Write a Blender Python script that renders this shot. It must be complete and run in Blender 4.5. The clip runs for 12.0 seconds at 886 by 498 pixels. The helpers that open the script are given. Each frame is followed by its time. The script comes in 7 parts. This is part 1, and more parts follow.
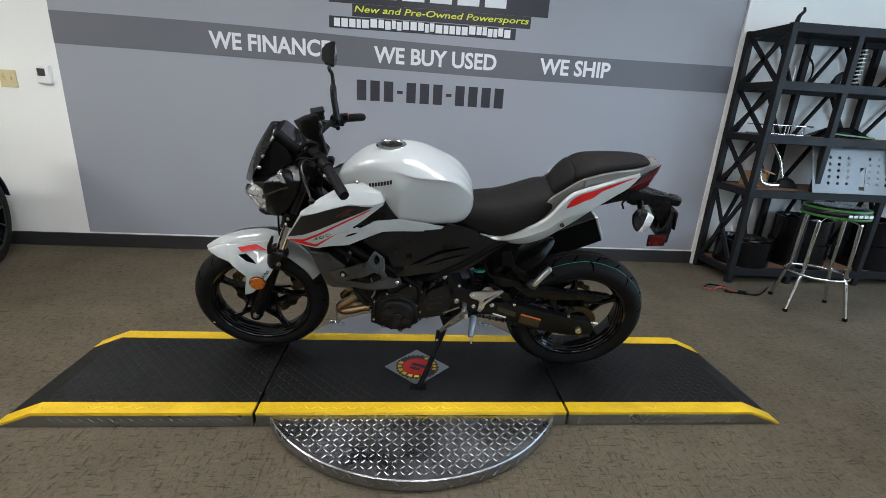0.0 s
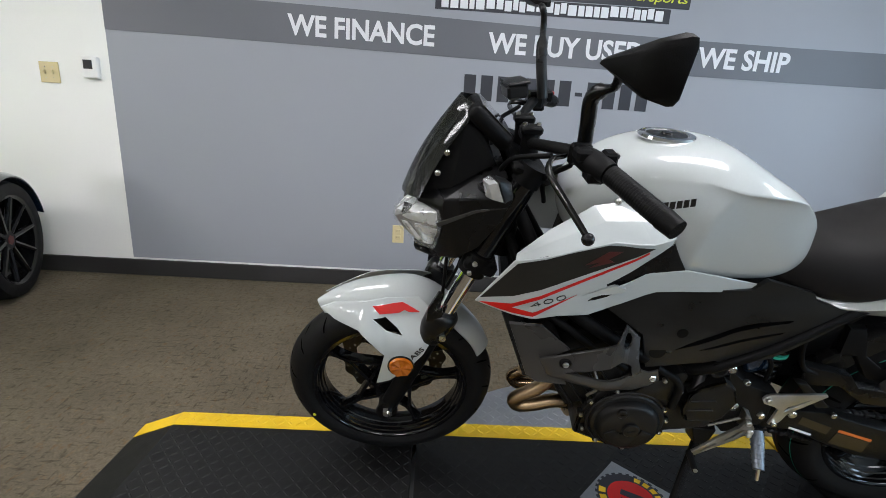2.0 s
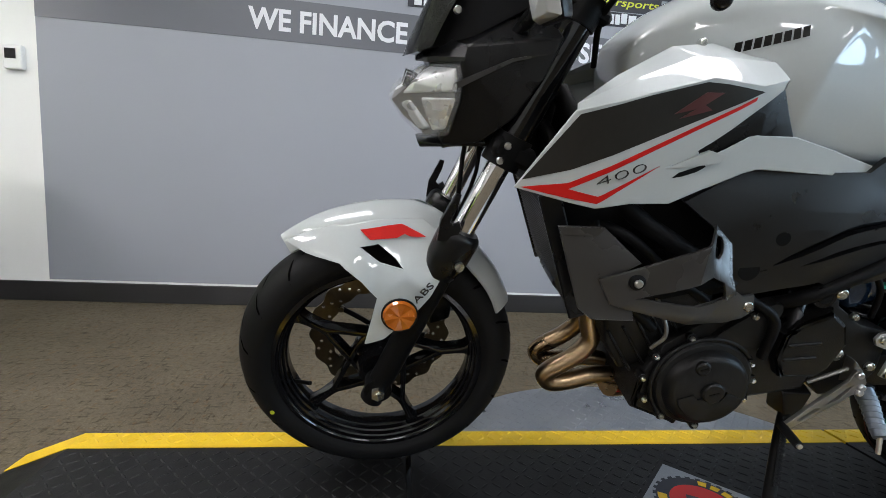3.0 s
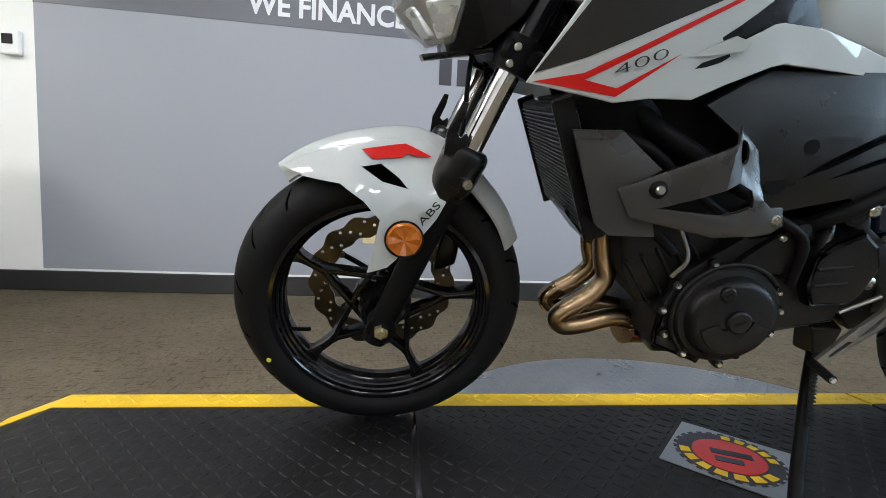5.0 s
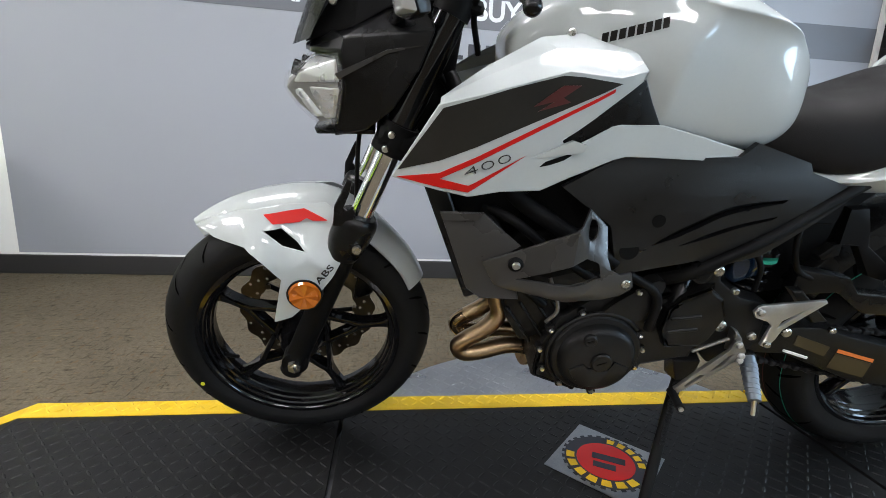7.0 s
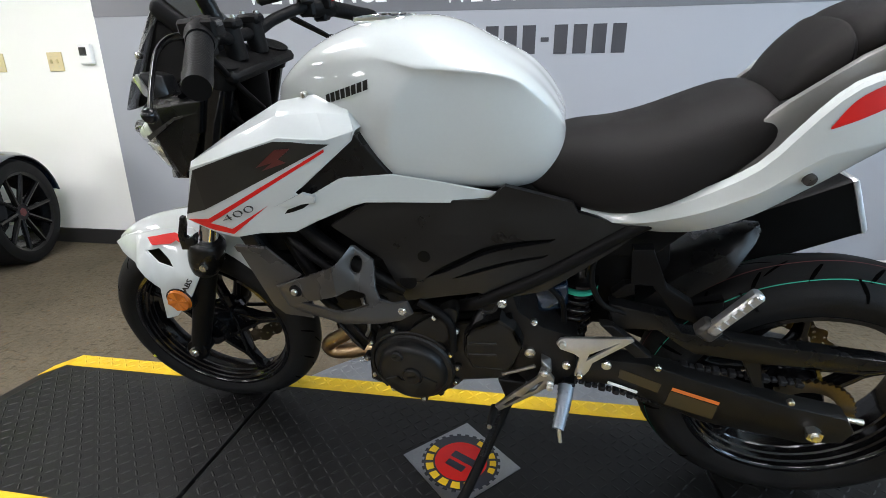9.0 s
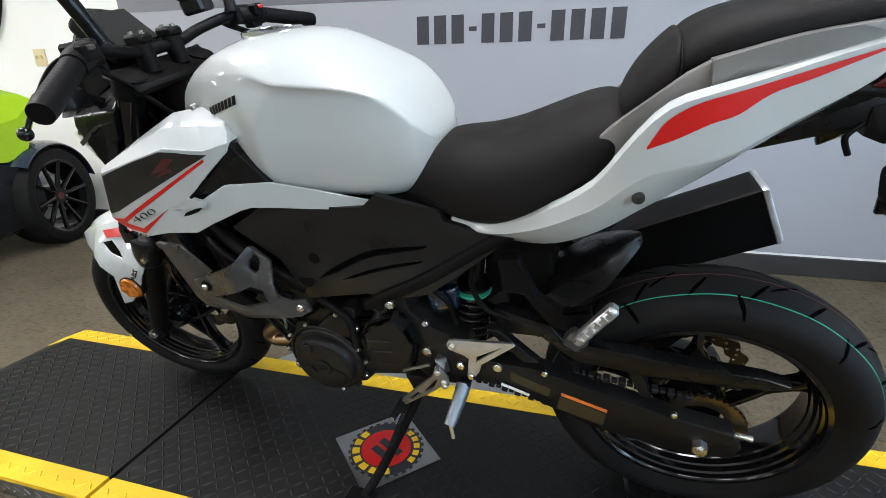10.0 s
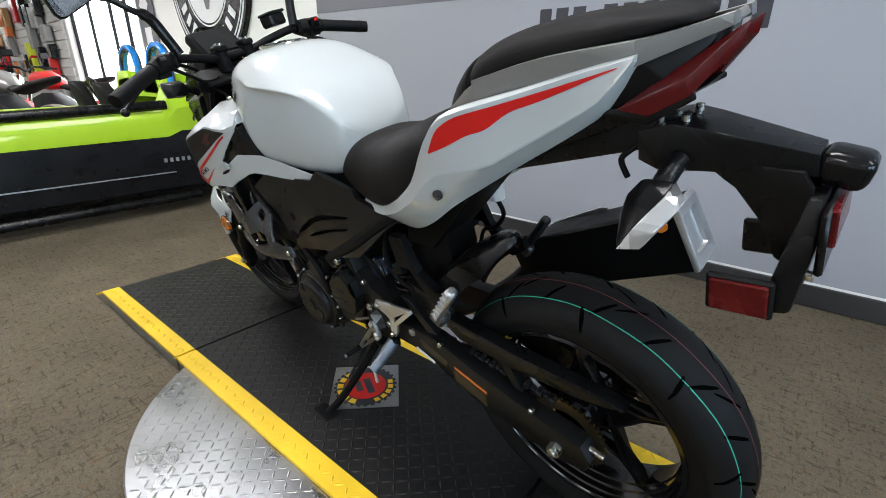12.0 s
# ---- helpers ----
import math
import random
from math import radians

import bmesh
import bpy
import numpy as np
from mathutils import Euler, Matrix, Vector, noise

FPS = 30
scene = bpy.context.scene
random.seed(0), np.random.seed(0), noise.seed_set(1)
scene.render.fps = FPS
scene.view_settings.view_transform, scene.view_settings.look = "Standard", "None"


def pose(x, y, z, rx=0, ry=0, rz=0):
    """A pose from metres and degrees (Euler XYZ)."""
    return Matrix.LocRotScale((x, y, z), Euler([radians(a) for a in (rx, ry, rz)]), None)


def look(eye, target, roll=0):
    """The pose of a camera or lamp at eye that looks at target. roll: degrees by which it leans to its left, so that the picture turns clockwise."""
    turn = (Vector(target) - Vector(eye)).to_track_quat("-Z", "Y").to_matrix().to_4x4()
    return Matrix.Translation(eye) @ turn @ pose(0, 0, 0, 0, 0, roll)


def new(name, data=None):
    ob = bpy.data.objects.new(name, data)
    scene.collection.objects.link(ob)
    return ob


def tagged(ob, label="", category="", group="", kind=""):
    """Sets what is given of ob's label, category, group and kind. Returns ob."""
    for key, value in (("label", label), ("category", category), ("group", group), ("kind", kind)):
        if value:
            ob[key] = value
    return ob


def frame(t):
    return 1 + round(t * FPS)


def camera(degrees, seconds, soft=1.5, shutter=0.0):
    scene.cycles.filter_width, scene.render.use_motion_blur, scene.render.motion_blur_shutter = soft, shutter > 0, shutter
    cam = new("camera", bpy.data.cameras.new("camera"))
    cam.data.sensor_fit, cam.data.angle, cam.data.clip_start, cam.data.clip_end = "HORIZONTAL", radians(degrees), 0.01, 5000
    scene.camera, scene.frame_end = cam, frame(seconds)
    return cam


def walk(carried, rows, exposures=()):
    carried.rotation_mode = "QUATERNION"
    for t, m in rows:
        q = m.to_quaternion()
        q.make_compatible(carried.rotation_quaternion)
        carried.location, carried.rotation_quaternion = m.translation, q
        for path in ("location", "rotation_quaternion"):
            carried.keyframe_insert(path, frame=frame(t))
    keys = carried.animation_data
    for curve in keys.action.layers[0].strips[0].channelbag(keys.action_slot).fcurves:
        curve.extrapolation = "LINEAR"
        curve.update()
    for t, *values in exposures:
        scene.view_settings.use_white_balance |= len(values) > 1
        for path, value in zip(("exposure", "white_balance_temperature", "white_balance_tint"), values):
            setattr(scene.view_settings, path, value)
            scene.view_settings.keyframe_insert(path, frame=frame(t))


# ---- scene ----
PATH = [
    (0.0, (-0.0653, -1.9125, 1.2215), (0.0644, -0.4885, 0.7685), 3.26),
    (0.5, (-0.1575, -1.7560, 1.2125), (-0.1099, -0.3257, 0.7629), 4.38),
    (1.0, (-0.3584, -1.5601, 1.2056), (-0.3024, -0.1263, 0.7684), 5.72),
    (1.5, (-0.5200, -1.3603, 1.1731), (-0.4772, 0.0753, 0.7405), 4.51),
    (2.0, (-0.6017, -1.1414, 1.0635), (-0.5608, 0.3060, 0.6720), 3.46),
    (2.5, (-0.6438, -0.9885, 0.8704), (-0.5215, 0.4800, 0.5905), 2.57),
    (3.0, (-0.6761, -0.9188, 0.7055), (-0.5119, 0.5607, 0.5202), 3.07),
    (3.5, (-0.6845, -0.9099, 0.6410), (-0.5297, 0.5725, 0.4725), 1.95),
    (3.7, (-0.7000, -0.9205, 0.5955), (-0.5331, 0.5659, 0.4826), 2.72),
    (5.3, (-0.6747, -0.8801, 0.5443), (-0.5119, 0.6041, 0.4006), 2.50),
    (5.5, (-0.6789, -0.8768, 0.5499), (-0.5007, 0.6070, 0.4208), 3.11),
    (6.0, (-0.6668, -0.8778, 0.6027), (-0.4445, 0.5999, 0.4721), 4.07),
    (6.5, (-0.6103, -0.9009, 0.6562), (-0.3755, 0.5612, 0.4174), 3.23),
    (7.0, (-0.5056, -0.9719, 0.7555), (-0.3264, 0.4854, 0.4490), 2.60),
    (7.5, (-0.3635, -1.0001, 0.7965), (-0.2012, 0.4476, 0.4390), 2.56),
    (7.7, (-0.3095, -1.0057, 0.8148), (-0.1785, 0.4398, 0.4360), 2.34),
    (9.3, (0.2125, -1.0246, 0.9301), (-0.0593, 0.3811, 0.4827), -0.33),
    (9.5, (0.2725, -1.0210, 0.9405), (-0.0142, 0.3772, 0.4790), -0.42),
    (10.0, (0.4139, -0.9813, 0.9615), (0.0471, 0.3887, 0.4731), -0.56),
    (10.5, (0.5296, -0.9602, 0.9840), (0.0487, 0.3583, 0.4546), 0.94),
    (11.0, (0.6397, -0.9504, 0.9873), (-0.0002, 0.2992, 0.4591), -0.29),
    (11.5, (0.8026, -0.9325, 0.9907), (-0.0013, 0.2180, 0.4613), -0.98),
    (12.0, (0.9636, -0.8683, 0.9983), (0.0780, 0.2200, 0.4678), 0.78),
]
EXPOSURES = [(0.0, -0.32), (1.5, -0.20), (3.5, 0.0), (7.5, 0.28), (10.5, 0.20), (12.0, 0.02)]
cam = camera(89.0, 12.0, soft=0.8)
walk(cam, [(t, look(eye, target, roll)) for t, eye, target, roll in PATH], exposures=EXPOSURES)

# ---- world and light ----
world = bpy.data.worlds.new("sky")
scene.world = world
world.use_nodes = True
wn = world.node_tree.nodes
sky = wn.new("ShaderNodeTexSky")
sky.sky_type, sky.sun_disc = "NISHITA", False
sky.sun_elevation, sky.sun_rotation = radians(35), radians(200)
wn["Background"].inputs["Strength"].default_value = 0.12
world.node_tree.links.new(sky.outputs["Color"], wn["Background"].inputs["Color"])


def area_lamp(name, m, sx, sy, watts, color):
    data = bpy.data.lights.new(name, "AREA")
    data.shape, data.size, data.size_y, data.energy, data.color = "RECTANGLE", sx, sy, watts, color
    ob = new(name, data)
    ob.matrix_world = m
    return ob


CEIL = 2.75
TROFFERS = [(-1.9, -0.3), (0.5, -0.3), (2.9, -0.3), (-1.9, -3.9), (0.5, -3.9), (2.9, -3.9), (-5.2, -1.1), (-5.2, -3.9), (-9.0, -1.1), (-9.0, -3.9), (-13.0, -1.1), (-13.0, -3.9), (-16.5, 0.9), (-14.6, 0.9)]
WATTS = (26, 28, 9, 44, 38, 17, 116, 40, 40, 36, 30, 30)
for (lx, ly), watts in zip(TROFFERS, WATTS):
    area_lamp("troffer_lamp", pose(lx, ly, CEIL - 0.03), 1.15, 0.55, watts, (0.99, 0.925, 0.965))
for wy in (-3.635, -2.1, -0.565):
    area_lamp("window_lamp", pose(5.06, wy, 1.45, 0, 90, 0), 1.4, 1.2, 64, (0.52, 0.74, 0.97))
area_lamp("entrance_lamp", pose(-8.15, 1.70, 1.3, -90, 0, 0), 2.8, 2.2, 60, (0.9, 0.95, 1.0))

# ---- materials ----


def pbr(name, base, rough=0.5, metal=0.0, var=0.12, scale=8.0, bump=0.0, bscale=150.0, coat=0.0, spec=0.5, rvar=0.08, emit=0.0, transmission=0.0, ior=1.5, alpha=1.0):
    m = bpy.data.materials.new(name)
    m.use_nodes = True
    n, l = m.node_tree.nodes, m.node_tree.links
    b = n["Principled BSDF"]
    co = n.new("ShaderNodeTexCoord")
    big, fine = n.new("ShaderNodeTexNoise"), n.new("ShaderNodeTexNoise")
    big.inputs["Scale"].default_value, fine.inputs["Scale"].default_value = scale, bscale
    big.inputs["Detail"].default_value, fine.inputs["Detail"].default_value = 5.0, 3.0
    for q in (big, fine):
        l.new(co.outputs["Object"], q.inputs["Vector"])
    add = n.new("ShaderNodeMath")
    add.operation = "MULTIPLY_ADD"
    add.inputs[1].default_value = 0.45
    l.new(fine.outputs["Fac"], add.inputs[0])
    l.new(big.outputs["Fac"], add.inputs[2])
    ramp = n.new("ShaderNodeMapRange")
    ramp.inputs["From Min"].default_value, ramp.inputs["From Max"].default_value = 0.45, 1.0
    ramp.inputs["To Min"].default_value, ramp.inputs["To Max"].default_value = 1 - var, 1 + var
    l.new(add.outputs[0], ramp.inputs["Value"])
    mul = n.new("ShaderNodeVectorMath")
    mul.operation = "SCALE"
    mul.inputs[0].default_value = base
    l.new(ramp.outputs[0], mul.inputs["Scale"])
    l.new(mul.outputs[0], b.inputs["Base Color"])
    rr = n.new("ShaderNodeMapRange")
    rr.inputs["From Min"].default_value, rr.inputs["From Max"].default_value = 0.3, 0.7
    rr.inputs["To Min"].default_value, rr.inputs["To Max"].default_value = max(0.02, rough - rvar), min(1.0, rough + rvar)
    l.new(big.outputs["Fac"], rr.inputs["Value"])
    l.new(rr.outputs[0], b.inputs["Roughness"])
    b.inputs["Metallic"].default_value = metal
    b.inputs["Coat Weight"].default_value = coat
    b.inputs["Coat Roughness"].default_value = 0.04
    b.inputs["Specular IOR Level"].default_value = spec
    b.inputs["Transmission Weight"].default_value = transmission
    b.inputs["IOR"].default_value = ior
    b.inputs["Alpha"].default_value = alpha
    if emit:
        b.inputs["Emission Color"].default_value = (*base, 1)
        b.inputs["Emission Strength"].default_value = emit
    if bump:
        bp = n.new("ShaderNodeBump")
        bp.inputs["Strength"].default_value, bp.inputs["Distance"].default_value = bump, 0.002
        l.new(fine.outputs["Fac"], bp.inputs["Height"])
        l.new(bp.outputs[0], b.inputs["Normal"])
    return m


def carpet_material():
    """Flat brown office carpet with short dark woven dashes both ways."""
    m = pbr("carpet", (0.112, 0.096, 0.069), 0.95, var=0.22, scale=3.0, bump=0.6, bscale=420, spec=0.1, rvar=0.03)
    n, l = m.node_tree.nodes, m.node_tree.links
    b = n["Principled BSDF"]
    co = n["Texture Coordinate"]
    src = b.inputs["Base Color"].links[0].from_socket
    for k, (sx, sy, hue) in enumerate(((17, 82, (0.66, 0.64, 0.62)), (82, 17, (0.68, 0.65, 0.62)), (20, 60, (1.22, 1.17, 1.08)), (55, 24, (1.08, 0.90, 0.74)), (62, 54, (0.80, 0.78, 0.76)), (240, 210, (0.74, 0.72, 0.70)), (150, 170, (1.25, 1.22, 1.16)))):
        mp = n.new("ShaderNodeMapping")
        mp.inputs["Scale"].default_value = (sx, sy, 1)
        mp.inputs["Location"].default_value = (3.7 * k, 1.3 * k, 0)
        l.new(co.outputs["Object"], mp.inputs["Vector"])
        t = n.new("ShaderNodeTexNoise")
        t.inputs["Scale"].default_value, t.inputs["Detail"].default_value = 1.0, 2.0
        l.new(mp.outputs[0], t.inputs["Vector"])
        r = n.new("ShaderNodeMapRange")
        r.inputs["From Min"].default_value, r.inputs["From Max"].default_value = (0.59, 0.68) if k < 2 else (0.60, 0.70) if k < 4 else (0.52, 0.66)
        l.new(t.outputs["Fac"], r.inputs["Value"])
        mx = n.new("ShaderNodeMix")
        mx.data_type, mx.blend_type = "RGBA", "MULTIPLY"
        l.new(r.outputs[0], mx.inputs["Factor"])
        l.new(src, mx.inputs["A"])
        mx.inputs["B"].default_value = (*hue, 1)
        src = mx.outputs["Result"]
    l.new(src, b.inputs["Base Color"])
    return m


CARPET = carpet_material()
WALL_WHITE = pbr("wall_white", (0.84, 0.84, 0.81), 0.75, var=0.04, scale=1.2, bump=0.15, bscale=260)
MURAL_GREY = pbr("mural_grey", (0.295, 0.309, 0.34), 0.5, var=0.035, scale=0.9, bump=0.06, bscale=220)
STRIPE_GREY = pbr("stripe_grey", (0.115, 0.121, 0.137), 0.45, var=0.05, scale=1.1)
LETTER_WHITE = pbr("letter_white", (0.75, 0.76, 0.78), 0.5, var=0.04)
LETTER_BLACK = pbr("letter_black", (0.018, 0.02, 0.028), 0.45, var=0.2)
LETTER_YELLOW = pbr("letter_yellow", (0.62, 0.66, 0.03), 0.5, var=0.08)
BASEBOARD = pbr("baseboard_rubber", (0.022, 0.021, 0.021), 0.55, var=0.25, scale=4)
CEILING = pbr("ceiling_tile", (0.75, 0.74, 0.71), 0.9, var=0.06, scale=3, bump=0.4, bscale=120)
PANEL_LIGHT = pbr("light_panel", (0.92, 0.97, 1.0), 0.5, emit=9.0, var=0.02)
IVORY = pbr("ivory_plastic", (0.62, 0.52, 0.29), 0.4, var=0.05)
WHITE_PLASTIC = pbr("white_plastic", (0.78, 0.78, 0.76), 0.35, var=0.04)
DARK_PLASTIC = pbr("dark_plastic", (0.0044, 0.0045, 0.0048), 0.28, var=0.2, scale=14, bump=0.12, bscale=900, spec=0.27)
MATTE_BLACK = pbr("matte_black", (0.0036, 0.0036, 0.0038), 0.50, var=0.3, scale=20, bump=0.2, bscale=700, spec=0.10)
GLOSS_BLACK = pbr("gloss_black", (0.004, 0.004, 0.0045), 0.22, var=0.3, scale=10, rvar=0.06, coat=0.15, spec=0.22)
DECAL_BLACK = pbr("decal_black", (0.021, 0.0195, 0.017), 0.35, var=0.12, spec=0.17)
ENGINE_BLACK = pbr("engine_black", (0.006, 0.006, 0.006), 0.38, var=0.35, scale=25, bump=0.3, bscale=500, spec=0.22)
PEARL = pbr("pearl_white_paint", (0.42, 0.45, 0.447), 0.40, var=0.025, scale=3, coat=1.0, rvar=0.04, spec=0.2)
PEARL.node_tree.nodes["Principled BSDF"].inputs["Coat Roughness"].default_value = 0.018
RED = pbr("red_decal", (0.52, 0.010, 0.008), 0.34, var=0.06, coat=0.25, spec=0.25)
DARK_RED = pbr("dark_red_decal", (0.065, 0.010, 0.009), 0.35, var=0.1)
GUN_GREY = pbr("gunmetal_plastic", (0.032, 0.031, 0.030), 0.30, var=0.12, scale=10, bump=0.1, bscale=900)
SILVER_PLASTIC = pbr("silver_paint", (0.25, 0.245, 0.235), 0.40, 0.5, var=0.06, coat=0.3)
RIM_BLACK = pbr("rim_black", (0.004, 0.004, 0.0045), 0.10, var=0.3, scale=10, rvar=0.03, spec=0.45)
PEG_GREY = pbr("cast_grey", (0.24, 0.23, 0.215), 0.42, 0.85, var=0.15, scale=40)
PEG_BLUE = pbr("blued_cast_grey", (0.20, 0.23, 0.27), 0.42, 0.7, var=0.15, scale=40)
CHROME = pbr("chrome", (0.75, 0.75, 0.76), 0.08, 1.0, var=0.04, rvar=0.04)
ALU = pbr("cast_aluminium", (0.60, 0.61, 0.62), 0.42, 1.0, var=0.1, scale=30)
ZINC = pbr("zinc_bolt", (0.55, 0.55, 0.52), 0.28, 1.0, var=0.1, scale=40)
BRONZE = pbr("heat_tinted_steel", (0.33, 0.235, 0.14), 0.3, 1.0, var=0.25, scale=7)
LAMP_CHROME = pbr("lamp_chrome", (0.74, 0.76, 0.76), 0.30, 0.6, var=0.08, scale=40)
FIN_GREY = pbr("radiator_fin", (0.075, 0.075, 0.072), 0.5, 0.4, var=0.15)
GOLD_STEEL = pbr("brake_disc_steel", (0.13, 0.105, 0.07), 0.35, 1.0, var=0.2, scale=30)
RUBBER = pbr("tyre_rubber", (0.0072, 0.0072, 0.0075), 0.62, var=0.3, scale=12, bump=0.15, bscale=400, spec=0.15)
GROOVE_SHADE = pbr("tyre_groove_shade", (0.001, 0.001, 0.001), 0.95, var=0.1, spec=0.02)
# green of the tyre's moulding lines, also of the reflection painted on the shock
GREEN_LINE = pbr("green_line_and_reflection", (0.02, 0.33, 0.22), 0.7, var=0.2)
RED_LINE = pbr("tyre_red_line", (0.10, 0.02, 0.02), 0.7, var=0.2)
COVER_BLACK = pbr("grained_black_plastic", (0.0050, 0.0052, 0.0056), 0.34, var=0.2, scale=14, bump=0.2, bscale=900, spec=0.40)
SEAT_VINYL = pbr("seat_vinyl", (0.0115, 0.0105, 0.0103), 0.58, var=0.12, scale=18, bump=0.35, bscale=1200, spec=0.11)
AMBER = pbr("amber_reflector", (0.43, 0.112, 0.008), 0.2, var=0.15, scale=60, coat=0.8)
RED_LENS = pbr("red_lens", (0.085, 0.004, 0.005), 0.24, var=0.3, scale=30, coat=0.12, spec=0.3)


def facet_material():
    """Clear lens over moulded facets; their glints are bright and dark cells in the colour."""
    m = pbr("clear_lens", (0.80, 0.82, 0.83), 0.12, 0.35, var=0.1, scale=60, coat=1.0)
    n, l = m.node_tree.nodes, m.node_tree.links
    b = n["Principled BSDF"]
    vo = n.new("ShaderNodeTexVoronoi")
    vo.inputs["Scale"].default_value = 20.0
    l.new(n["Texture Coordinate"].outputs["Object"], vo.inputs["Vector"])
    r = n.new("ShaderNodeMapRange")
    r.inputs["To Min"].default_value, r.inputs["To Max"].default_value = 0.16, 0.95
    sep = n.new("ShaderNodeSeparateColor")
    l.new(vo.outputs["Color"], sep.inputs[0])
    l.new(sep.outputs[0], r.inputs["Value"])
    mul = n.new("ShaderNodeVectorMath")
    mul.operation = "SCALE"
    mul.inputs[0].default_value = (0.90, 0.93, 0.94)
    l.new(r.outputs[0], mul.inputs["Scale"])
    l.new(mul.outputs[0], b.inputs["Base Color"])
    bp = n.new("ShaderNodeBump")
    bp.inputs["Strength"].default_value, bp.inputs["Distance"].default_value = 0.35, 0.01
    l.new(vo.outputs["Distance"], bp.inputs["Height"])
    l.new(bp.outputs[0], b.inputs["Normal"])
    return m


CLEAR_LENS = facet_material()
SMOKE = pbr("smoked_screen", (0.02, 0.021, 0.02), 0.06, var=0.1, alpha=0.95, coat=0.3)
CLEAR_SHELL = pbr("clear_shell", (0.75, 0.78, 0.80), 0.05, var=0.02, alpha=0.14, coat=1.0, rvar=0.01)
MIRROR_GLASS = pbr("mirror_glass", (0.8, 0.82, 0.82), 0.02, 1.0, var=0.01, rvar=0.01)
SCREEN_DARK = pbr("display_glass", (0.01, 0.01, 0.011), 0.08, coat=1.0)
LABEL_GOLD = pbr("warning_label", (0.034, 0.025, 0.011), 0.45, var=0.15)
COOLANT = pbr("coolant_tank", (0.006, 0.015, 0.032), 0.16, var=0.3, scale=20, coat=0.4)
ORANGE = pbr("orange_label", (0.62, 0.16, 0.03), 0.5)
MAT_BLACK = pbr("rubber_mat", (0.0068, 0.0068, 0.0068), 0.5, var=0.35, scale=9, bump=0.25, bscale=300, spec=0.30)
YELLOW = pbr("safety_yellow", (0.72, 0.47, 0.012), 0.5, var=0.14, scale=7, bump=0.15, bscale=260)
PLATE = pbr("diamond_plate", (0.37, 0.38, 0.39), 0.32, 1.0, var=0.22, scale=5, bump=0.12, bscale=300)
PLATE_LUG = pbr("diamond_lug", (0.38, 0.39, 0.40), 0.36, 1.0, var=0.1, scale=9)
LIME = pbr("lime_paint", (0.33, 0.53, 0.012), 0.42, var=0.04, coat=0.35, rvar=0.03, spec=0.2)
CAR_BLACK = pbr("car_black", (0.007, 0.0075, 0.009), 0.3, var=0.15, coat=0.1, spec=0.25)
NAVY = pbr("navy_paint", (0.008, 0.02, 0.045), 0.2, var=0.1, coat=1.0)
BLUE_FILM = pbr("blue_film", (0.01, 0.20, 0.62), 0.15, var=0.45, scale=14, coat=0.8)
STEEL_DARK = pbr("dark_steel", (0.012, 0.0125, 0.014), 0.55, 0.0, var=0.25, scale=10, spec=0.18)
CHIPBOARD = pbr("worn_shelf_board", (0.16, 0.085, 0.05), 0.7, var=0.3, scale=14)
PERF_GREY = pbr("grey_sheet_metal", (0.13, 0.13, 0.13), 0.4, 0.3, var=0.12)
CARDBOARD = pbr("cardboard", (0.42, 0.24, 0.10), 0.85, var=0.15)
GREEN_DARK = pbr("green_vinyl", (0.02, 0.13, 0.015), 0.4, var=0.2)
SLAT = pbr("slatwall", (0.50, 0.50, 0.48), 0.6, var=0.06)
OUTSIDE = pbr("daylight", (0.93, 0.97, 1.0), 0.9, emit=4.5, var=0.03, scale=0.6)
CABLE_RED = pbr("cable_red", (0.32, 0.05, 0.03), 0.5)

# ---- mesh helpers ----


def part(name, bm, mat, parent=None, label="", smooth=None, mats=()):
    me = bpy.data.meshes.new(name)
    bmesh.ops.recalc_face_normals(bm, faces=bm.faces[:])
    bm.to_mesh(me)
    bm.free()
    me.materials.append(mat)
    for q in mats:
        me.materials.append(q)
    if smooth is not None:
        me.shade_smooth()
        if smooth < 180:
            me.set_sharp_from_angle(angle=radians(smooth))
    ob = new(name, me)
    if parent is not None:
        ob.parent = parent
    if label:
        ob["label"] = label
    return ob


def empty(name, m):
    ob = new(name)
    ob.matrix_world = m
    return ob


def box(bm, c, s, rot=(0, 0, 0), bevel=0.0, segs=1):
    g = bmesh.ops.create_cube(bm, size=1.0, matrix=pose(*c, *rot) @ Matrix.Diagonal((*s, 1)))
    if bevel:
        es = {e for v in g["verts"] for e in v.link_edges}
        bmesh.ops.bevel(bm, geom=list(es), offset=bevel, segments=segs, profile=0.5, affect="EDGES")
    return bm


def rod(bm, p0, p1, r0, r1=None, segs=16):
    p0, p1 = Vector(p0), Vector(p1)
    d = p1 - p0
    m = Matrix.Translation((p0 + p1) / 2) @ d.to_track_quat("Z", "Y").to_matrix().to_4x4()
    bmesh.ops.create_cone(bm, cap_ends=True, segments=segs, radius1=r0, radius2=r0 if r1 is None else r1, depth=d.length, matrix=m)
    return bm


def curve_points(pts, n=6):
    """Catmull-Rom through pts."""
    p = [Vector(q) for q in pts]
    p = [2 * p[0] - p[1]] + p + [2 * p[-1] - p[-2]]
    out = []
    for i in range(1, len(p) - 2):
        a, b, c, d = p[i - 1:i + 3]
        for k in range(n):
            t = k / n
            out.append(0.5 * (2 * b + (c - a) * t + (2 * a - 5 * b + 4 * c - d) * t * t + (3 * b - a - 3 * c + d) * t ** 3))
    return out + [p[-2]]


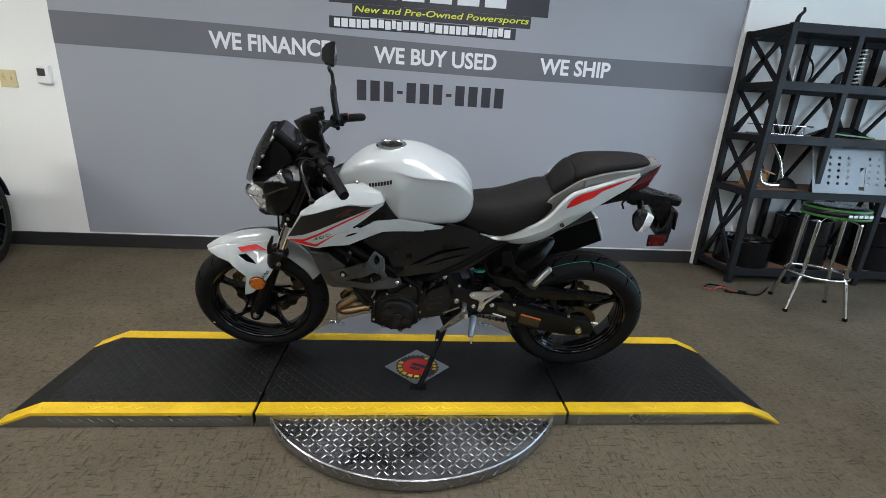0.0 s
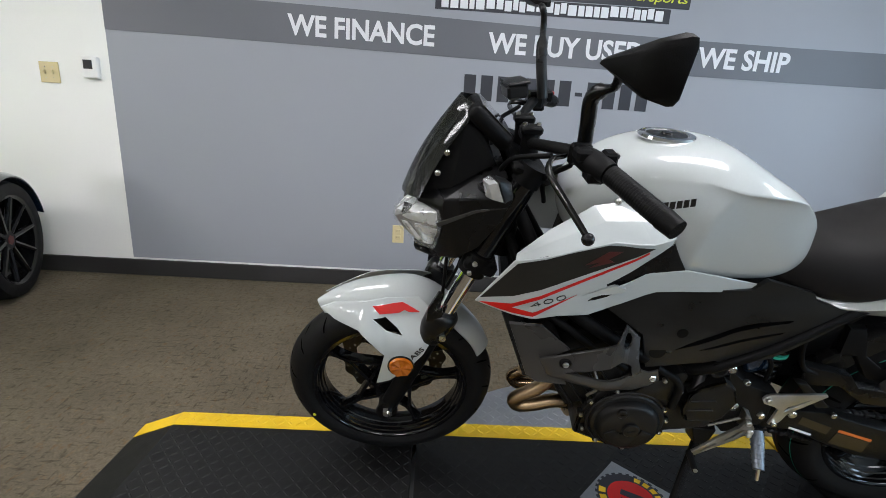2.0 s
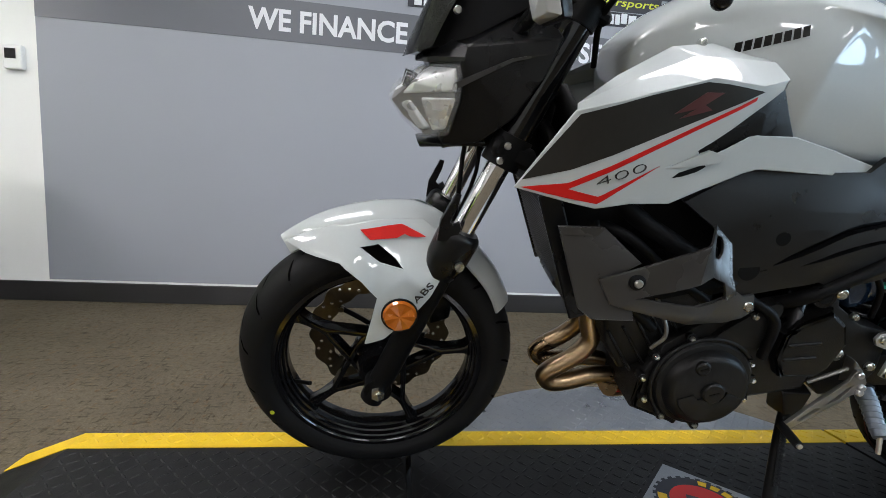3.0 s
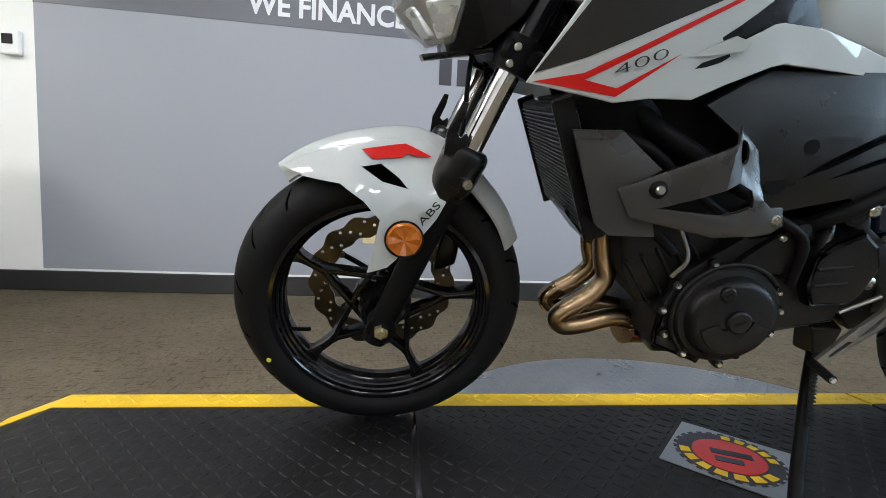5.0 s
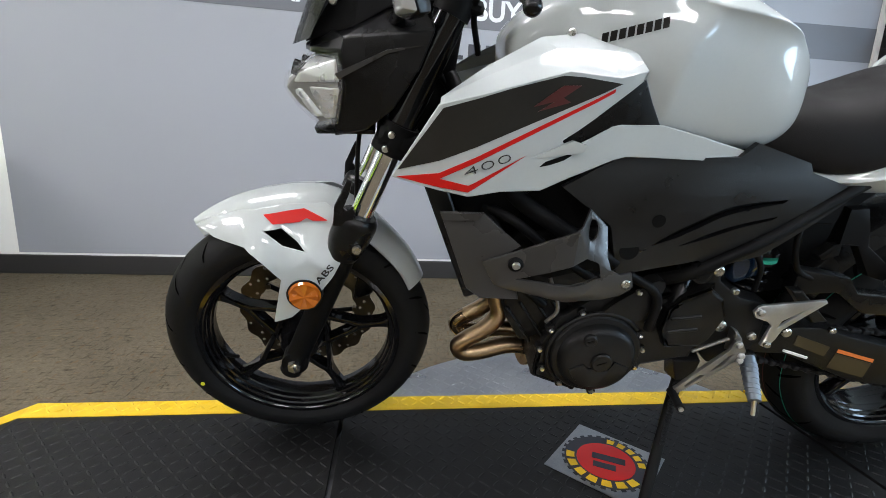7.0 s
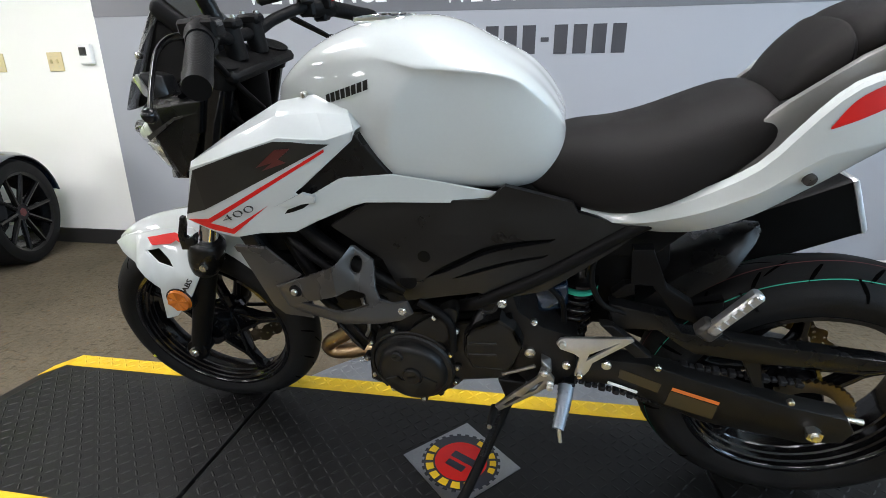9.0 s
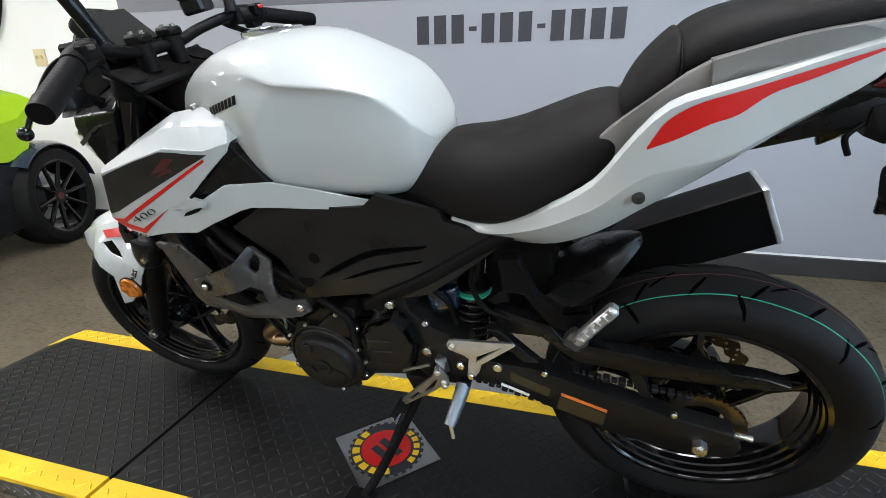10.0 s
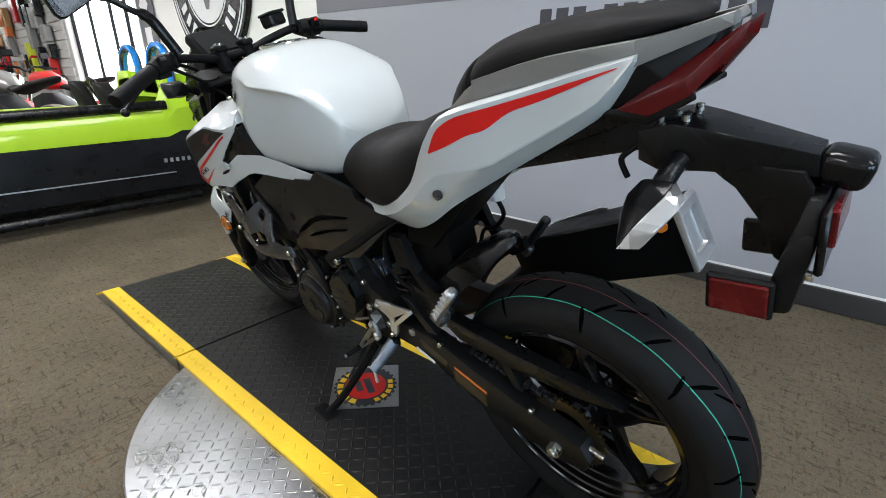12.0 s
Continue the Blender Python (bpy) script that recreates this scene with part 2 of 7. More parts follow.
def tube(bm, pts, r, segs=12, n=6, flat=1.0):
    pts = curve_points(pts, n) if n else [Vector(q) for q in pts]
    rad = r if callable(r) else (lambda t: r)
    up, rings = None, []
    for i, p in enumerate(pts):
        d = (pts[min(i + 1, len(pts) - 1)] - pts[max(i - 1, 0)]).normalized()
        if up is None:
            up = d.orthogonal().normalized()
        up = (up - d * up.dot(d)).normalized()
        side = d.cross(up)
        rr = rad(i / (len(pts) - 1))
        rings.append([bm.verts.new(p + rr * (math.cos(a) * up + flat * math.sin(a) * side)) for a in (2 * math.pi * k / segs for k in range(segs))])
    for a, b in zip(rings, rings[1:]):
        for k in range(segs):
            bm.faces.new((a[k], a[(k + 1) % segs], b[(k + 1) % segs], b[k]))
    bm.faces.new(rings[0][::-1]), bm.faces.new(rings[-1])
    return bm


def lathe(bm, profile, centre, segs=64, closed=True, a0=0.0, a1=2 * math.pi):
    """Turn (radius, y) round the y axis through centre."""
    full = abs(a1 - a0) > 6.28
    rings = []
    for k in range(segs if full else segs + 1):
        a = a0 + (a1 - a0) * k / segs
        rings.append([bm.verts.new((centre[0] + r * math.cos(a), centre[1] + y, centre[2] + r * math.sin(a))) for r, y in profile])
    m = len(profile)
    pairs = list(zip(rings, rings[1:])) + ([(rings[-1], rings[0])] if full else [])
    for a, b in pairs:
        for j in range(m if closed else m - 1):
            bm.faces.new((a[j], a[(j + 1) % m], b[(j + 1) % m], b[j]))
    if not full and closed:
        bm.faces.new(rings[0]), bm.faces.new(rings[-1][::-1])
    return bm


def plate(bm, outline, y, thick, holes=(), cuts=(), side=-1, bevel=0.0):
    """A panel whose outline is (x, z); y is its outer face's distance from the middle plane, a number or a function of (x, z)."""
    yf = y if callable(y) else (lambda x, z: y)
    tmp = bmesh.new()
    edges = []
    for loop in (outline, *holes):
        vs = [tmp.verts.new((x, 0, z)) for x, z in loop]
        edges += [tmp.edges.new((vs[i], vs[(i + 1) % len(vs)])) for i in range(len(vs))]
    bmesh.ops.triangle_fill(tmp, use_beauty=True, use_dissolve=False, edges=edges)
    for cut in cuts:
        cx, cz, nx, nz = cut if isinstance(cut, tuple) else (cut, 0.0, 1.0, 0.0)
        bmesh.ops.bisect_plane(tmp, geom=tmp.verts[:] + tmp.edges[:] + tmp.faces[:], plane_co=(cx, 0, cz), plane_no=(nx, 0, nz))
    outer = {v: bm.verts.new((v.co.x, side * yf(v.co.x, v.co.z), v.co.z)) for v in tmp.verts}
    inner = {v: bm.verts.new((v.co.x, side * (yf(v.co.x, v.co.z) - thick), v.co.z)) for v in tmp.verts}
    for f in tmp.faces:
        bm.faces.new([outer[v] for v in f.verts])
        bm.faces.new([inner[v] for v in reversed(f.verts)])
    rim = []
    for e in tmp.edges:
        if len(e.link_faces) == 1:
            a, b = e.verts
            bm.faces.new((outer[a], outer[b], inner[b], inner[a]))
            rim.append((outer[a], outer[b]))
    tmp.free()
    if bevel:
        es = [bm.edges.get(q) for q in rim]
        bmesh.ops.bevel(bm, geom=[e for e in es if e], offset=bevel, segments=2, profile=0.5, affect="EDGES", clamp_overlap=True)
    return bm


def loft(bm, rings, caps=True):
    vs = [[bm.verts.new(p) for p in r] for r in rings]
    n = len(vs[0])
    for a, b in zip(vs, vs[1:]):
        for k in range(n):
            bm.faces.new((a[k], a[(k + 1) % n], b[(k + 1) % n], b[k]))
    if caps:
        bm.faces.new(vs[0][::-1]), bm.faces.new(vs[-1])
    return bm


def subsurf(ob, levels=2):
    mod = ob.modifiers.new("smooth", "SUBSURF")
    mod.levels = mod.render_levels = levels
    return ob


def bevelled(ob, width=0.003, segs=2, angle=35):
    mod = ob.modifiers.new("edge", "BEVEL")
    mod.width, mod.segments, mod.limit_method, mod.angle_limit = width, segs, "ANGLE", radians(angle)
    return ob


def lettering(name, text, mat, m, height, width=None, depth=0.001, parent=None, shear=0.0, label="", bold=0.0):
    """Text as a mesh: its left lower corner at the origin of m, read along m's x, upright along m's y."""
    cu = bpy.data.curves.new(name, "FONT")
    cu.body, cu.extrude, cu.shear, cu.offset, cu.resolution_u = text, depth, shear, bold, 3
    tmp = bpy.data.objects.new(name, cu)
    me = bpy.data.meshes.new_from_object(tmp)
    bpy.data.objects.remove(tmp)
    co = np.empty(len(me.vertices) * 3)
    me.vertices.foreach_get("co", co)
    co = co.reshape(-1, 3)
    lo, hi = co.min(0), co.max(0)
    s = height / (hi[1] - lo[1])
    sx = s if width is None else width / (hi[0] - lo[0])
    co = (co - [lo[0], lo[1], 0]) * [sx, s, 1]
    me.vertices.foreach_set("co", co.ravel())
    me.update()
    me.materials.clear()
    me.materials.append(mat)
    ob = new(name, me)
    if parent is not None:
        ob.parent = parent
        ob.matrix_basis = m
    else:
        ob.matrix_world = m
    if label:
        ob["label"] = label
    return ob


# ---- the room ----
WY = 1.740
X0, X1, Y0 = -18.0, 5.2, -6.9


def slab(name, c, s, mat, label, category="", kind="structure", bevel=0.0):
    return tagged(part(name, box(bmesh.new(), c, s, bevel=bevel), mat), label, category or name.split("_")[0], kind=kind)


slab("floor", ((X0 + X1) / 2, (Y0 + WY) / 2 + 0.6, -0.05), (X1 - X0 + 1, WY - Y0 + 3.2, 0.1), CARPET, "flat brown carpet with short dark dashes", "floor")
slab("ceiling", ((X0 + X1) / 2, (Y0 + WY) / 2, CEIL + 0.06), (X1 - X0, WY - Y0 + 0.4, 0.12), CEILING, "white tiled ceiling with recessed light panels", "ceiling")
bm = bmesh.new()
for ya, yb, za, zb in ((Y0 - 0.1, -4.4, 0, CEIL), (0.2, WY + 0.1, 0, CEIL), (-4.4, 0.2, 0, 0.3), (-4.4, 0.2, 2.4, CEIL)):
    box(bm, (X1 + 0.1, (ya + yb) / 2, (za + zb) / 2), (0.2, yb - ya, zb - za))
tagged(part("wall_east", bm, WALL_WHITE), "plain white wall with a wide shop window", "wall", kind="structure")
slab("wall_west", (X0 - 0.1, (Y0 + WY) / 2, CEIL / 2), (0.2, WY - Y0 + 0.4, CEIL), WALL_WHITE, "plain white painted wall far down the shop", "wall")


def wall_with_opening(name, y, ox0, ox1, oz0, oz1, x0, x1, label, thick=0.2):
    bm = bmesh.new()
    for xa, xb, za, zb in ((x0, ox0, 0, CEIL), (ox1, x1, 0, CEIL), (ox0, ox1, oz1, CEIL)) + (((ox0, ox1, 0, oz0),) if oz0 > 0 else ()):
        box(bm, ((xa + xb) / 2, y, (za + zb) / 2), (xb - xa, thick, zb - za))
    return tagged(part(name, bm, WALL_WHITE), label, "wall", kind="structure")


wall = wall_with_opening("wall_north", WY + 0.1, -9.8, -6.5, 0.0, 2.45, X0, X1, "white painted wall with a large grey lettered mural")
slab("wall_south", ((X0 + X1) / 2, Y0, CEIL / 2), (X1 - X0, 0.2, CEIL), WALL_WHITE, "plain white painted wall behind the camera", "wall")
bm = bmesh.new()
for y in (-4.4, -2.87, -1.33, 0.2):
    box(bm, (X1 + 0.1, y, 1.35), (0.12, 0.07, 2.1))
for z in (0.3, 2.4):
    box(bm, (X1 + 0.1, -2.1, z), (0.12, 4.6, 0.07))
tagged(part("window_1", bm, STEEL_DARK), "dark metal shop window frame", "window", kind="structure")

# mural painted on the wall
ML, MR = -2.552, 2.484
part("mural_panel", box(bmesh.new(), ((ML + MR) / 2, WY - 0.001, 1.42), (MR - ML, 0.004, 2.6)), MURAL_GREY, wall, "grey painted mural panel")
# the band swings down towards the mural's other end
BAND = [(ML, 1.706, 1.494), (-2.03, 1.703, 1.489), (-1.57, 1.698, 1.482), (-1.14, 1.689, 1.475), (-0.73, 1.678, 1.468), (-0.34, 1.667, 1.461), (0.05, 1.657, 1.456), (0.45, 1.649, 1.449), (0.86, 1.642, 1.444), (1.51, 1.637, 1.442), (2.0, 1.638, 1.441), (MR, 1.640, 1.440)]
bm = plate(bmesh.new(), [(x, a) for x, a, b in BAND] + [(x, b) for x, a, b in reversed(BAND)], 0.0015, 0.003)
bmesh.ops.translate(bm, vec=(0, WY - 0.004, 0), verts=bm.verts[:])
part("mural_stripe", bm, STRIPE_GREY, wall, "dark grey mural band")


def on_wall(x, z):
    return pose(x, WY - 0.0065, z, 90, 0, 0)


for text, x0, x1, z, turn in (("WE FINANCE", -1.500, -0.645, 1.528, -0.9), ("WE BUY USED", -0.329, 0.593, 1.500, -0.25), ("WE SHIP", 0.928, 1.487, 1.494, -0.15)):
    lettering("mural_lettering", text, LETTER_WHITE, on_wall(x0, z) @ pose(0, 0, 0, 0, 0, turn), 0.116, x1 - x0, parent=wall, bold=0.026)
# a number on the wall, kept as bars
bm = bmesh.new()
x = -0.460
for k, ch in enumerate("ddd-ddd-dddd"):
    w = 0.082 if ch == "d" else 0.05
    box(bm, (x + w / 2, WY - 0.005, 1.301 - 0.004 * x), (w * 0.86, 0.004, 0.146 if ch == "d" else 0.022))
    x += w + 0.0195
part("mural_number_bars", bm, LETTER_BLACK, wall, "black bars of a painted number")
# sign block above the band: dark outlined lines
bm = bmesh.new()
box(bm, (0.035, WY - 0.004, 1.758), (1.37, 0.004, 0.078))
box(bm, (0.17, WY - 0.0045, 1.843), (1.31, 0.004, 0.082))
box(bm, (0.15, WY - 0.004, 1.99), (1.6, 0.004, 0.21))
part("mural_sign_backing", bm, LETTER_BLACK, wall, "black backing of the sign lines")
bm = bmesh.new()
rnd = random.Random(5)
x = -0.62
while x < 0.66:
    w = rnd.uniform(0.035, 0.062)
    box(bm, (x + w / 2, WY - 0.008, 1.757 + (0.008 if rnd.random() < 0.4 else 0)), (w * 0.8, 0.003, 0.055))
    x += w
part("mural_sign_bars", bm, LETTER_WHITE, wall, "white bars of a web address")
lettering("mural_lettering", "New and Pre-Owned Powersports", LETTER_YELLOW, on_wall(-0.47, 1.818), 0.056, 1.28, parent=wall, shear=0.2, bold=0.01)
bm = bmesh.new()
for k in range(6):
    box(bm, (-0.45 + 0.2 * k, WY - 0.008, 1.99), (0.16, 0.003, 0.13))
part("mural_sign_logo", bm, LETTER_WHITE, wall, "white logo shapes")
# white corner trim at the mural's end
slab("trim", (MR + 0.026, WY - 0.012, 1.37), (0.05, 0.024, 2.74), WALL_WHITE, "white painted wall trim", "trim")
for k, (xa, xb) in enumerate(((X0, -9.85), (-6.45, X1))):
    slab("baseboard", ((xa + xb) / 2, WY - 0.008, 0.054), (xb - xa, 0.016, 0.108), BASEBOARD, "black rubber baseboard", "baseboard", bevel=0.004)

# ceiling light panels
for lx, ly in TROFFERS:
    tagged(part("ceiling_light", box(bmesh.new(), (lx, ly, CEIL - 0.006), (1.2, 0.6, 0.012), bevel=0.004), PANEL_LIGHT), "bright rectangular ceiling light panel", "ceiling light", "ceiling lights")

# entrance glazing far down the wall
entr = tagged(empty("entrance_glazing", pose(-8.15, WY + 0.1, 0)), "dark framed glass shop entrance full of daylight", "entrance", kind="structure")
for x, w in ((-1.62, 0.06), (-0.62, 0.04), (0.36, 0.04), (0.98, 0.05), (1.62, 0.06)):
    part("mullion", box(bmesh.new(), (x, 0, 1.22), (w, 0.04, 2.44), bevel=0.004), STEEL_DARK, entr)
for z in (0.12, 2.4):
    part("frame_rail", box(bmesh.new(), (0, 0, z), (3.3, 0.05, 0.1)), STEEL_DARK, entr)
part("push_bar", box(bmesh.new(), (1.30, 0, 1.0), (0.60, 0.06, 0.05), bevel=0.006), STEEL_DARK, entr)
part("kick_plate", box(bmesh.new(), (1.30, 0, 0.3), (0.62, 0.03, 0.26)), STEEL_DARK, entr)
slab("backdrop", (-9.5, WY + 0.9, 1.5), (9.0, 0.05, 3.6), OUTSIDE, "bright overexposed street daylight", "backdrop")
# dark banner beside the entrance
ban = tagged(part("banner", box(bmesh.new(), (-6.12, WY - 0.02, 1.45), (0.5, 0.02, 2.3), bevel=0.004), STRIPE_GREY), "dark vertical wall banner with white bars", "banner")
bm = bmesh.new()
for k in range(5):
    box(bm, (-6.12, WY - 0.034, 0.75 + 0.36 * k), (0.2, 0.004, 0.2), rot=(0, 45 if k % 2 else 0, 0))
part("banner_bars", bm, LETTER_WHITE, ban)
# slatwall beyond the entrance
sw = tagged(empty("slatwall", pose(-13.3, WY - 0.03, 0)), "grey slatwall with hanging goods", "slatwall", kind="structure")
for k in range(16):
    part("slat", box(bmesh.new(), (0, 0, 0.25 + 0.155 * k), (6.8, 0.04, 0.145), bevel=0.004), SLAT, sw)

# thermostat, switch plates, outlet
th = tagged(part("thermostat", box(bmesh.new(), (-2.652, WY - 0.016, 1.280), (0.094, 0.032, 0.122), bevel=0.008, segs=2), WHITE_PLASTIC), "white wall thermostat with dark display", "thermostat")
part("display", box(bmesh.new(), (-2.659, WY - 0.0335, 1.295), (0.052, 0.003, 0.05), bevel=0.001), SCREEN_DARK, th)


def switch_plate(x):
    ob = tagged(part("switch_plate", box(bmesh.new(), (x, WY - 0.004, 1.240), (0.112, 0.008, 0.117), bevel=0.003, segs=2), IVORY), "ivory double switch plate on the white wall", "switch", "wall switches")
    for dx in (-0.023, 0.023):
        part("toggle", box(bmesh.new(), (x + dx, WY - 0.013, 1.242), (0.01, 0.016, 0.024), rot=(20, 0, 0), bevel=0.002), IVORY, ob)
        for dz in (-0.03, 0.03):
            part("screw", rod(bmesh.new(), (x + dx, WY - 0.009, 1.240 + dz), (x + dx, WY - 0.007, 1.240 + dz), 0.003, segs=8), ZINC, ob)


switch_plate(-2.907), switch_plate(-3.362)
ol = tagged(part("outlet", box(bmesh.new(), (-0.820, WY - 0.004, 0.370), (0.074, 0.008, 0.117), bevel=0.003, segs=2), IVORY), "ivory duplex outlet low on the mural wall", "outlet")
for dz in (-0.021, 0.021):
    sock = part("socket", box(bmesh.new(), (-0.820, WY - 0.009, 0.370 + dz), (0.034, 0.004, 0.028), bevel=0.002), IVORY, ol)
    for dx in (-0.007, 0.007):
        part("slot", box(bmesh.new(), (-0.820 + dx, WY - 0.0115, 0.372 + dz), (0.0025, 0.002, 0.009)), MATTE_BLACK, sock)

# round sign
sg = tagged(empty("round_sign", pose(-4.35, WY - 0.035, 1.95)), "round black and white wall sign with lettering bars", "sign")
R_S = 0.84
part("sign_disc", lathe(bmesh.new(), [(0.001, -0.02), (R_S - 0.01, -0.02), (R_S, -0.01), (R_S, 0.03), (0.001, 0.03)], (0, 0, 0), 72), DARK_PLASTIC, sg, smooth=40)
for ra, rb in ((0.775, 0.795), (0.735, 0.748), (0.45, 0.465)):
    part("sign_ring", lathe(bmesh.new(), [(ra, -0.026), (rb, -0.026), (rb, -0.018), (ra, -0.018)], (0, 0, 0), 72), LETTER_WHITE, sg)
part("sign_centre", lathe(bmesh.new(), [(0.001, -0.024), (0.432, -0.024), (0.432, -0.018), (0.001, -0.018)], (0, 0, 0), 64), LETTER_WHITE, sg)
part("sign_emblem", plate(bmesh.new(), [(-0.24, 0.24), (-0.08, 0.24), (0, -0.04), (0.08, 0.24), (0.24, 0.24), (0.03, -0.3), (-0.03, -0.3)], 0.028, 0.006), STRIPE_GREY, sg)
for k in range(10):
    a = radians(205 + 13.2 * k)
    b2 = bmesh.new()
    box(b2, (0, 0, 0), (0.07, 0.006, 0.134))
    bmesh.ops.transform(b2, matrix=pose(0.605 * math.cos(a), -0.025, 0.605 * math.sin(a), 0, math.degrees(-a) - 90, 0), verts=b2.verts[:])
    part("sign_bar", b2, LETTER_WHITE, sg)

# ---- the display platform ----
P = 0.062
PC = -0.094
YF, YB = PC - 0.318, PC + 0.318
STRIP = 0.066


def lug_field(bm, inside, height, pitch=0.027, length=0.0135, width=0.0030, z=0.0, x0=-1.6, x1=1.6, y0=-0.8, y1=0.8, rise=0.0013):
    """Raised diamond-plate lugs, alternately turned."""
    nx, ny = int((x1 - x0) / pitch), int((y1 - y0) / pitch)
    for i in range(nx):
        for j in range(ny):
            x, y = x0 + (i + 0.5) * pitch, y0 + (j + 0.5) * pitch
            if not inside(x, y):
                continue
            a = radians(45 if (i + j) % 2 else -45)
            c, s = math.cos(a), math.sin(a)
            ring = []
            for u, v in ((-length, 0), (-length * 0.4, -width), (length * 0.4, -width), (length, 0), (length * 0.4, width), (-length * 0.4, width)):
                ring.append(bm.verts.new((x + u * c - v * s, y + u * s + v * c, height)))
            t0, t1 = bm.verts.new((x - length * 0.5 * c, y - length * 0.5 * s, height + rise)), bm.verts.new((x + length * 0.5 * c, y + length * 0.5 * s, height + rise))
            bm.faces.new((ring[0], ring[1], t0)), bm.faces.new((ring[0], t0, ring[5]))
            bm.faces.new((ring[1], ring[2], t1, t0)), bm.faces.new((ring[4], ring[5], t0, t1))
            bm.faces.new((ring[3], t1, ring[2])), bm.faces.new((ring[3], ring[4], t1))
    return bm


deck = tagged(empty("motorcycle_platform", pose(0, 0, 0)), "low black ramped platform with yellow edges on a diamond plate turntable", "platform")
TR = 0.645
part("turntable", lathe(bmesh.new(), [(0.001, 0.0), (TR - 0.004, 0.0), (TR - 0.004, 0.005), (TR, 0.010), (TR, 0.046), (TR - 0.004, 0.050), (0.001, 0.050)], (0, 0, 0), 96), PLATE, deck, "round diamond plate turntable", smooth=30).matrix_basis = pose(0, PC, 0, 90, 0, 0)
tagged(part("turntable_tread", lug_field(bmesh.new(), lambda x, y: math.hypot(x, y - PC) < TR - 0.016 and not (YF - 0.012 < y < YB + 0.012), 0.0502), PLATE_LUG, deck), kind="stuff")
# lugs on the turntable's rim
bm = bmesh.new()
for k in range(150):
    a = 2 * math.pi * k / 150
    for j, z in enumerate((0.017, 0.034)):
        if (k + j) % 2:
            bmesh.ops.create_cube(bm, size=1.0, matrix=pose(TR * math.cos(a), PC + TR * math.sin(a), z, 0, 0, math.degrees(a) + 90) @ pose(0, 0, 0, 0, 40 if j else -40, 0) @ Matrix.Diagonal((0.019, 0.003, 0.0045, 1)))
tagged(part("rim_tread", bm, PLATE_LUG, deck), kind="stuff")


def deck_section(x0, x1, tip=0.0):
    """One platform section from x0 to x1; tip: how far its outer end slopes down to the floor."""
    stations = [x0, x1, x1 + tip] if tip > 0 else [x0 + tip, x0, x1] if tip < 0 else [x0, x1]
    heights = [P, P] if not tip else ([P, P, 0.006] if tip > 0 else [0.006, P, P])
    for name, mat, ya, yb, dz in (("deck_mat", MAT_BLACK, YF + STRIP, YB - STRIP, 0.0), ("yellow_edge", YELLOW, YF, YF + STRIP, 0.002), ("yellow_edge", YELLOW, YB - STRIP, YB, 0.002)):
        bm = bmesh.new()
        top = [(x, h + dz) for x, h in zip(stations, heights)]
        ring = top + [(x, 0.0 if name == "deck_mat" else max(0.0, h - 0.012)) for x, h in reversed(top)]
        a = [bm.verts.new((x, ya, z)) for x, z in ring]
        b = [bm.verts.new((x, yb, z)) for x, z in ring]
        n = len(ring)
        bm.faces.new(a), bm.faces.new(b[::-1])
        for k in range(n):
            bm.faces.new((a[k], b[k], b[(k + 1) % n], a[(k + 1) % n]))
        part(name, bm, mat, deck)
    for y, d in ((YF, 1), (YB, -1)):
        bm = bmesh.new()
        ring = [(x, max(h - 0.009, 0.004)) for x, h in zip(stations, heights)] + [(x, 0.0) for x in reversed(stations)]
        a = [bm.verts.new((x, y + 0.002 * d, z)) for x, z in ring]
        b = [bm.verts.new((x, y + (STRIP - 0.004) * d, z)) for x, z in ring]
        n = len(ring)
        bm.faces.new(a), bm.faces.new(b[::-1])
        for k in range(n):
            bm.faces.new((a[k], b[k], b[(k + 1) % n], a[(k + 1) % n]))
        part("side_skirt", bm, PLATE, deck, "diamond plate side skirt")


deck_section(-0.614, 0.614)
deck_section(0.626, 1.420, 0.138)
deck_section(-1.420, -0.626, -0.138)
tagged(part("deck_tread", lug_field(bmesh.new(), lambda x, y: abs(x) < 1.40 and abs(abs(x) - 0.620) > 0.02 and YF + STRIP + 0.012 < y < YB - STRIP - 0.012 and abs(x - 0.012) + abs(y + 0.086) > 0.165, P, rise=0.0016), MAT_BLACK, deck), kind="stuff")
tagged(part("edge_tread", lug_field(bmesh.new(), lambda x, y: abs(x) < 1.40 and abs(abs(x) - 0.620) > 0.02 and (YF + 0.01 < y < YF + STRIP - 0.01 or YB - STRIP + 0.01 < y < YB - 0.01), P + 0.002, length=0.0135, rise=0.0022), YELLOW, deck), kind="stuff")
bm = bmesh.new()
for y, d in ((YF, -1), (YB, 1)):
    x = -1.36
    k = 0
    while x < 1.36:
        if abs(abs(x) - 0.620) > 0.02 and math.hypot(x, y + 0.02 * d - PC) > TR - 0.03:
            for j, z in enumerate((0.014, 0.030, 0.046)):
                if (k + j) % 2:
                    box(bm, (x, y + 0.0014 * -d, z), (0.019, 0.003, 0.0045), rot=(0, 40 if j % 2 else -40, 0))
        x += 0.018
        k += 1
tagged(part("skirt_tread", bm, PLATE_LUG, deck), kind="stuff")
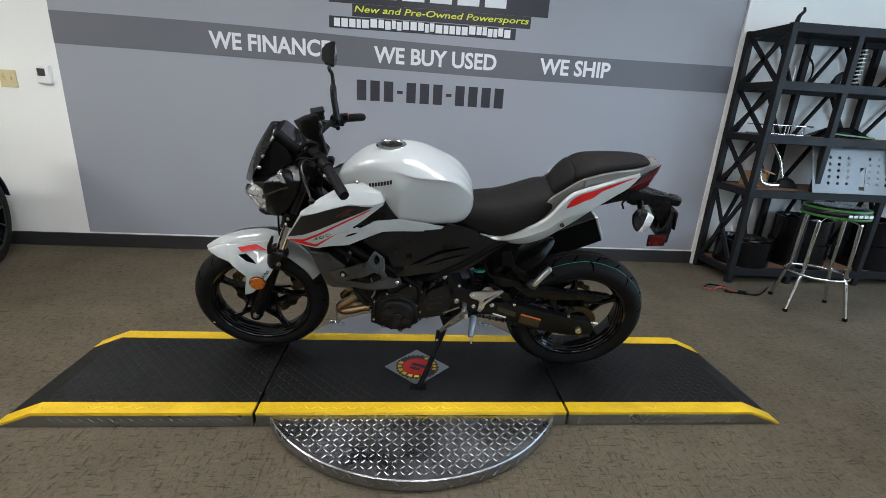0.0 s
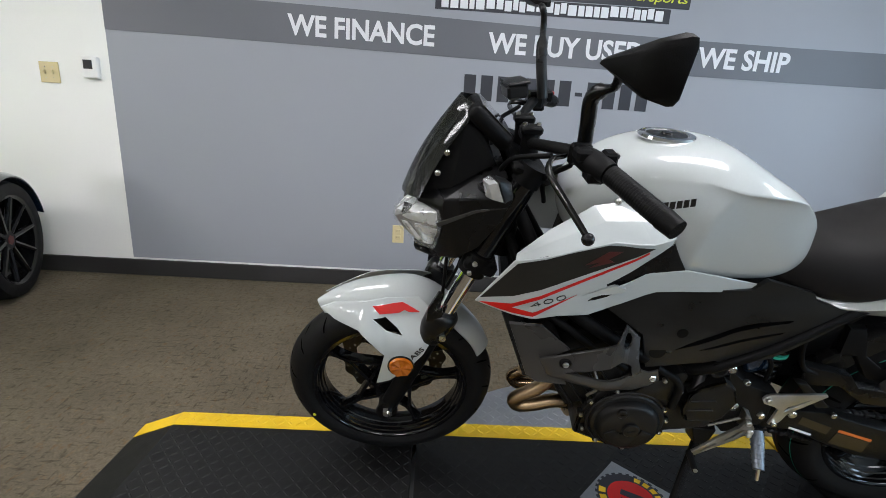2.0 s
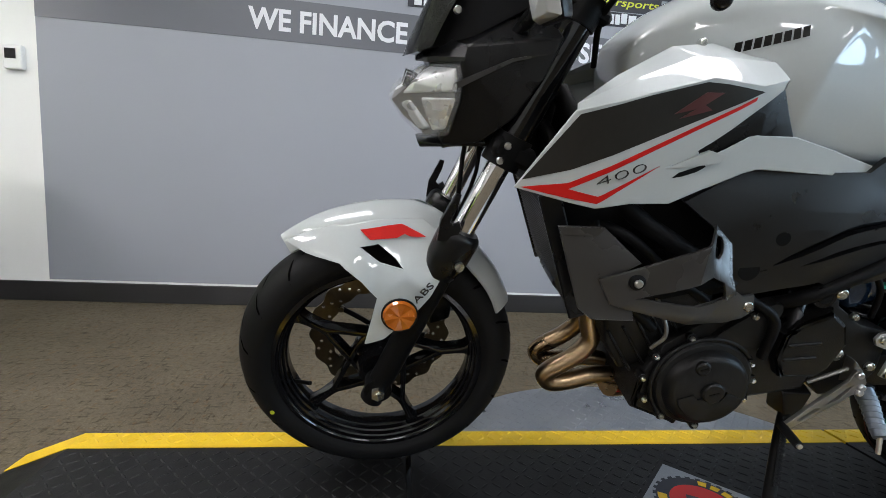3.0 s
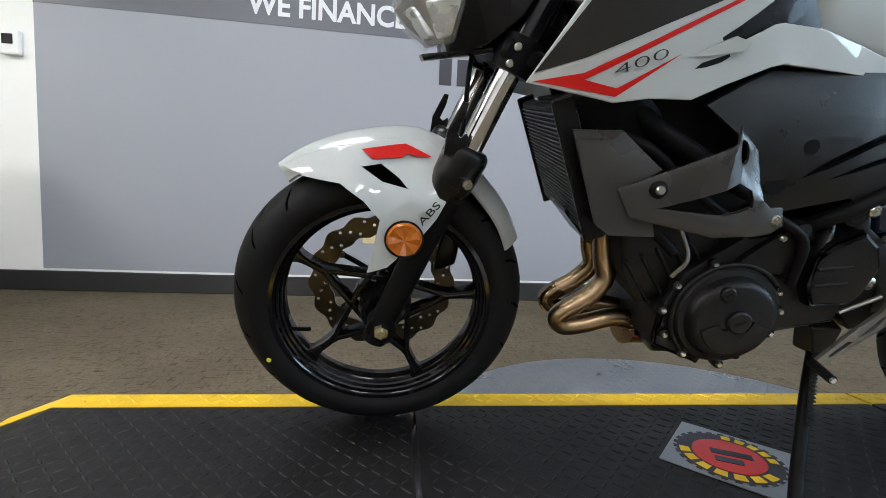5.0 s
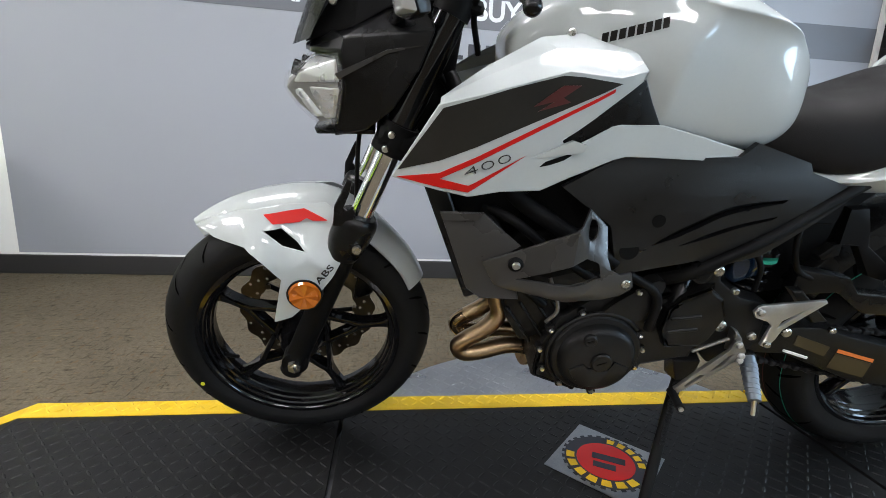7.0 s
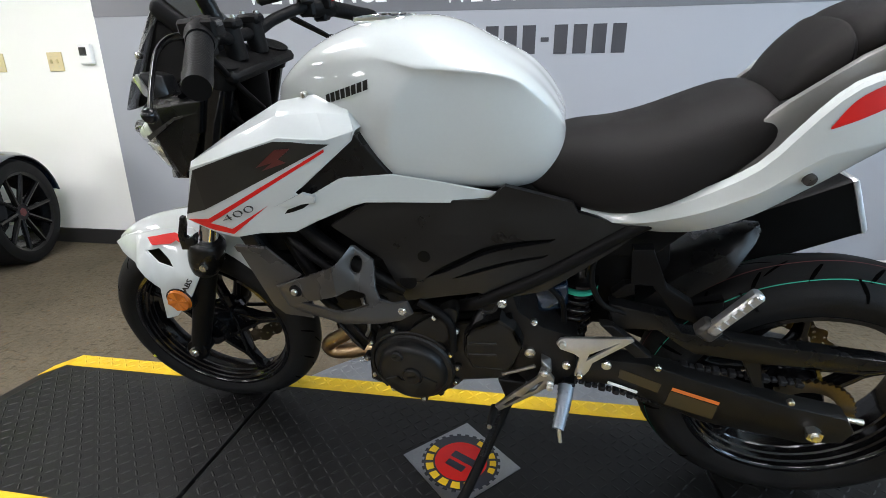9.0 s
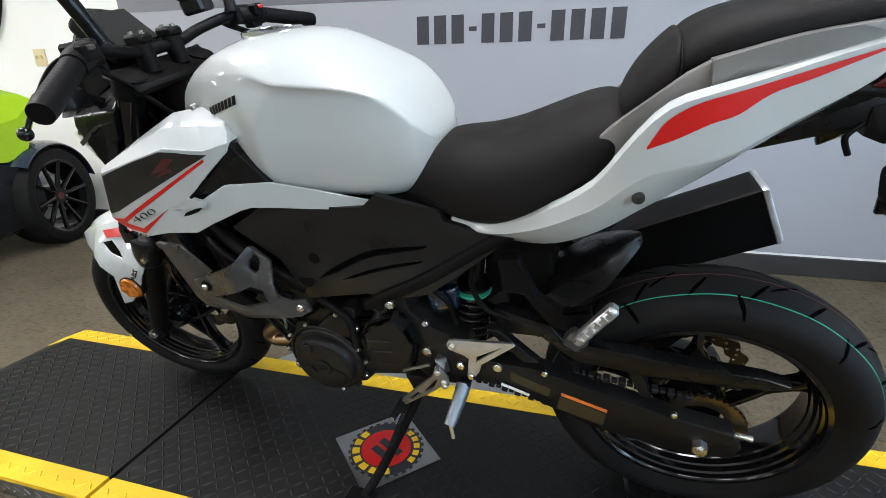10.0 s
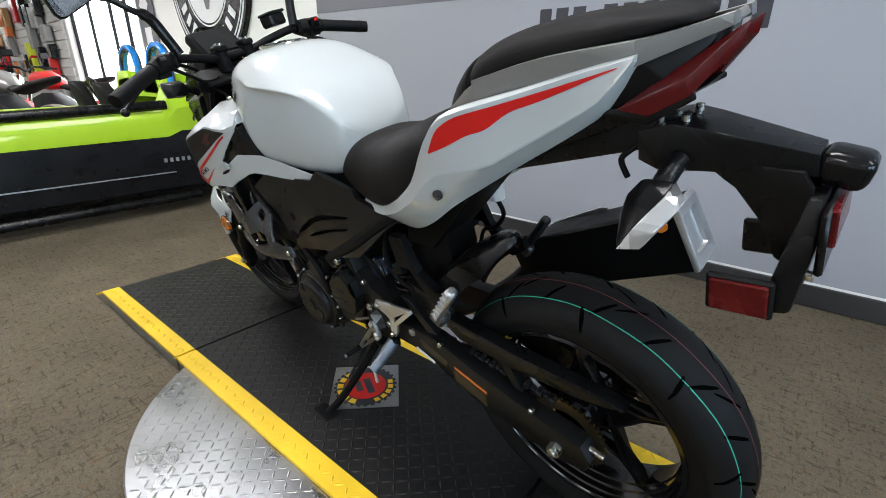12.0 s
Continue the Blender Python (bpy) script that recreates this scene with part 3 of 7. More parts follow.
# lock pin standing beside the turntable
pin = tagged(empty("lock_pin", pose(-0.440, 0.480, 0.0)), "thin chrome lock pin standing on the carpet beside the turntable", "pin")
part("shaft", rod(rod(bmesh.new(), (0, 0, 0.004), (0, 0, 0.118), 0.0065, segs=16), (0, 0, 0.118), (0, 0, 0.124), 0.0085, segs=16), CHROME, pin, smooth=40)
part("foot", box(bmesh.new(), (-0.018, 0, 0.004), (0.052, 0.016, 0.008), bevel=0.002), CHROME, pin, smooth=40)
# maker's sticker on the deck
ST0 = (0.012, -0.086)
stk = tagged(part("deck_sticker", box(bmesh.new(), (ST0[0], ST0[1], P + 0.0025), (0.212, 0.212, 0.0016), rot=(0, 0, 45)), PLATE), "diamond shaped metallic sticker with red disc and yellow bars", "sticker")


def flat_ring(ra, rb, z, mat, name, segs=48, a0=0.0, a1=2 * math.pi, teeth=0):
    bm = bmesh.new()
    for k in range(segs):
        t0, t1 = a0 + (a1 - a0) * k / segs, a0 + (a1 - a0) * (k + 1) / segs
        rr = rb + (0.006 if teeth and k % 2 else 0)
        q = [(ra, t0), (rr, t0), (rr, t1), (ra, t1)]
        lo = [bm.verts.new((ST0[0] + r * math.cos(t), ST0[1] + r * math.sin(t), z)) for r, t in q]
        hi = [bm.verts.new((ST0[0] + r * math.cos(t), ST0[1] + r * math.sin(t), z + 0.0008)) for r, t in q]
        bm.faces.new(hi)
        for i in range(4):
            bm.faces.new((lo[i], lo[(i + 1) % 4], hi[(i + 1) % 4], hi[i]))
    bmesh.ops.remove_doubles(bm, verts=bm.verts[:], dist=0.0004)
    return part(name, bm, mat, stk)


flat_ring(0.001, 0.094, P + 0.0035, LETTER_BLACK, "ring", 56, teeth=1)
flat_ring(0.001, 0.066, P + 0.0045, RED, "disc")
for k in range(7):
    a = radians(150 + 22 * k)
    flat_ring(0.071, 0.090, P + 0.0045, YELLOW, "bar", 3, a, a + radians(15))
for k in range(5):
    a = radians(-22 + 18 * k)
    flat_ring(0.073, 0.089, P + 0.0045, YELLOW, "bar", 3, a, a + radians(12))
b2 = bmesh.new()
box(b2, (ST0[0] + 0.01, ST0[1] + 0.006, P + 0.0055), (0.075, 0.022, 0.0008), rot=(0, 0, -28))
box(b2, (ST0[0] - 0.012, ST0[1] - 0.018, P + 0.0058), (0.05, 0.02, 0.0008), rot=(0, 0, -28))
part("mark", b2, LETTER_BLACK, stk)

# ---- the motorcycle: x to its tail, y to its right, z up from the deck ----
bike = tagged(empty("motorcycle", Matrix.Translation((0.009, 0.057, P + 0.0015)) @ pose(0, 0, 0, 0, 0, -4.6) @ pose(0, 0, 0, 13.5)), "pearl white motorcycle with red graphics leaning on its side stand", "motorcycle")
STEER_D = Vector((0.383, 0, 0.924))
STEER = Matrix.Translation((-0.42, 0, 0.95)) @ Matrix.Rotation(radians(6), 4, STEER_D) @ Matrix.Translation((0.42, 0, -0.95))


def steered(bm):
    bmesh.ops.transform(bm, matrix=STEER, verts=bm.verts[:])
    return bm


LOW = Matrix.Translation((-0.014, 0, 0.010))


def steered_low(bm):
    """For what rides with the front wheel."""
    bmesh.ops.transform(bm, matrix=STEER @ LOW, verts=bm.verts[:])
    return bm


def lerp_at(table):
    """A function of x through the (x, value) rows of a table."""
    xs, vs = [q[0] for q in table], [q[1] for q in table]
    return lambda x, z=0.0: float(np.interp(x, xs, vs))


def smooth_line(pts, n=5):
    """A smooth line through (x, z) points."""
    return [(p.x, p.y) for p in curve_points([(x, z, 0.0) for x, z in pts], n)]


def hull(bm, pts, mirror=True, bevel=0.0, segs=2):
    vs = [bm.verts.new(p) for p in pts]
    if mirror:
        vs += [bm.verts.new((x, -y, z)) for x, y, z in pts if abs(y) > 1e-6]
    r = bmesh.ops.convex_hull(bm, input=vs)
    bmesh.ops.delete(bm, geom=[v for v in vs if v.is_valid and not v.link_faces], context="VERTS")
    bmesh.ops.dissolve_limit(bm, angle_limit=radians(1), verts=bm.verts[:], edges=bm.edges[:])
    if bevel:
        bmesh.ops.bevel(bm, geom=bm.edges[:], offset=bevel, segments=segs, profile=0.5, affect="EDGES", clamp_overlap=True)
    return bm


def side_plates(name, outline, y, thick, mat, label="", holes=(), cuts=(), bevel=0.0, smooth=30, parent=bike, fn=None, sides=(-1, 1)):
    obs = []
    for s in sides:
        bm = plate(bmesh.new(), outline, y, thick, holes, cuts, s, bevel)
        obs.append(part(name, fn(bm) if fn else bm, mat, parent, label, smooth))
    return obs


def bolt(p, r=0.007, mat=None, parent=bike, h=0.006, fn=None):
    bm = bmesh.new()
    x, y, z = p
    d = -1 if y < 0 else 1
    rod(bm, (x, y - 0.004 * d, z), (x, y + h * 0.6 * d, z), r, segs=16)
    rod(bm, (x, y + h * 0.6 * d, z), (x, y + h * d, z), r, r * 0.75, segs=16)
    rod(bm, (x, y + h * d, z), (x, y + h * d + 0.0004 * d, z), r * 0.42, segs=6)
    return part("bolt", fn(bm) if fn else bm, mat or ZINC, parent, smooth=40)


# wheels
DOT = 206.0


def wheel(name, c, R, tyre_w, disc_y, disc_r, rear, fn):
    w = tyre_w
    side = [(0.219, 0.80), (0.2105, 0.81), (0.2085, 0.76), (0.2070, 0.74), (0.2050, 0.62), (0.2015, 0.58), (0.2005, 0.42), (0.1970, 0.38), (0.1960, 0.20), (0.1935, 0.16)]
    bm = lathe(bmesh.new(), [(r, -k * w) for r, k in side] + [(r, k * w) for r, k in reversed(side)], c, 72)
    lathe(bm, [(0.012, -0.062), (0.040, -0.062), (0.047, -0.045), (0.045, -0.02), (0.045, 0.02), (0.047, 0.045), (0.040, 0.062), (0.012, 0.062)], c, 40)
    rim = part(name, fn(bm), RIM_BLACK, bike, "gloss black cast wheel with five forked spokes", 25)
    blade = [(0.0, 0.058), (0.014, 0.0585), (0.105, 0.0190), (0.126, 0.0098), (0.140, 0.0072), (0.170, 0.0070), (0.185, 0.0092), (0.1965, 0.016)]
    fork_gap = [(0.008, 0.0475), (0.008, -0.0475), (0.102, -0.0085), (0.120, 0.0), (0.102, 0.0085)]
    for k in range(5):
        a = radians((24 if rear else 5) + 72 * k)
        turn = lambda pts: [(c[0] + r * math.cos(a) - v * math.sin(a), c[2] + r * math.sin(a) + v * math.cos(a)) for r, v in pts]
        part("spoke", fn(plate(bmesh.new(), turn(blade + [(r, -v) for r, v in reversed(blade)]), 0.016, 0.032, (turn(fork_gap),), bevel=0.003)), RIM_BLACK, rim, smooth=35)
    bm = bmesh.new()
    half = [(R, 0.0), (R - 0.0025, 0.2 * w), (R - 0.009, 0.45 * w), (R - 0.020, 0.70 * w), (R - 0.034, 0.88 * w), (R - 0.050, 0.97 * w), (R - 0.064, 0.93 * w), (0.222, 0.80 * w), (0.210, 0.72 * w)]
    lathe(bm, half + [(r, -y) for r, y in reversed(half[1:])], c, 96)
    part("tyre", fn(bm), RUBBER, rim, "new black rubber tyre", 60)

    def on_tread(a, u):
        """The point of the tread at the turn a, u across it from -1 to 1."""
        y = abs(u) * w
        r = float(np.interp(y, [q[1] for q in half[:6]], [q[0] for q in half[:6]])) + 0.0006
        return (c[0] + r * math.cos(a), u * w, c[2] + r * math.sin(a))

    # grooves are flat patches on the tread, their shade put into a near-black colour
    bm = bmesh.new()
    for k in range(40 if rear else 34):
        a = 2 * math.pi * k / (40 if rear else 34)
        for s in (-1, 1):
            u0, u1, da = ((0.58, 0.95, -0.045), (0.22, 0.66, 0.10), (0.02, 0.36, 0.15))[(k % 2) if k % 4 else 2] if rear else ((0.40, 0.90, 0.10), (0.1, 0.42, 0.12))[k % 2]
            wd = 0.015 if rear else 0.012
            n = 5
            rows = []
            for i in range(n + 1):
                t = i / n
                taper = 0.25 + 0.75 * math.sin(math.pi * (0.1 + 0.8 * t))
                aa = a + s * 0.04 + da * t
                rows.append([bm.verts.new(on_tread(aa + e * wd * taper, s * (u0 + (u1 - u0) * t))) for e in (-1, 1)])
            for p, q in zip(rows, rows[1:]):
                bm.faces.new((p[0], p[1], q[1], q[0]))
    tagged(part("tread_pattern", fn(bm), GROOVE_SHADE, rim), kind="stuff")
    if rear:
        for mat, u, hw in ((GREEN_LINE, -0.63, 0.011), (GREEN_LINE, 0.63, 0.011), (RED_LINE, -0.12, 0.012)):
            bm = bmesh.new()
            rows = []
            for k in range(120):
                a = 2 * math.pi * k / 120
                wob = 0.012 * math.sin(5 * a) + 0.007 * math.sin(13 * a)
                rows.append([bm.verts.new(on_tread(a, u + wob + e * hw)) for e in (-1, 1)])
            for k in range(120):
                p, q = rows[k], rows[(k + 1) % 120]
                bm.faces.new((p[0], p[1], q[1], q[0]))
            part("tyre_line", fn(bm), mat, rim, "thin coloured moulding line")
    # wavy brake disc, drilled through
    ri = disc_r * 0.72
    around = lambda r, wave, n, turn=0.0: [(c[0] + (r + wave * math.cos(16 * a)) * math.cos(a + turn), c[2] + (r + wave * math.cos(16 * a)) * math.sin(a + turn)) for a in (2 * math.pi * k / n for k in range(n))]
    bores = []
    for k in range(48):
        a, r = 2 * math.pi * k / 48, (0.79, 0.865, 0.935)[k % 3] * disc_r
        bores.append([(c[0] + r * math.cos(a) + 0.0036 * math.cos(q), c[2] + r * math.sin(a) + 0.0036 * math.sin(q)) for q in (math.pi * i / 4 for i in range(8))])
    part("brake_disc", fn(plate(bmesh.new(), around(disc_r, 0.0045, 128), disc_y + 0.0025, 0.005, [around(ri, 0.003, 96, 0.06)] + bores, side=1)), GOLD_STEEL, rim, "wavy drilled brake disc", 30)
    for k in range(5):
        a = radians(59 + 72 * k)
        bm = tube(bmesh.new(), [(c[0] + r * math.cos(a + d), disc_y, c[2] + r * math.sin(a + d)) for r, d in ((0.035, 0.0), (ri * 0.6, 0.12), (ri + 0.004, 0.2))], 0.006, 8, 3)
        part("disc_carrier", fn(bm), MATTE_BLACK, rim, smooth=60)
        x, z = c[0] + (ri - 0.003) * math.cos(a + 0.2), c[2] + (ri - 0.003) * math.sin(a + 0.2)
        part("disc_button", fn(rod(bmesh.new(), (x, disc_y - 0.007, z), (x, disc_y + 0.006, z), 0.0065, segs=16)), GOLD_STEEL, rim, smooth=40)
    a = radians(200)
    bm = rod(bmesh.new(), (c[0] + 0.195 * math.cos(a), -0.005, c[2] + 0.195 * math.sin(a)), (c[0] + 0.155 * math.cos(a), -0.03, c[2] + 0.155 * math.sin(a)), 0.0045)
    part("valve", fn(bm), MATTE_BLACK, rim)
    if not rear:
        a, r = radians(DOT), R - 0.044
        x, z = c[0] + r * math.cos(a), c[2] + r * math.sin(a)
        part("paint_dot", fn(rod(bmesh.new(), (x, -0.90 * w, z), (x, -0.965 * w, z), 0.0048, segs=16)), LETTER_YELLOW, rim, "yellow green paint dot on the tyre")
    return rim


FC, FR = (-0.703, 0, 0.293), 0.293
RC, RR = (0.712, 0, 0.306), 0.308
wheel("front_wheel", FC, FR, 0.056, 0.078, 0.158, False, steered)
wheel("rear_wheel", RC, RR, 0.076, 0.082, 0.112, True, lambda b: b)

# fork
SL = 0.436


def fork_at(z, s, dx=0.0):
    return (FC[0] + (z - FC[2]) * SL + dx, s * 0.104, z)


for s in (-1, 1):
    bm = rod(bmesh.new(), fork_at(0.262, s), fork_at(0.595, s), 0.0235, 0.0260, 28)
    rod(bm, fork_at(0.575, s), fork_at(0.612, s), 0.031, 0.030, 28)
    rod(bm, (FC[0], s * 0.085, FC[2]), (FC[0], s * 0.122, FC[2]), 0.027, segs=24)
    leg = part("fork_leg", steered(bm), MATTE_BLACK, bike, "black lower fork tube", 40)
    part("axle_nut", steered(rod(rod(bmesh.new(), (FC[0], s * 0.122, FC[2]), (FC[0], s * 0.136, FC[2]), 0.0135, segs=6), (FC[0], s * 0.136, FC[2]), (FC[0], s * 0.140, FC[2]), 0.007, segs=16)), ZINC, leg)
    part("stanchion", steered(rod(bmesh.new(), fork_at(0.60, s), fork_at(0.99, s), 0.0205, segs=28)), CHROME, bike, "polished chrome fork tube", 40)
    bm = tube(bmesh.new(), [fork_at(0.79, s), fork_at(0.87, s), fork_at(0.965, s)], 0.0262, 24, 3)
    part("fork_upper", steered(bm), RIM_BLACK, bike, smooth=40)
    # guard with an upright prong
    bm = tube(bmesh.new(), [fork_at(z, s, -0.002) for z in (0.540, 0.553, 0.568, 0.583, 0.600, 0.613, 0.626)], lambda t: float(np.interp(t, [0.0, 0.2, 0.4, 0.78, 0.92, 1.0], [0.028, 0.034, 0.038, 0.0395, 0.038, 0.031])), 28, 3)
    gd = part("fork_guard", steered(bm), DARK_PLASTIC, bike, smooth=40)
    bm = plate(bmesh.new(), [(-0.592, 0.606), (-0.588, 0.642), (-0.565, 0.688), (-0.556, 0.686), (-0.560, 0.668), (-0.572, 0.640), (-0.566, 0.634), (-0.556, 0.640), (-0.552, 0.630), (-0.560, 0.606)], 0.136, 0.010, side=s, bevel=0.002)
    part("guard_prong", steered_low(bm), DARK_PLASTIC, gd, smooth=40)
    part("guard_bolt", steered_low(rod(bmesh.new(), (-0.552, s * 0.138, 0.562), (-0.552, s * 0.147, 0.562), 0.008, segs=12)), ZINC, gd)
    bm = rod(bmesh.new(), (-0.651, s * 0.118, 0.466), (-0.651, s * 0.142, 0.466), 0.033, segs=40)
    rf = part("side_reflector", steered_low(bm), DARK_PLASTIC, bike, smooth=40)
    bm = rod(bmesh.new(), (-0.651, s * 0.142, 0.466), (-0.651, s * 0.148, 0.466), 0.030, 0.027, 40)
    mid = bm.verts.new((-0.651, s * 0.1488, 0.466))
    ring = [bm.verts.new((-0.651 + 0.0265 * math.cos(radians(30 * k + 10)), s * (0.1476 if k % 2 else 0.1520), 0.466 + 0.0265 * math.sin(radians(30 * k + 10)))) for k in range(12)]
    for k in range(12):
        bm.faces.new((mid, ring[k], ring[(k + 1) % 12]) if s < 0 else (mid, ring[(k + 1) % 12], ring[k]))
    part("lens", steered_low(bm), AMBER, rf, "round amber reflector", 5)
bm = bmesh.new()
box(bm, (-0.49, 0, 0.765), (0.075, 0.27, 0.035), rot=(0, 22, 0), bevel=0.008)
for s in (-1, 1):
    rod(bm, fork_at(0.742, s), fork_at(0.79, s), 0.033, segs=24)
part("lower_clamp", steered(bm), MATTE_BLACK, bike, smooth=40)
bm = bmesh.new()
box(bm, (-0.405, 0, 0.978), (0.085, 0.25, 0.022), rot=(0, 22, 0), bevel=0.007)
for s in (-1, 1):
    rod(bm, fork_at(0.955, s), fork_at(0.992, s), 0.030, segs=24)
    rod(bm, (-0.40, s * 0.042, 0.985), (-0.402, s * 0.042, 1.04), 0.019, segs=20)
    box(bm, (-0.402, s * 0.042, 1.046), (0.045, 0.034, 0.018), bevel=0.005)
part("top_clamp", steered(bm), MATTE_BLACK, bike, smooth=40)
for s in (-1, 1):
    for dx in (-0.014, 0.014):
        part("bolt", steered(rod(bmesh.new(), (-0.402 + dx, s * 0.042, 1.054), (-0.402 + dx, s * 0.042, 1.060), 0.005, segs=12)), ZINC, bike)
    for z in (0.755, 0.778):
        bolt((fork_at(z, s)[0] - 0.012, s * 0.134, z), 0.006, fn=steered)
bm = rod(bmesh.new(), (-0.435, 0, 0.74), (-0.405, 0, 0.97), 0.032, segs=24)
part("steering_stem", bm, MATTE_BLACK, bike, smooth=40)
for pts in (((-0.46, -0.02, 0.96), (-0.55, -0.05, 0.80), (-0.57, -0.06, 0.62), (-0.60, 0.06, 0.45)), ((-0.40, 0.03, 0.98), (-0.52, 0.03, 0.86), (-0.52, 0.02, 0.70), (-0.58, 0.075, 0.50), (-0.60, 0.085, 0.40))):
    part("brake_hose", steered(tube(bmesh.new(), pts, 0.0042, 8, 6)), MATTE_BLACK, bike, smooth=60)
bm = hull(bmesh.new(), [(-0.595, 0.055, 0.33), (-0.545, 0.055, 0.345), (-0.535, 0.055, 0.415), (-0.57, 0.055, 0.44), (-0.585, 0.105, 0.33), (-0.545, 0.105, 0.345), (-0.535, 0.105, 0.415), (-0.57, 0.105, 0.44)], mirror=False, bevel=0.006)
part("brake_caliper", steered(bm), DARK_PLASTIC, bike, smooth=40)

# front fender
bm = bmesh.new()
rad_at, wid_at = lerp_at([(28, 0.308), (39, 0.317), (51, 0.325), (62, 0.338), (72, 0.352), (80, 0.356), (96, 0.345), (112, 0.340), (126, 0.334)]), lerp_at([(28, 0.045), (45, 0.056), (70, 0.064), (95, 0.062), (112, 0.052), (124, 0.020)])
rings = []
for k in range(29):
    d = 28 + 96 * k / 28
    r, w, a = rad_at(d), wid_at(d), radians(d)
    prof = [(u, 0.035 * abs(u) ** 2.2) for u in np.linspace(-1, 1, 13)]
    ring = [(r - dr, u * w) for u, dr in prof] + [(r - 0.004 - dr, u * (w - 0.003)) for u, dr in reversed(prof)]
    rings.append([(FC[0] + q * math.cos(a), y, FC[2] + q * math.sin(a)) for q, y in ring])
fender = part("front_fender", steered(loft(bm, rings)), PEARL, bike, "glossy pearl white front fender", 50)


def fender_y(x, z):
    y = min(0.139, max(0.060, 0.139 - (z - 0.53) * 0.86))
    return y - max(0, -0.735 - x) * 0.60


FEN = [(-0.862, 0.562), (-0.820, 0.552), (-0.756, 0.550), (-0.717, 0.529), (-0.691, 0.498), (-0.702, 0.450), (-0.713, 0.404), (-0.679, 0.414), (-0.621, 0.471), (-0.596, 0.505), (-0.573, 0.545), (-0.580, 0.600), (-0.612, 0.620), (-0.690, 0.617), (-0.770, 0.602), (-0.825, 0.582)]
fen_sides = side_plates("fender_side", FEN, fender_y, 0.004, PEARL, "white fender side with a vent", holes=([(-0.722, 0.577), (-0.690, 0.582), (-0.660, 0.562), (-0.646, 0.547), (-0.687, 0.556)],), cuts=(-0.80, -0.745, -0.70, -0.64, -0.60), parent=fender, fn=steered_low, bevel=0.0015)
bpy.context.view_layer.update()
dg = bpy.context.evaluated_depsgraph_get()


def laid_strip(obs, side, top, bottom, nu=24, nv=4, lift=0.0012):
    """A thin patch between two (x, z) lines of equal length, laid on the outer faces of obs."""
    bm = bmesh.new()
    grid = []
    for i in range(nu + 1):
        u = i / nu * (len(top) - 1)
        a = min(int(u), len(top) - 2)
        f = u - a
        row = []
        for k in range(nv + 1):
            v = k / nv
            x = (1 - v) * ((1 - f) * top[a][0] + f * top[a + 1][0]) + v * ((1 - f) * bottom[a][0] + f * bottom[a + 1][0])
            z = (1 - v) * ((1 - f) * top[a][1] + f * top[a + 1][1]) + v * ((1 - f) * bottom[a][1] + f * bottom[a + 1][1])
            hits = [h for h in (ob.evaluated_get(dg).ray_cast(Vector((x, side * 0.6, z)), Vector((0, -side, 0))) for ob in obs) if h[0]]
            p = max((h[1] for h in hits), key=lambda q: side * q.y) if hits else Vector((x, side * 0.10, z))
            row.append(bm.verts.new(p + Vector((0, side * lift, lift * 0.3))))
        grid.append(row)
    for a, b in zip(grid, grid[1:]):
        for k in range(nv):
            bm.faces.new((a[k], a[k + 1], b[k + 1], b[k]))
    bmesh.ops.remove_doubles(bm, verts=bm.verts[:], dist=0.0001)
    return bm


for side, fs in ((-1, fen_sides[0]), (1, fen_sides[1])):
    dx = 0.0 if side < 0 else -0.02
    part("red_mark", laid_strip((fender, fs), side, [(x + dx, z) for x, z in ((-0.728, 0.608), (-0.680, 0.616), (-0.656, 0.619), (-0.645, 0.615), (-0.612, 0.601))], [(x + dx, z) for x, z in ((-0.708, 0.594), (-0.662, 0.598), (-0.650, 0.604), (-0.638, 0.600), (-0.614, 0.600))], 20, 4, 0.0042), RED, fender, "red fender graphic")
lettering("fender_lettering", "ABS", DECAL_BLACK, STEER @ LOW @ pose(-0.622, -0.1445, 0.491, 90, 0, 0) @ pose(0, 0, 0, 0, 0, 50), 0.012, 0.046, parent=bike)
for s in (-1, 1):
    bolt((-0.556, s * 0.072, 0.545), 0.008, fn=steered_low)

# headlight and cowl
cowl = part("headlight_cowl", steered(hull(bmesh.new(), [(-0.628, 0.050, 0.895), (-0.582, 0.116, 0.895), (-0.575, 0.114, 0.918), (-0.438, 0.138, 0.936), (-0.460, 0.138, 0.880), (-0.500, 0.134, 0.818), (-0.545, 0.120, 0.780), (-0.600, 0.072, 0.758), (-0.455, 0.055, 0.985), (-0.600, 0.05, 0.922)], bevel=0.003)), DARK_PLASTIC, bike, "matte black headlight cowl", 9)
lens = part("headlight", steered(hull(bmesh.new(), [(-0.686, 0.012, 0.850), (-0.690, 0.014, 0.828), (-0.656, 0.072, 0.868), (-0.640, 0.012, 0.889), (-0.628, 0.062, 0.889), (-0.578, 0.116, 0.892), (-0.580, 0.112, 0.840), (-0.592, 0.086, 0.782), (-0.630, 0.046, 0.770), (-0.670, 0.028, 0.802)], bevel=0.002)), CLEAR_SHELL, bike, "clear faceted headlight", 20)
bm = hull(bmesh.new(), [(-0.680, 0.010, 0.842), (-0.684, 0.012, 0.828), (-0.650, 0.066, 0.864), (-0.580, 0.108, 0.884), (-0.584, 0.102, 0.838), (-0.592, 0.078, 0.788), (-0.626, 0.042, 0.776), (-0.664, 0.024, 0.804)])
part("lamp_bowl", steered(bm), SILVER_PLASTIC, lens, smooth=12)
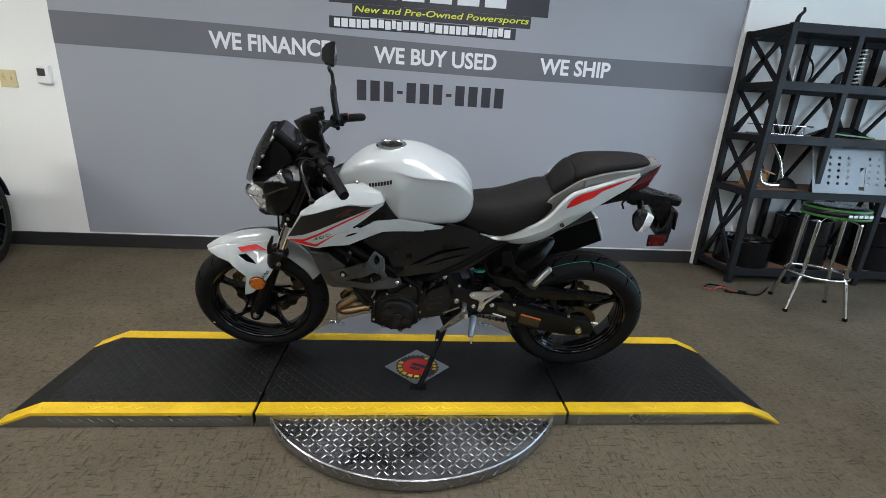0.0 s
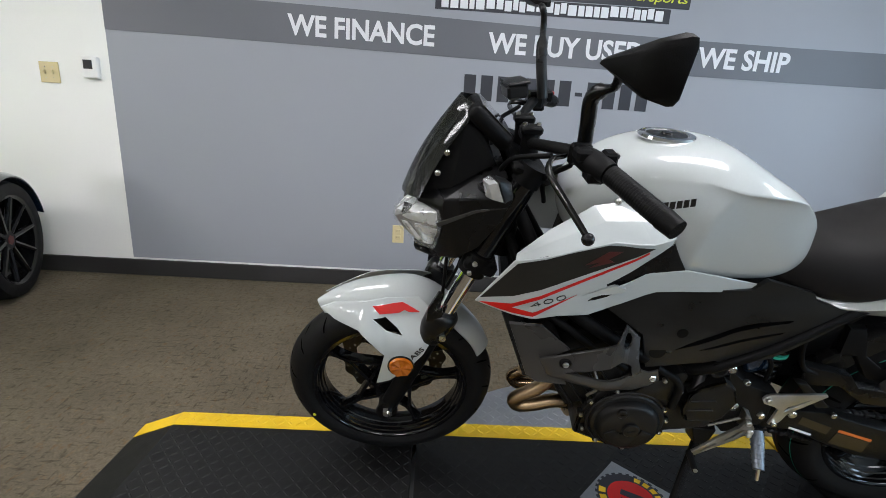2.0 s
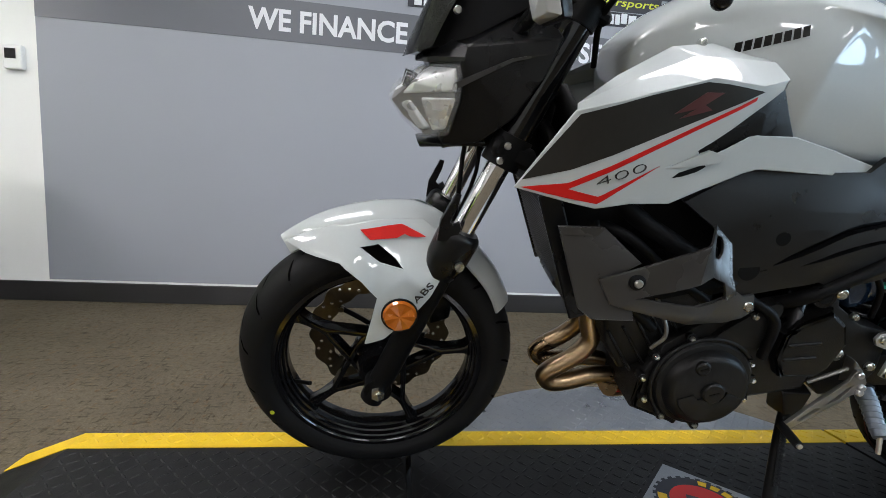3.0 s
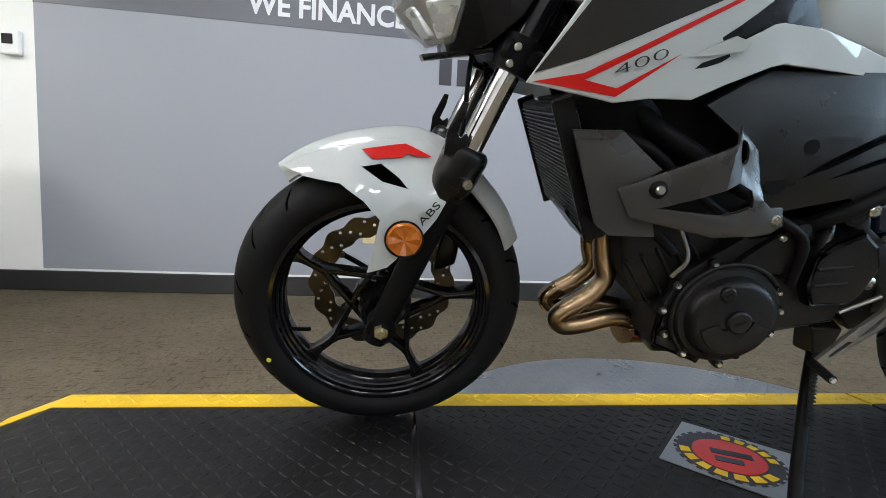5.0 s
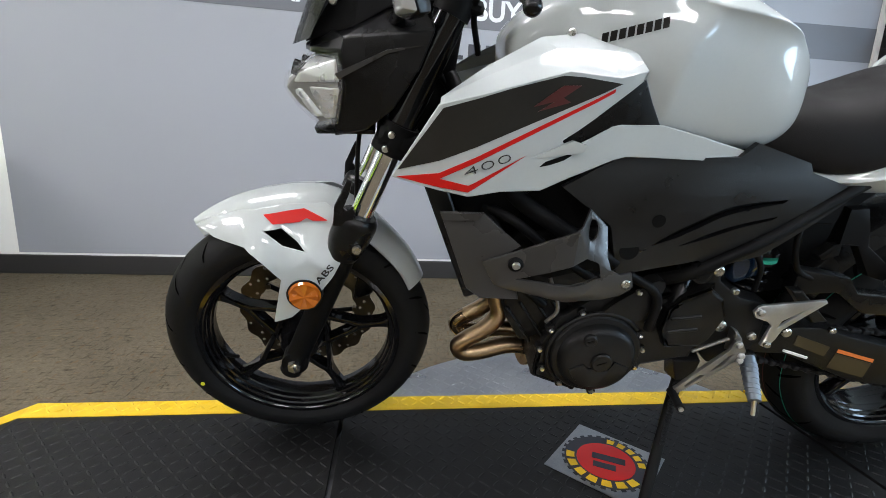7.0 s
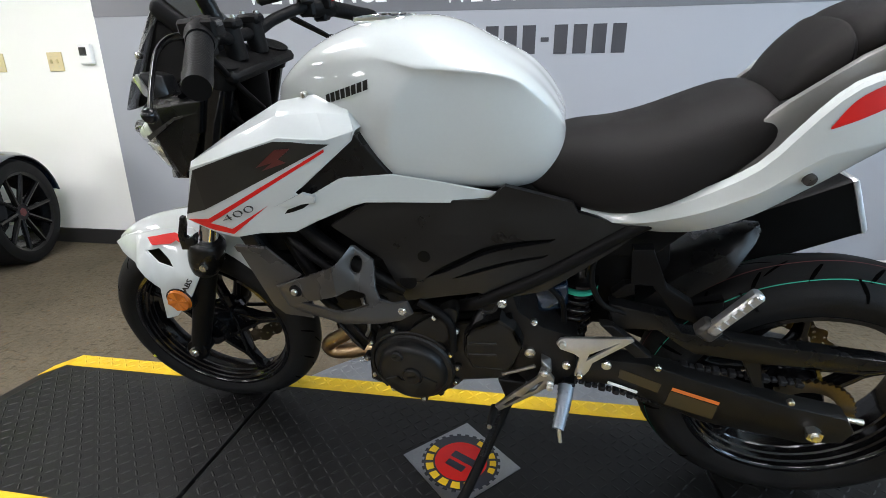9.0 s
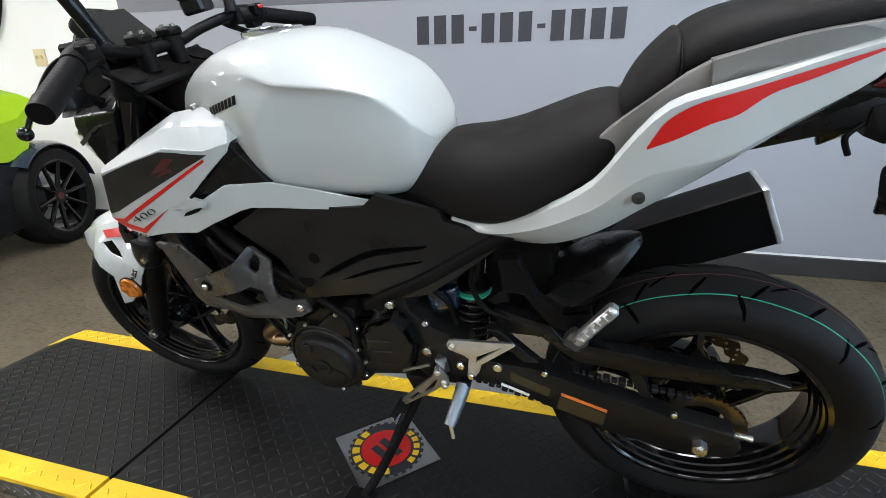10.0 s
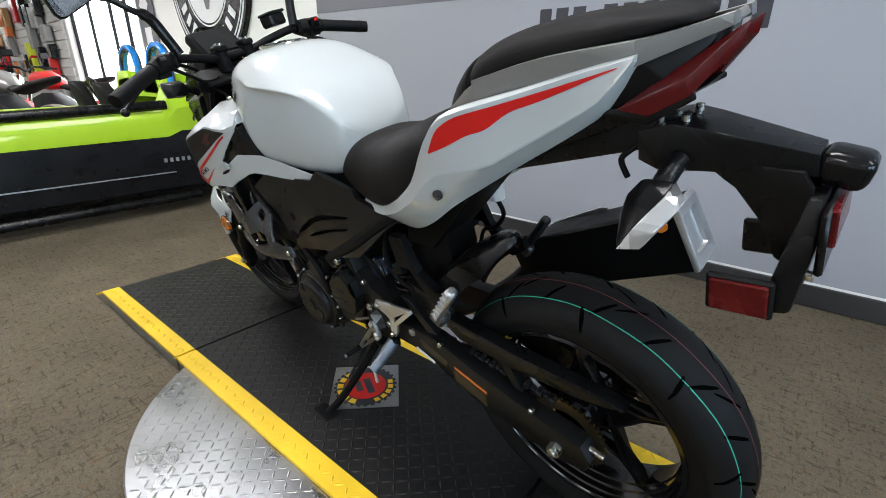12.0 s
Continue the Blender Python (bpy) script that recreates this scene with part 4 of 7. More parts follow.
for s in (-1, 1):
    for pts in (((-0.680, 0.006, 0.844), (-0.650, 0.066, 0.862), (-0.636, 0.020, 0.884), (-0.626, 0.060, 0.885), (-0.590, 0.106, 0.886), (-0.592, 0.107, 0.852), (-0.652, 0.064, 0.846), (-0.682, 0.010, 0.834)),
                ((-0.640, 0.066, 0.838), (-0.594, 0.104, 0.842), (-0.600, 0.082, 0.792), (-0.618, 0.062, 0.786)),
                ((-0.676, 0.016, 0.822), (-0.660, 0.048, 0.832), (-0.630, 0.058, 0.790), (-0.634, 0.038, 0.780))):
        part("reflector_facet", steered(hull(bmesh.new(), [(x, s * y, z) for x, y, z in pts] + [(x + 0.03, s * y * 0.9, z) for x, y, z in pts], mirror=False, bevel=0.0025)), LAMP_CHROME, lens, smooth=20)
    part("projector", steered(rod(bmesh.new(), (-0.664, s * 0.045, 0.866), (-0.645, s * 0.045, 0.860), 0.013, segs=20)), SCREEN_DARK, lens, smooth=40)
    # the cowl's light edge line, laid on as a lighter grey strip
    side_plates("cowl_edge", [(-0.590, 0.866), (-0.510, 0.904), (-0.440, 0.917), (-0.510, 0.899), (-0.585, 0.858)], lerp_at([(-0.59, 0.1195), (-0.5, 0.1345), (-0.43, 0.1425)]), 0.004, GUN_GREY, fn=steered, parent=cowl, sides=(s,))
bm = hull(bmesh.new(), [(-0.646, 0.012, 0.900), (-0.646, 0.016, 0.892), (-0.630, 0.066, 0.899), (-0.578, 0.118, 0.902), (-0.578, 0.118, 0.895), (-0.630, 0.066, 0.891), (-0.60, 0.06, 0.928), (-0.575, 0.114, 0.918)], bevel=0.002)
part("visor", steered(bm), DARK_PLASTIC, cowl, smooth=12)
bm = hull(bmesh.new(), [(-0.640, 0.035, 0.764), (-0.535, 0.100, 0.778), (-0.53, 0.100, 0.770), (-0.635, 0.04, 0.754), (-0.60, 0.085, 0.766)], bevel=0.0015)
part("chin_lip", steered(bm), DARK_PLASTIC, cowl, smooth=25)
# smoked screen
bm = bmesh.new()
grid = []
for i in range(9):
    v = i / 8
    row = []
    for j in range(9):
        u = -1 + 2 * j / 8
        w = 0.100 - 0.035 * v - 0.02 * v * v
        bx, bz = -0.668 + 0.120 * v - 0.012 * math.sin(math.pi * v), 0.897 + 0.207 * v
        row.append((bx + 0.042 * u * u, u * w, bz + (0.016 - 0.03 * v) * u * u))
    grid.append(row)
vs = [[bm.verts.new(p) for p in row] for row in grid]
for a, b in zip(vs, vs[1:]):
    for k in range(8):
        bm.faces.new((a[k], a[k + 1], b[k + 1], b[k]))
bmesh.ops.solidify(bm, geom=bm.faces[:], thickness=0.003)
part("windscreen", steered(bm), SMOKE, bike, "small dark smoked windscreen", 60)
bm = hull(bmesh.new(), [(-0.640, 0.060, 0.905), (-0.560, 0.085, 0.930), (-0.535, 0.052, 1.060), (-0.50, 0.05, 1.04), (-0.47, 0.07, 0.98)], bevel=0.003)
part("screen_support", steered(bm), MATTE_BLACK, bike, smooth=9)
for s in (-1, 1):
    for x, y, z in ((-0.590, 0.088, 0.965), (-0.572, 0.080, 1.005)):
        bolt((x, s * y, z), 0.006, fn=steered)
meter = part("instrument_panel", steered(box(bmesh.new(), (-0.487, 0, 1.050), (0.112, 0.140, 0.036), rot=(0, 43, 0), bevel=0.016, segs=4)), MATTE_BLACK, bike, "black instrument panel", 40)
part("display", steered(box(bmesh.new(), (-0.4738, 0, 1.0646), (0.086, 0.112, 0.003), rot=(0, 43, 0), bevel=0.001)), SCREEN_DARK, meter)
for s in (-1, 1):
    part("signal_stalk", steered(rod(bmesh.new(), (-0.50, s * 0.085, 0.935), (-0.488, s * 0.150, 0.968), 0.011, segs=14)), DARK_PLASTIC, bike, smooth=40)
    sig = part("turn_signal", steered(hull(bmesh.new(), [(-0.462, s * 0.148, 0.982), (-0.456, s * 0.186, 0.988), (-0.450, s * 0.192, 0.958), (-0.458, s * 0.150, 0.950), (-0.492, s * 0.146, 0.990), (-0.482, s * 0.206, 0.998), (-0.468, s * 0.208, 0.955), (-0.484, s * 0.160, 0.944)], mirror=False, bevel=0.003)), DARK_PLASTIC, bike, smooth=25)
    part("lens", steered(hull(bmesh.new(), [(-0.494, s * 0.149, 0.988), (-0.484, s * 0.206, 0.996), (-0.470, s * 0.208, 0.957), (-0.486, s * 0.162, 0.946), (-0.508, s * 0.160, 0.984), (-0.500, s * 0.198, 0.988), (-0.490, s * 0.202, 0.960), (-0.500, s * 0.172, 0.952)], mirror=False, bevel=0.002)), CLEAR_LENS, sig, "clear turn signal lens", 25)

# handlebar, grips, levers, mirrors
BAR = [(-0.405, 0.0, 1.022), (-0.400, 0.06, 1.024), (-0.388, 0.12, 1.038), (-0.350, 0.20, 1.052), (-0.316, 0.265, 1.042), (-0.252, 0.392, 1.008)]
bm = tube(bmesh.new(), [(x, -y, z) for x, y, z in reversed(BAR)] + BAR[1:], 0.0112, 14, 5)
part("handlebar", steered(bm), MATTE_BLACK, bike, smooth=60)


def along_bar(y):
    xs = [q[1] for q in BAR]
    return Vector((np.interp(y, xs, [q[0] for q in BAR]), y, np.interp(y, xs, [q[2] for q in BAR])))


for s in (-1, 1):
    flip = Matrix.Diagonal((1, s, 1, 1))

    def put(bm):
        bmesh.ops.transform(bm, matrix=STEER @ flip, verts=bm.verts[:])
        return bm

    a, b = along_bar(0.268), along_bar(0.372)
    bm = bmesh.new()
    n = 64
    tube(bm, [a + (b - a) * k / n for k in range(n + 1)], lambda t: 0.0168 + 0.0004 * math.sin(150 * t), 20, 0)
    grip = part("grip", put(bm), MATTE_BLACK, bike, "black ribbed rubber grip", 50)
    c, d = along_bar(0.368), along_bar(0.392)
    part("bar_end", put(rod(bmesh.new(), c, d, 0.0178, 0.0160, 24)), MATTE_BLACK, grip, smooth=40)
    a, b = along_bar(0.205), along_bar(0.266)
    bm = bmesh.new()
    tube(bm, [a, a * 0.7 + b * 0.3, a * 0.3 + b * 0.7, b], lambda t: 0.0185 + 0.0035 * math.sin(math.pi * t), 18, 3)
    box(bm, (a + b) / 2 + Vector((0.022, 0, 0.010)), (0.022, 0.030, 0.026), bevel=0.004)
    box(bm, (a + b) / 2 + Vector((-0.018, -0.012, 0.012)), (0.030, 0.034, 0.022), bevel=0.005)
    box(bm, (a + b) / 2 + Vector((0.0, 0.006, -0.018)), (0.030, 0.036, 0.020), bevel=0.004)
    box(bm, a + Vector((0.0, -0.006, 0.0)), (0.040, 0.016, 0.040), bevel=0.006)
    sw = part("switch_housing", put(bm), MATTE_BLACK, bike, "black switch housing", 35)
    bm = box(bmesh.new(), (a + b) / 2 + Vector((0.032, 0.002, 0.016)), (0.010, 0.014, 0.008), bevel=0.002)
    part("switch_button", put(bm), RED if s > 0 else GUN_GREY, sw)
    part("lever", put(tube(bmesh.new(), [(-0.372, 0.195, 1.045), (-0.398, 0.212, 1.044), (-0.406, 0.24, 1.030), (-0.388, 0.29, 1.004), (-0.371, 0.330, 0.982), (-0.362, 0.350, 0.970)], lambda t: 0.0082 - 0.0025 * t, 10, 5, 0.55)), GLOSS_BLACK, bike, "black hand lever", 60)
    bm = bmesh.new()
    bmesh.ops.create_uvsphere(bm, u_segments=14, v_segments=10, radius=0.0105, matrix=Matrix.Translation((-0.361, 0.353, 0.968)))
    part("lever_ball", put(bm), GLOSS_BLACK, bike, smooth=180)
    if s > 0:
        bm = box(bmesh.new(), (-0.410, 0.165, 1.082), (0.052, 0.062, 0.034), rot=(0, -8, 12), bevel=0.006)
        box(bm, (-0.410, 0.165, 1.101), (0.056, 0.066, 0.008), rot=(0, -8, 12), bevel=0.003)
        part("brake_reservoir", put(bm), DARK_PLASTIC, bike, smooth=35)
    toe, rise, mx, my, tilt = (0.26, -0.004, 0.018, 0.012, 0.26) if s < 0 else (-0.02, 0.045, 0.0, -0.050, 0.55)
    bm = tube(bmesh.new(), [(-0.336, 0.180, 1.060), (-0.341, 0.190, 1.100), (-0.347, 0.206, 1.150), (-0.348 + mx, 0.240 + my * 0.3, 1.176 + rise), (-0.356 + mx, 0.262 + my, 1.204 + rise), (-0.358 + mx, 0.302 + my, 1.218 + rise)], lambda t: 0.013 if t < 0.5 else 0.0075, 12, 5)
    mir = part("mirror", put(bm), DARK_PLASTIC, bike, "black mirror on a bent stem", 50)
    head = [(0.270, 1.222), (0.276, 1.229), (0.384, 1.240), (0.394, 1.234), (0.395, 1.224), (0.374, 1.168), (0.365, 1.161), (0.354, 1.164)]
    head = [(0.29 + (y - 0.29) * math.cos(tilt) - (z - 1.218) * math.sin(tilt), 1.218 + (y - 0.29) * math.sin(tilt) + (z - 1.218) * math.cos(tilt)) for y, z in head]
    hy, hz = sum(y for y, z in head) / 8, sum(z for y, z in head) / 8
    bm = bmesh.new()
    for dx, k in ((0.012, 1.0), (0.003, 1.02), (-0.022, 0.84), (-0.040, 0.45)):
        [bm.verts.new((-0.352 + mx + dx + toe * (y - 0.33), hy + my + (y - hy) * k, hz + rise + (z - hz) * k)) for y, z in head]
    bmesh.ops.convex_hull(bm, input=bm.verts[:])
    part("mirror_shell", put(bm), MATTE_BLACK, mir, smooth=30)
    bm = bmesh.new()
    va = [bm.verts.new((-0.3385 + mx + toe * (y - 0.33), hy + my + (y - hy) * 0.93, hz + rise + (z - hz) * 0.93)) for y, z in head]
    bm.faces.new(va)
    bmesh.ops.solidify(bm, geom=bm.faces[:], thickness=0.002)
    part("mirror_glass", put(bm), MIRROR_GLASS, mir, "mirror glass")
for pts in (((-0.39, -0.18, 1.04), (-0.45, -0.10, 1.0), (-0.46, -0.05, 0.92), (-0.40, -0.06, 0.84)), ((-0.39, 0.18, 1.04), (-0.46, 0.10, 1.01), (-0.45, 0.06, 0.92), (-0.40, 0.05, 0.84)), ((-0.36, -0.2, 1.03), (-0.38, -0.12, 0.97), (-0.36, -0.07, 0.90))):
    part("cable", steered(tube(bmesh.new(), pts, 0.005, 8, 6)), MATTE_BLACK, bike, smooth=60)

# fuel tank
rows = []  # x, top z, top half width, crease z, crease width, middle z, middle width, bottom z, bottom width, middle and bottom set forward
TANK = ((-0.315, 0.925, 0.040, 0.915, 0.070, 0.895, 0.080, 0.870, 0.070, 0.0, 0.0),
        (-0.290, 0.957, 0.050, 0.940, 0.088, 0.905, 0.100, 0.850, 0.090, 0.0, 0.0),
        (-0.235, 1.002, 0.062, 0.972, 0.110, 0.920, 0.124, 0.830, 0.105, 0.0, 0.0),
        (-0.165, 1.031, 0.072, 0.992, 0.130, 0.930, 0.147, 0.815, 0.120, 0.010, 0.010),
        (-0.090, 1.041, 0.076, 0.996, 0.151, 0.930, 0.172, 0.795, 0.155, 0.030, 0.030),
        (-0.012, 1.038, 0.074, 0.979, 0.168, 0.916, 0.184, 0.785, 0.165, 0.056, 0.058),
        (0.030, 1.022, 0.070, 0.975, 0.164, 0.895, 0.163, 0.780, 0.152, 0.042, 0.040),
        (0.070, 1.000, 0.066, 0.970, 0.156, 0.884, 0.152, 0.778, 0.142, 0.025, 0.025),
        (0.108, 0.978, 0.056, 0.964, 0.144, 0.875, 0.146, 0.777, 0.133, 0.012, 0.012),
        (0.148, 0.954, 0.046, 0.947, 0.124, 0.864, 0.131, 0.778, 0.120, 0.0, 0.0),
        (0.188, 0.910, 0.040, 0.908, 0.102, 0.846, 0.112, 0.794, 0.104, 0.0, 0.0),
        (0.213, 0.864, 0.034, 0.862, 0.078, 0.838, 0.085, 0.815, 0.080, 0.0, 0.0))
bm = bmesh.new()
for q, (x, zt, wt, zc, wc, zm, wm, zb, wb, fm, fb) in enumerate(TANK):
    inset = (x - 0.16 * fm, wc * 0.84 + wm * 0.16 - {5: 0.009, 6: 0.012, 7: 0.011, 8: 0.009, 9: 0.005}.get(q, 0.0), zc * 0.84 + zm * 0.16)
    half = [(x, 0.0, zt + 0.004), (x, wt, zt), (x, (wt + wc) / 2 + 0.012, (zc + zt) / 2 + 0.006), (x, wc, zc), inset, (x - fm, wm, zm), (x - fb, wb, zb), (x - fb, wb * 0.6, zb - 0.02)]
    rows.append([(u, -y, z) for u, y, z in half] + [(u, y, z) for u, y, z in reversed(half[1:])])
loft(bm, rows)
cl = bm.edges.layers.float.new("crease_edge")
knee = {(round(q[0], 4), round(q[3], 4)) for q in TANK[4:10]}
shoulder = {(round(TANK[5][0] - d, 4), round(z, 4)) for d, z in ((0, TANK[5][3]), (0.16 * TANK[5][9], 0.84 * TANK[5][3] + 0.16 * TANK[5][5]), (TANK[5][9], TANK[5][5]), (TANK[5][10], TANK[5][7]))}
for e in bm.edges:
    ends = {(round(v.co.x, 4), round(v.co.z, 4)) for v in e.verts}
    if len(ends) == 2 and ends <= knee:
        e[cl] = 0.95
    elif len(ends) == 2 and ends <= shoulder:
        e[cl] = 0.95
tank = part("fuel_tank", bm, PEARL, bike, "glossy pearl white fuel tank", 180)
subsurf(tank, 3)
bm = lathe(bmesh.new(), [(0.040, 0.0), (0.056, 0.0), (0.058, 0.004), (0.055, 0.009), (0.044, 0.010), (0.040, 0.006)], (0, 0, 0), 48)
cap = part("filler_ring", bm, CHROME, bike, "chrome filler ring", 40)
cap.matrix_basis = pose(-0.112, 0, 1.034, 90, 0, 0)
part("filler_cap", lathe(bmesh.new(), [(0.001, 0.004), (0.041, 0.004), (0.041, 0.008), (0.030, 0.0095), (0.012, 0.0095), (0.010, 0.012), (0.001, 0.012)], (0, 0, 0), 40), DARK_PLASTIC, cap, "black filler cap", 40)

# name on the tank, kept as bars lying on its surface
bpy.context.view_layer.update()
tank_eval = tank.evaluated_get(bpy.context.evaluated_depsgraph_get())
for side in (-1, 1):
    for k in range(8):
        bm = bmesh.new()
        quad = []
        for u, v in ((k / 8, 0), (k / 8 + 0.098, 0), (k / 8 + 0.098, 0.014), (k / 8, 0.014)):
            x, z = -0.178 + 0.088 * u, 0.923 + 0.027 * u + v
            hit, loc, nrm, _ = tank_eval.ray_cast(Vector((x, side * 0.5, z)), Vector((0, -side, 0)))
            quad.append(bm.verts.new(loc + nrm * 0.0012 if hit else (x, side * 0.19, z)))
        bm.faces.new(quad)
        bmesh.ops.solidify(bm, geom=bm.faces[:], thickness=0.0006)
        part("name_bar", bm, DECAL_BLACK, tank)

# side shrouds
sh_x = lerp_at([(-0.49, 0.198), (-0.41, 0.222), (-0.36, 0.228), (-0.26, 0.217), (-0.19, 0.210), (-0.14, 0.197), (-0.07, 0.172), (0.02, 0.150), (0.12, 0.128)])


def sh_y(x, z=0.9):
    """Folded along the lower edge of the red stripe, drawn in below it."""
    return sh_x(x) - 0.12 * max(0.0, 0.728 + (x + 0.42) * 0.578 - z) * (1 if x < -0.17 else max(0.0, (-0.05 - x) / 0.12))


CUT = (-0.41, -0.36, -0.30, -0.26, -0.22, -0.19, -0.14, -0.07, 0.02, (-0.42, 0.728, -0.5, 0.866))
SHROUD = [(-0.486, 0.722), (-0.417, 0.836), (-0.238, 0.888), (-0.161, 0.882), (-0.116, 0.892), (-0.122, 0.876), (-0.177, 0.832), (-0.212, 0.804), (-0.232, 0.790), (-0.220, 0.778), (-0.155, 0.812), (-0.140, 0.815), (-0.068, 0.814), (0.018, 0.795), (0.116, 0.770), (0.106, 0.752), (-0.010, 0.759), (-0.119, 0.764), (-0.141, 0.759), (-0.205, 0.733), (-0.253, 0.710), (-0.317, 0.709), (-0.369, 0.701)]
for s in (-1, 1):
    bm = plate(bmesh.new(), SHROUD, sh_y, 0.004, (), CUT, s)
    outer = [(x, sh_y(x), z) for x, z in ((-0.417, 0.836), (-0.330, 0.8613), (-0.238, 0.888), (-0.161, 0.882), (-0.116, 0.892), (-0.122, 0.876))]
    inner = [(-0.412, 0.200, 0.842), (-0.352, 0.172, 0.884), (-0.268, 0.140, 0.928), (-0.205, 0.130, 0.936), (-0.142, 0.142, 0.922), (-0.112, 0.160, 0.893)]
    ro = [bm.verts.new((x, s * y, z)) for x, y, z in outer]
    ri = [bm.verts.new((x, s * y, z)) for x, y, z in inner]
    rm = [bm.verts.new(((a[0] + b[0]) / 2, s * ((a[1] + b[1]) / 2 + 0.004), (a[2] + b[2]) / 2 + 0.006)) for a, b in zip(outer, inner)]
    for k in range(len(ro) - 1):
        bm.faces.new((ro[k], ro[k + 1], rm[k + 1], rm[k])), bm.faces.new((rm[k], rm[k + 1], ri[k + 1], ri[k]))
    bmesh.ops.remove_doubles(bm, verts=bm.verts[:], dist=0.0008)
    shr = bevelled(part("side_shroud", bm, PEARL, bike, "white angular side shroud with dark and red graphics", 28), 0.0025, 2, 20)
    dec = lambda x, z: sh_y(x, z) + 0.0012
    kw = dict(parent=shr, sides=(s,), cuts=CUT)
    side_plates("dark_graphic", [(-0.476, 0.735), (-0.411, 0.831), (-0.319, 0.861), (-0.246, 0.881), (-0.216, 0.880), (-0.156, 0.873), (-0.413, 0.756)], dec, 0.001, DECAL_BLACK, "matt dark graphic", **kw)
    side_plates("red_graphic", [(-0.477, 0.724), (-0.414, 0.737), (-0.166, 0.866), (-0.166, 0.861), (-0.412, 0.7285), (-0.368, 0.720), (-0.286, 0.767), (-0.368, 0.709)], dec, 0.001, RED, "red stripe graphic", **kw)
    side_plates("faint_mark", [(-0.285, 0.838), (-0.245, 0.868), (-0.219, 0.869), (-0.243, 0.852), (-0.231, 0.846), (-0.277, 0.832), (-0.255, 0.846)], lambda x, z: sh_y(x, z) + 0.002, 0.001, DARK_RED, "faint dark red mark", **kw)
    # no opening here: the slot's shade is a flat black patch on the shroud
    side_plates("vent", [(-0.261, 0.750), (-0.253, 0.758), (-0.216, 0.771), (-0.213, 0.768), (-0.225, 0.760), (-0.245, 0.753)], lambda x, z: sh_y(x, z) + 0.0010, 0.001, MATTE_BLACK, "flat black patch for the shaded vent slot", **kw)
    side_plates("shroud_fin", [(-0.276, 0.764), (-0.217, 0.792), (-0.194, 0.786), (-0.198, 0.775), (-0.252, 0.766)], lambda x, z: sh_y(x, z) + float(np.interp(x, [-0.276, -0.195], [0.001, 0.011])), 0.008, PEARL, "white air fin", **kw)
    bolt((-0.222, s * 0.132, 0.936), 0.006, parent=shr)
lettering("shroud_lettering", "400", GUN_GREY, pose(-0.374, -0.2285, 0.735, 90, 0, 0) @ pose(0, 0, 0, 12, 8, 0) @ pose(0, 0, 0, 0, 0, 22), 0.0125, 0.072, parent=bike, bold=-0.028)
side_plates("tank_side_cover", [(-0.118, 0.884), (-0.094, 0.846), (-0.070, 0.812), (-0.140, 0.806), (-0.215, 0.772), (-0.250, 0.772), (-0.240, 0.802), (-0.185, 0.850)], lerp_at([(-0.26, 0.196), (-0.20, 0.196), (-0.135, 0.188), (-0.07, 0.168)]), 0.03, DARK_PLASTIC, "black textured tank side cover", cuts=(-0.2, -0.135), bevel=0.002)

# frame cover and seat area
fc_y = lerp_at([(-0.2, 0.152), (0.05, 0.148), (0.13, 0.138), (0.24, 0.124), (0.36, 0.110)])
COVER = [(-0.205, 0.705), (-0.150, 0.738), (-0.111, 0.758), (0.090, 0.764), (0.117, 0.788), (0.229, 0.756), (0.238, 0.740), (0.347, 0.708), (0.196, 0.581), (0.139, 0.565), (0.094, 0.563), (0.069, 0.574), (-0.040, 0.546), (-0.076, 0.540), (-0.110, 0.640)]
SLIT = smooth_line([(-0.030, 0.602), (0.006, 0.632), (0.079, 0.674), (0.135, 0.687), (0.206, 0.693)], 3) + smooth_line([(0.196, 0.686), (0.140, 0.676), (0.081, 0.660), (0.015, 0.622)], 3)
SLIT2 = smooth_line([(0.020, 0.604), (0.065, 0.628), (0.125, 0.648), (0.196, 0.662)], 3) + smooth_line([(0.186, 0.655), (0.125, 0.640), (0.065, 0.619)], 3)
def cover_y(x, z):
    """Bulged at half height, falling away above and below."""
    return fc_y(x) + 0.011 * max(0.0, 1 - ((z - 0.655) / 0.10) ** 2)


side_plates("frame_cover", COVER, cover_y, 0.012, COVER_BLACK, "matte black frame side cover with slits", holes=(SLIT, SLIT2), cuts=(-0.1, 0.0, 0.05, 0.1, 0.15, 0.24) + tuple((0.0, z, 0.0, 1.0) for z in (0.58, 0.61, 0.64, 0.67, 0.70, 0.725, 0.75)), bevel=0.003)
# black sheet added behind the slits for the shade in their depth
side_plates("slit_dark_fill", [(-0.05, 0.59), (-0.02, 0.65), (0.18, 0.72), (0.22, 0.68), (0.12, 0.60), (0.0, 0.57)], lambda x, z: fc_y(x) - 0.006, 0.01, MATTE_BLACK)
for s in (-1, 1):
    for x, z in ((-0.028, 0.652), (-0.065, 0.592)):
        part("cover_plug", rod(bmesh.new(), (x, s * (fc_y(x) - 0.004), z), (x, s * (cover_y(x, z) + 0.0006), z), 0.012 if z > 0.6 else 0.018, segs=24), MATTE_BLACK, bike, smooth=40)
bm = hull(bmesh.new(), [(-0.30, 0.10, 0.74), (0.30, 0.09, 0.75), (0.35, 0.08, 0.72), (0.12, 0.11, 0.58), (-0.10, 0.12, 0.52), (-0.25, 0.11, 0.60), (-0.28, 0.09, 0.86), (0.12, 0.08, 0.80)], bevel=0.01)
part("frame_core", bm, MATTE_BLACK, bike, smooth=30)
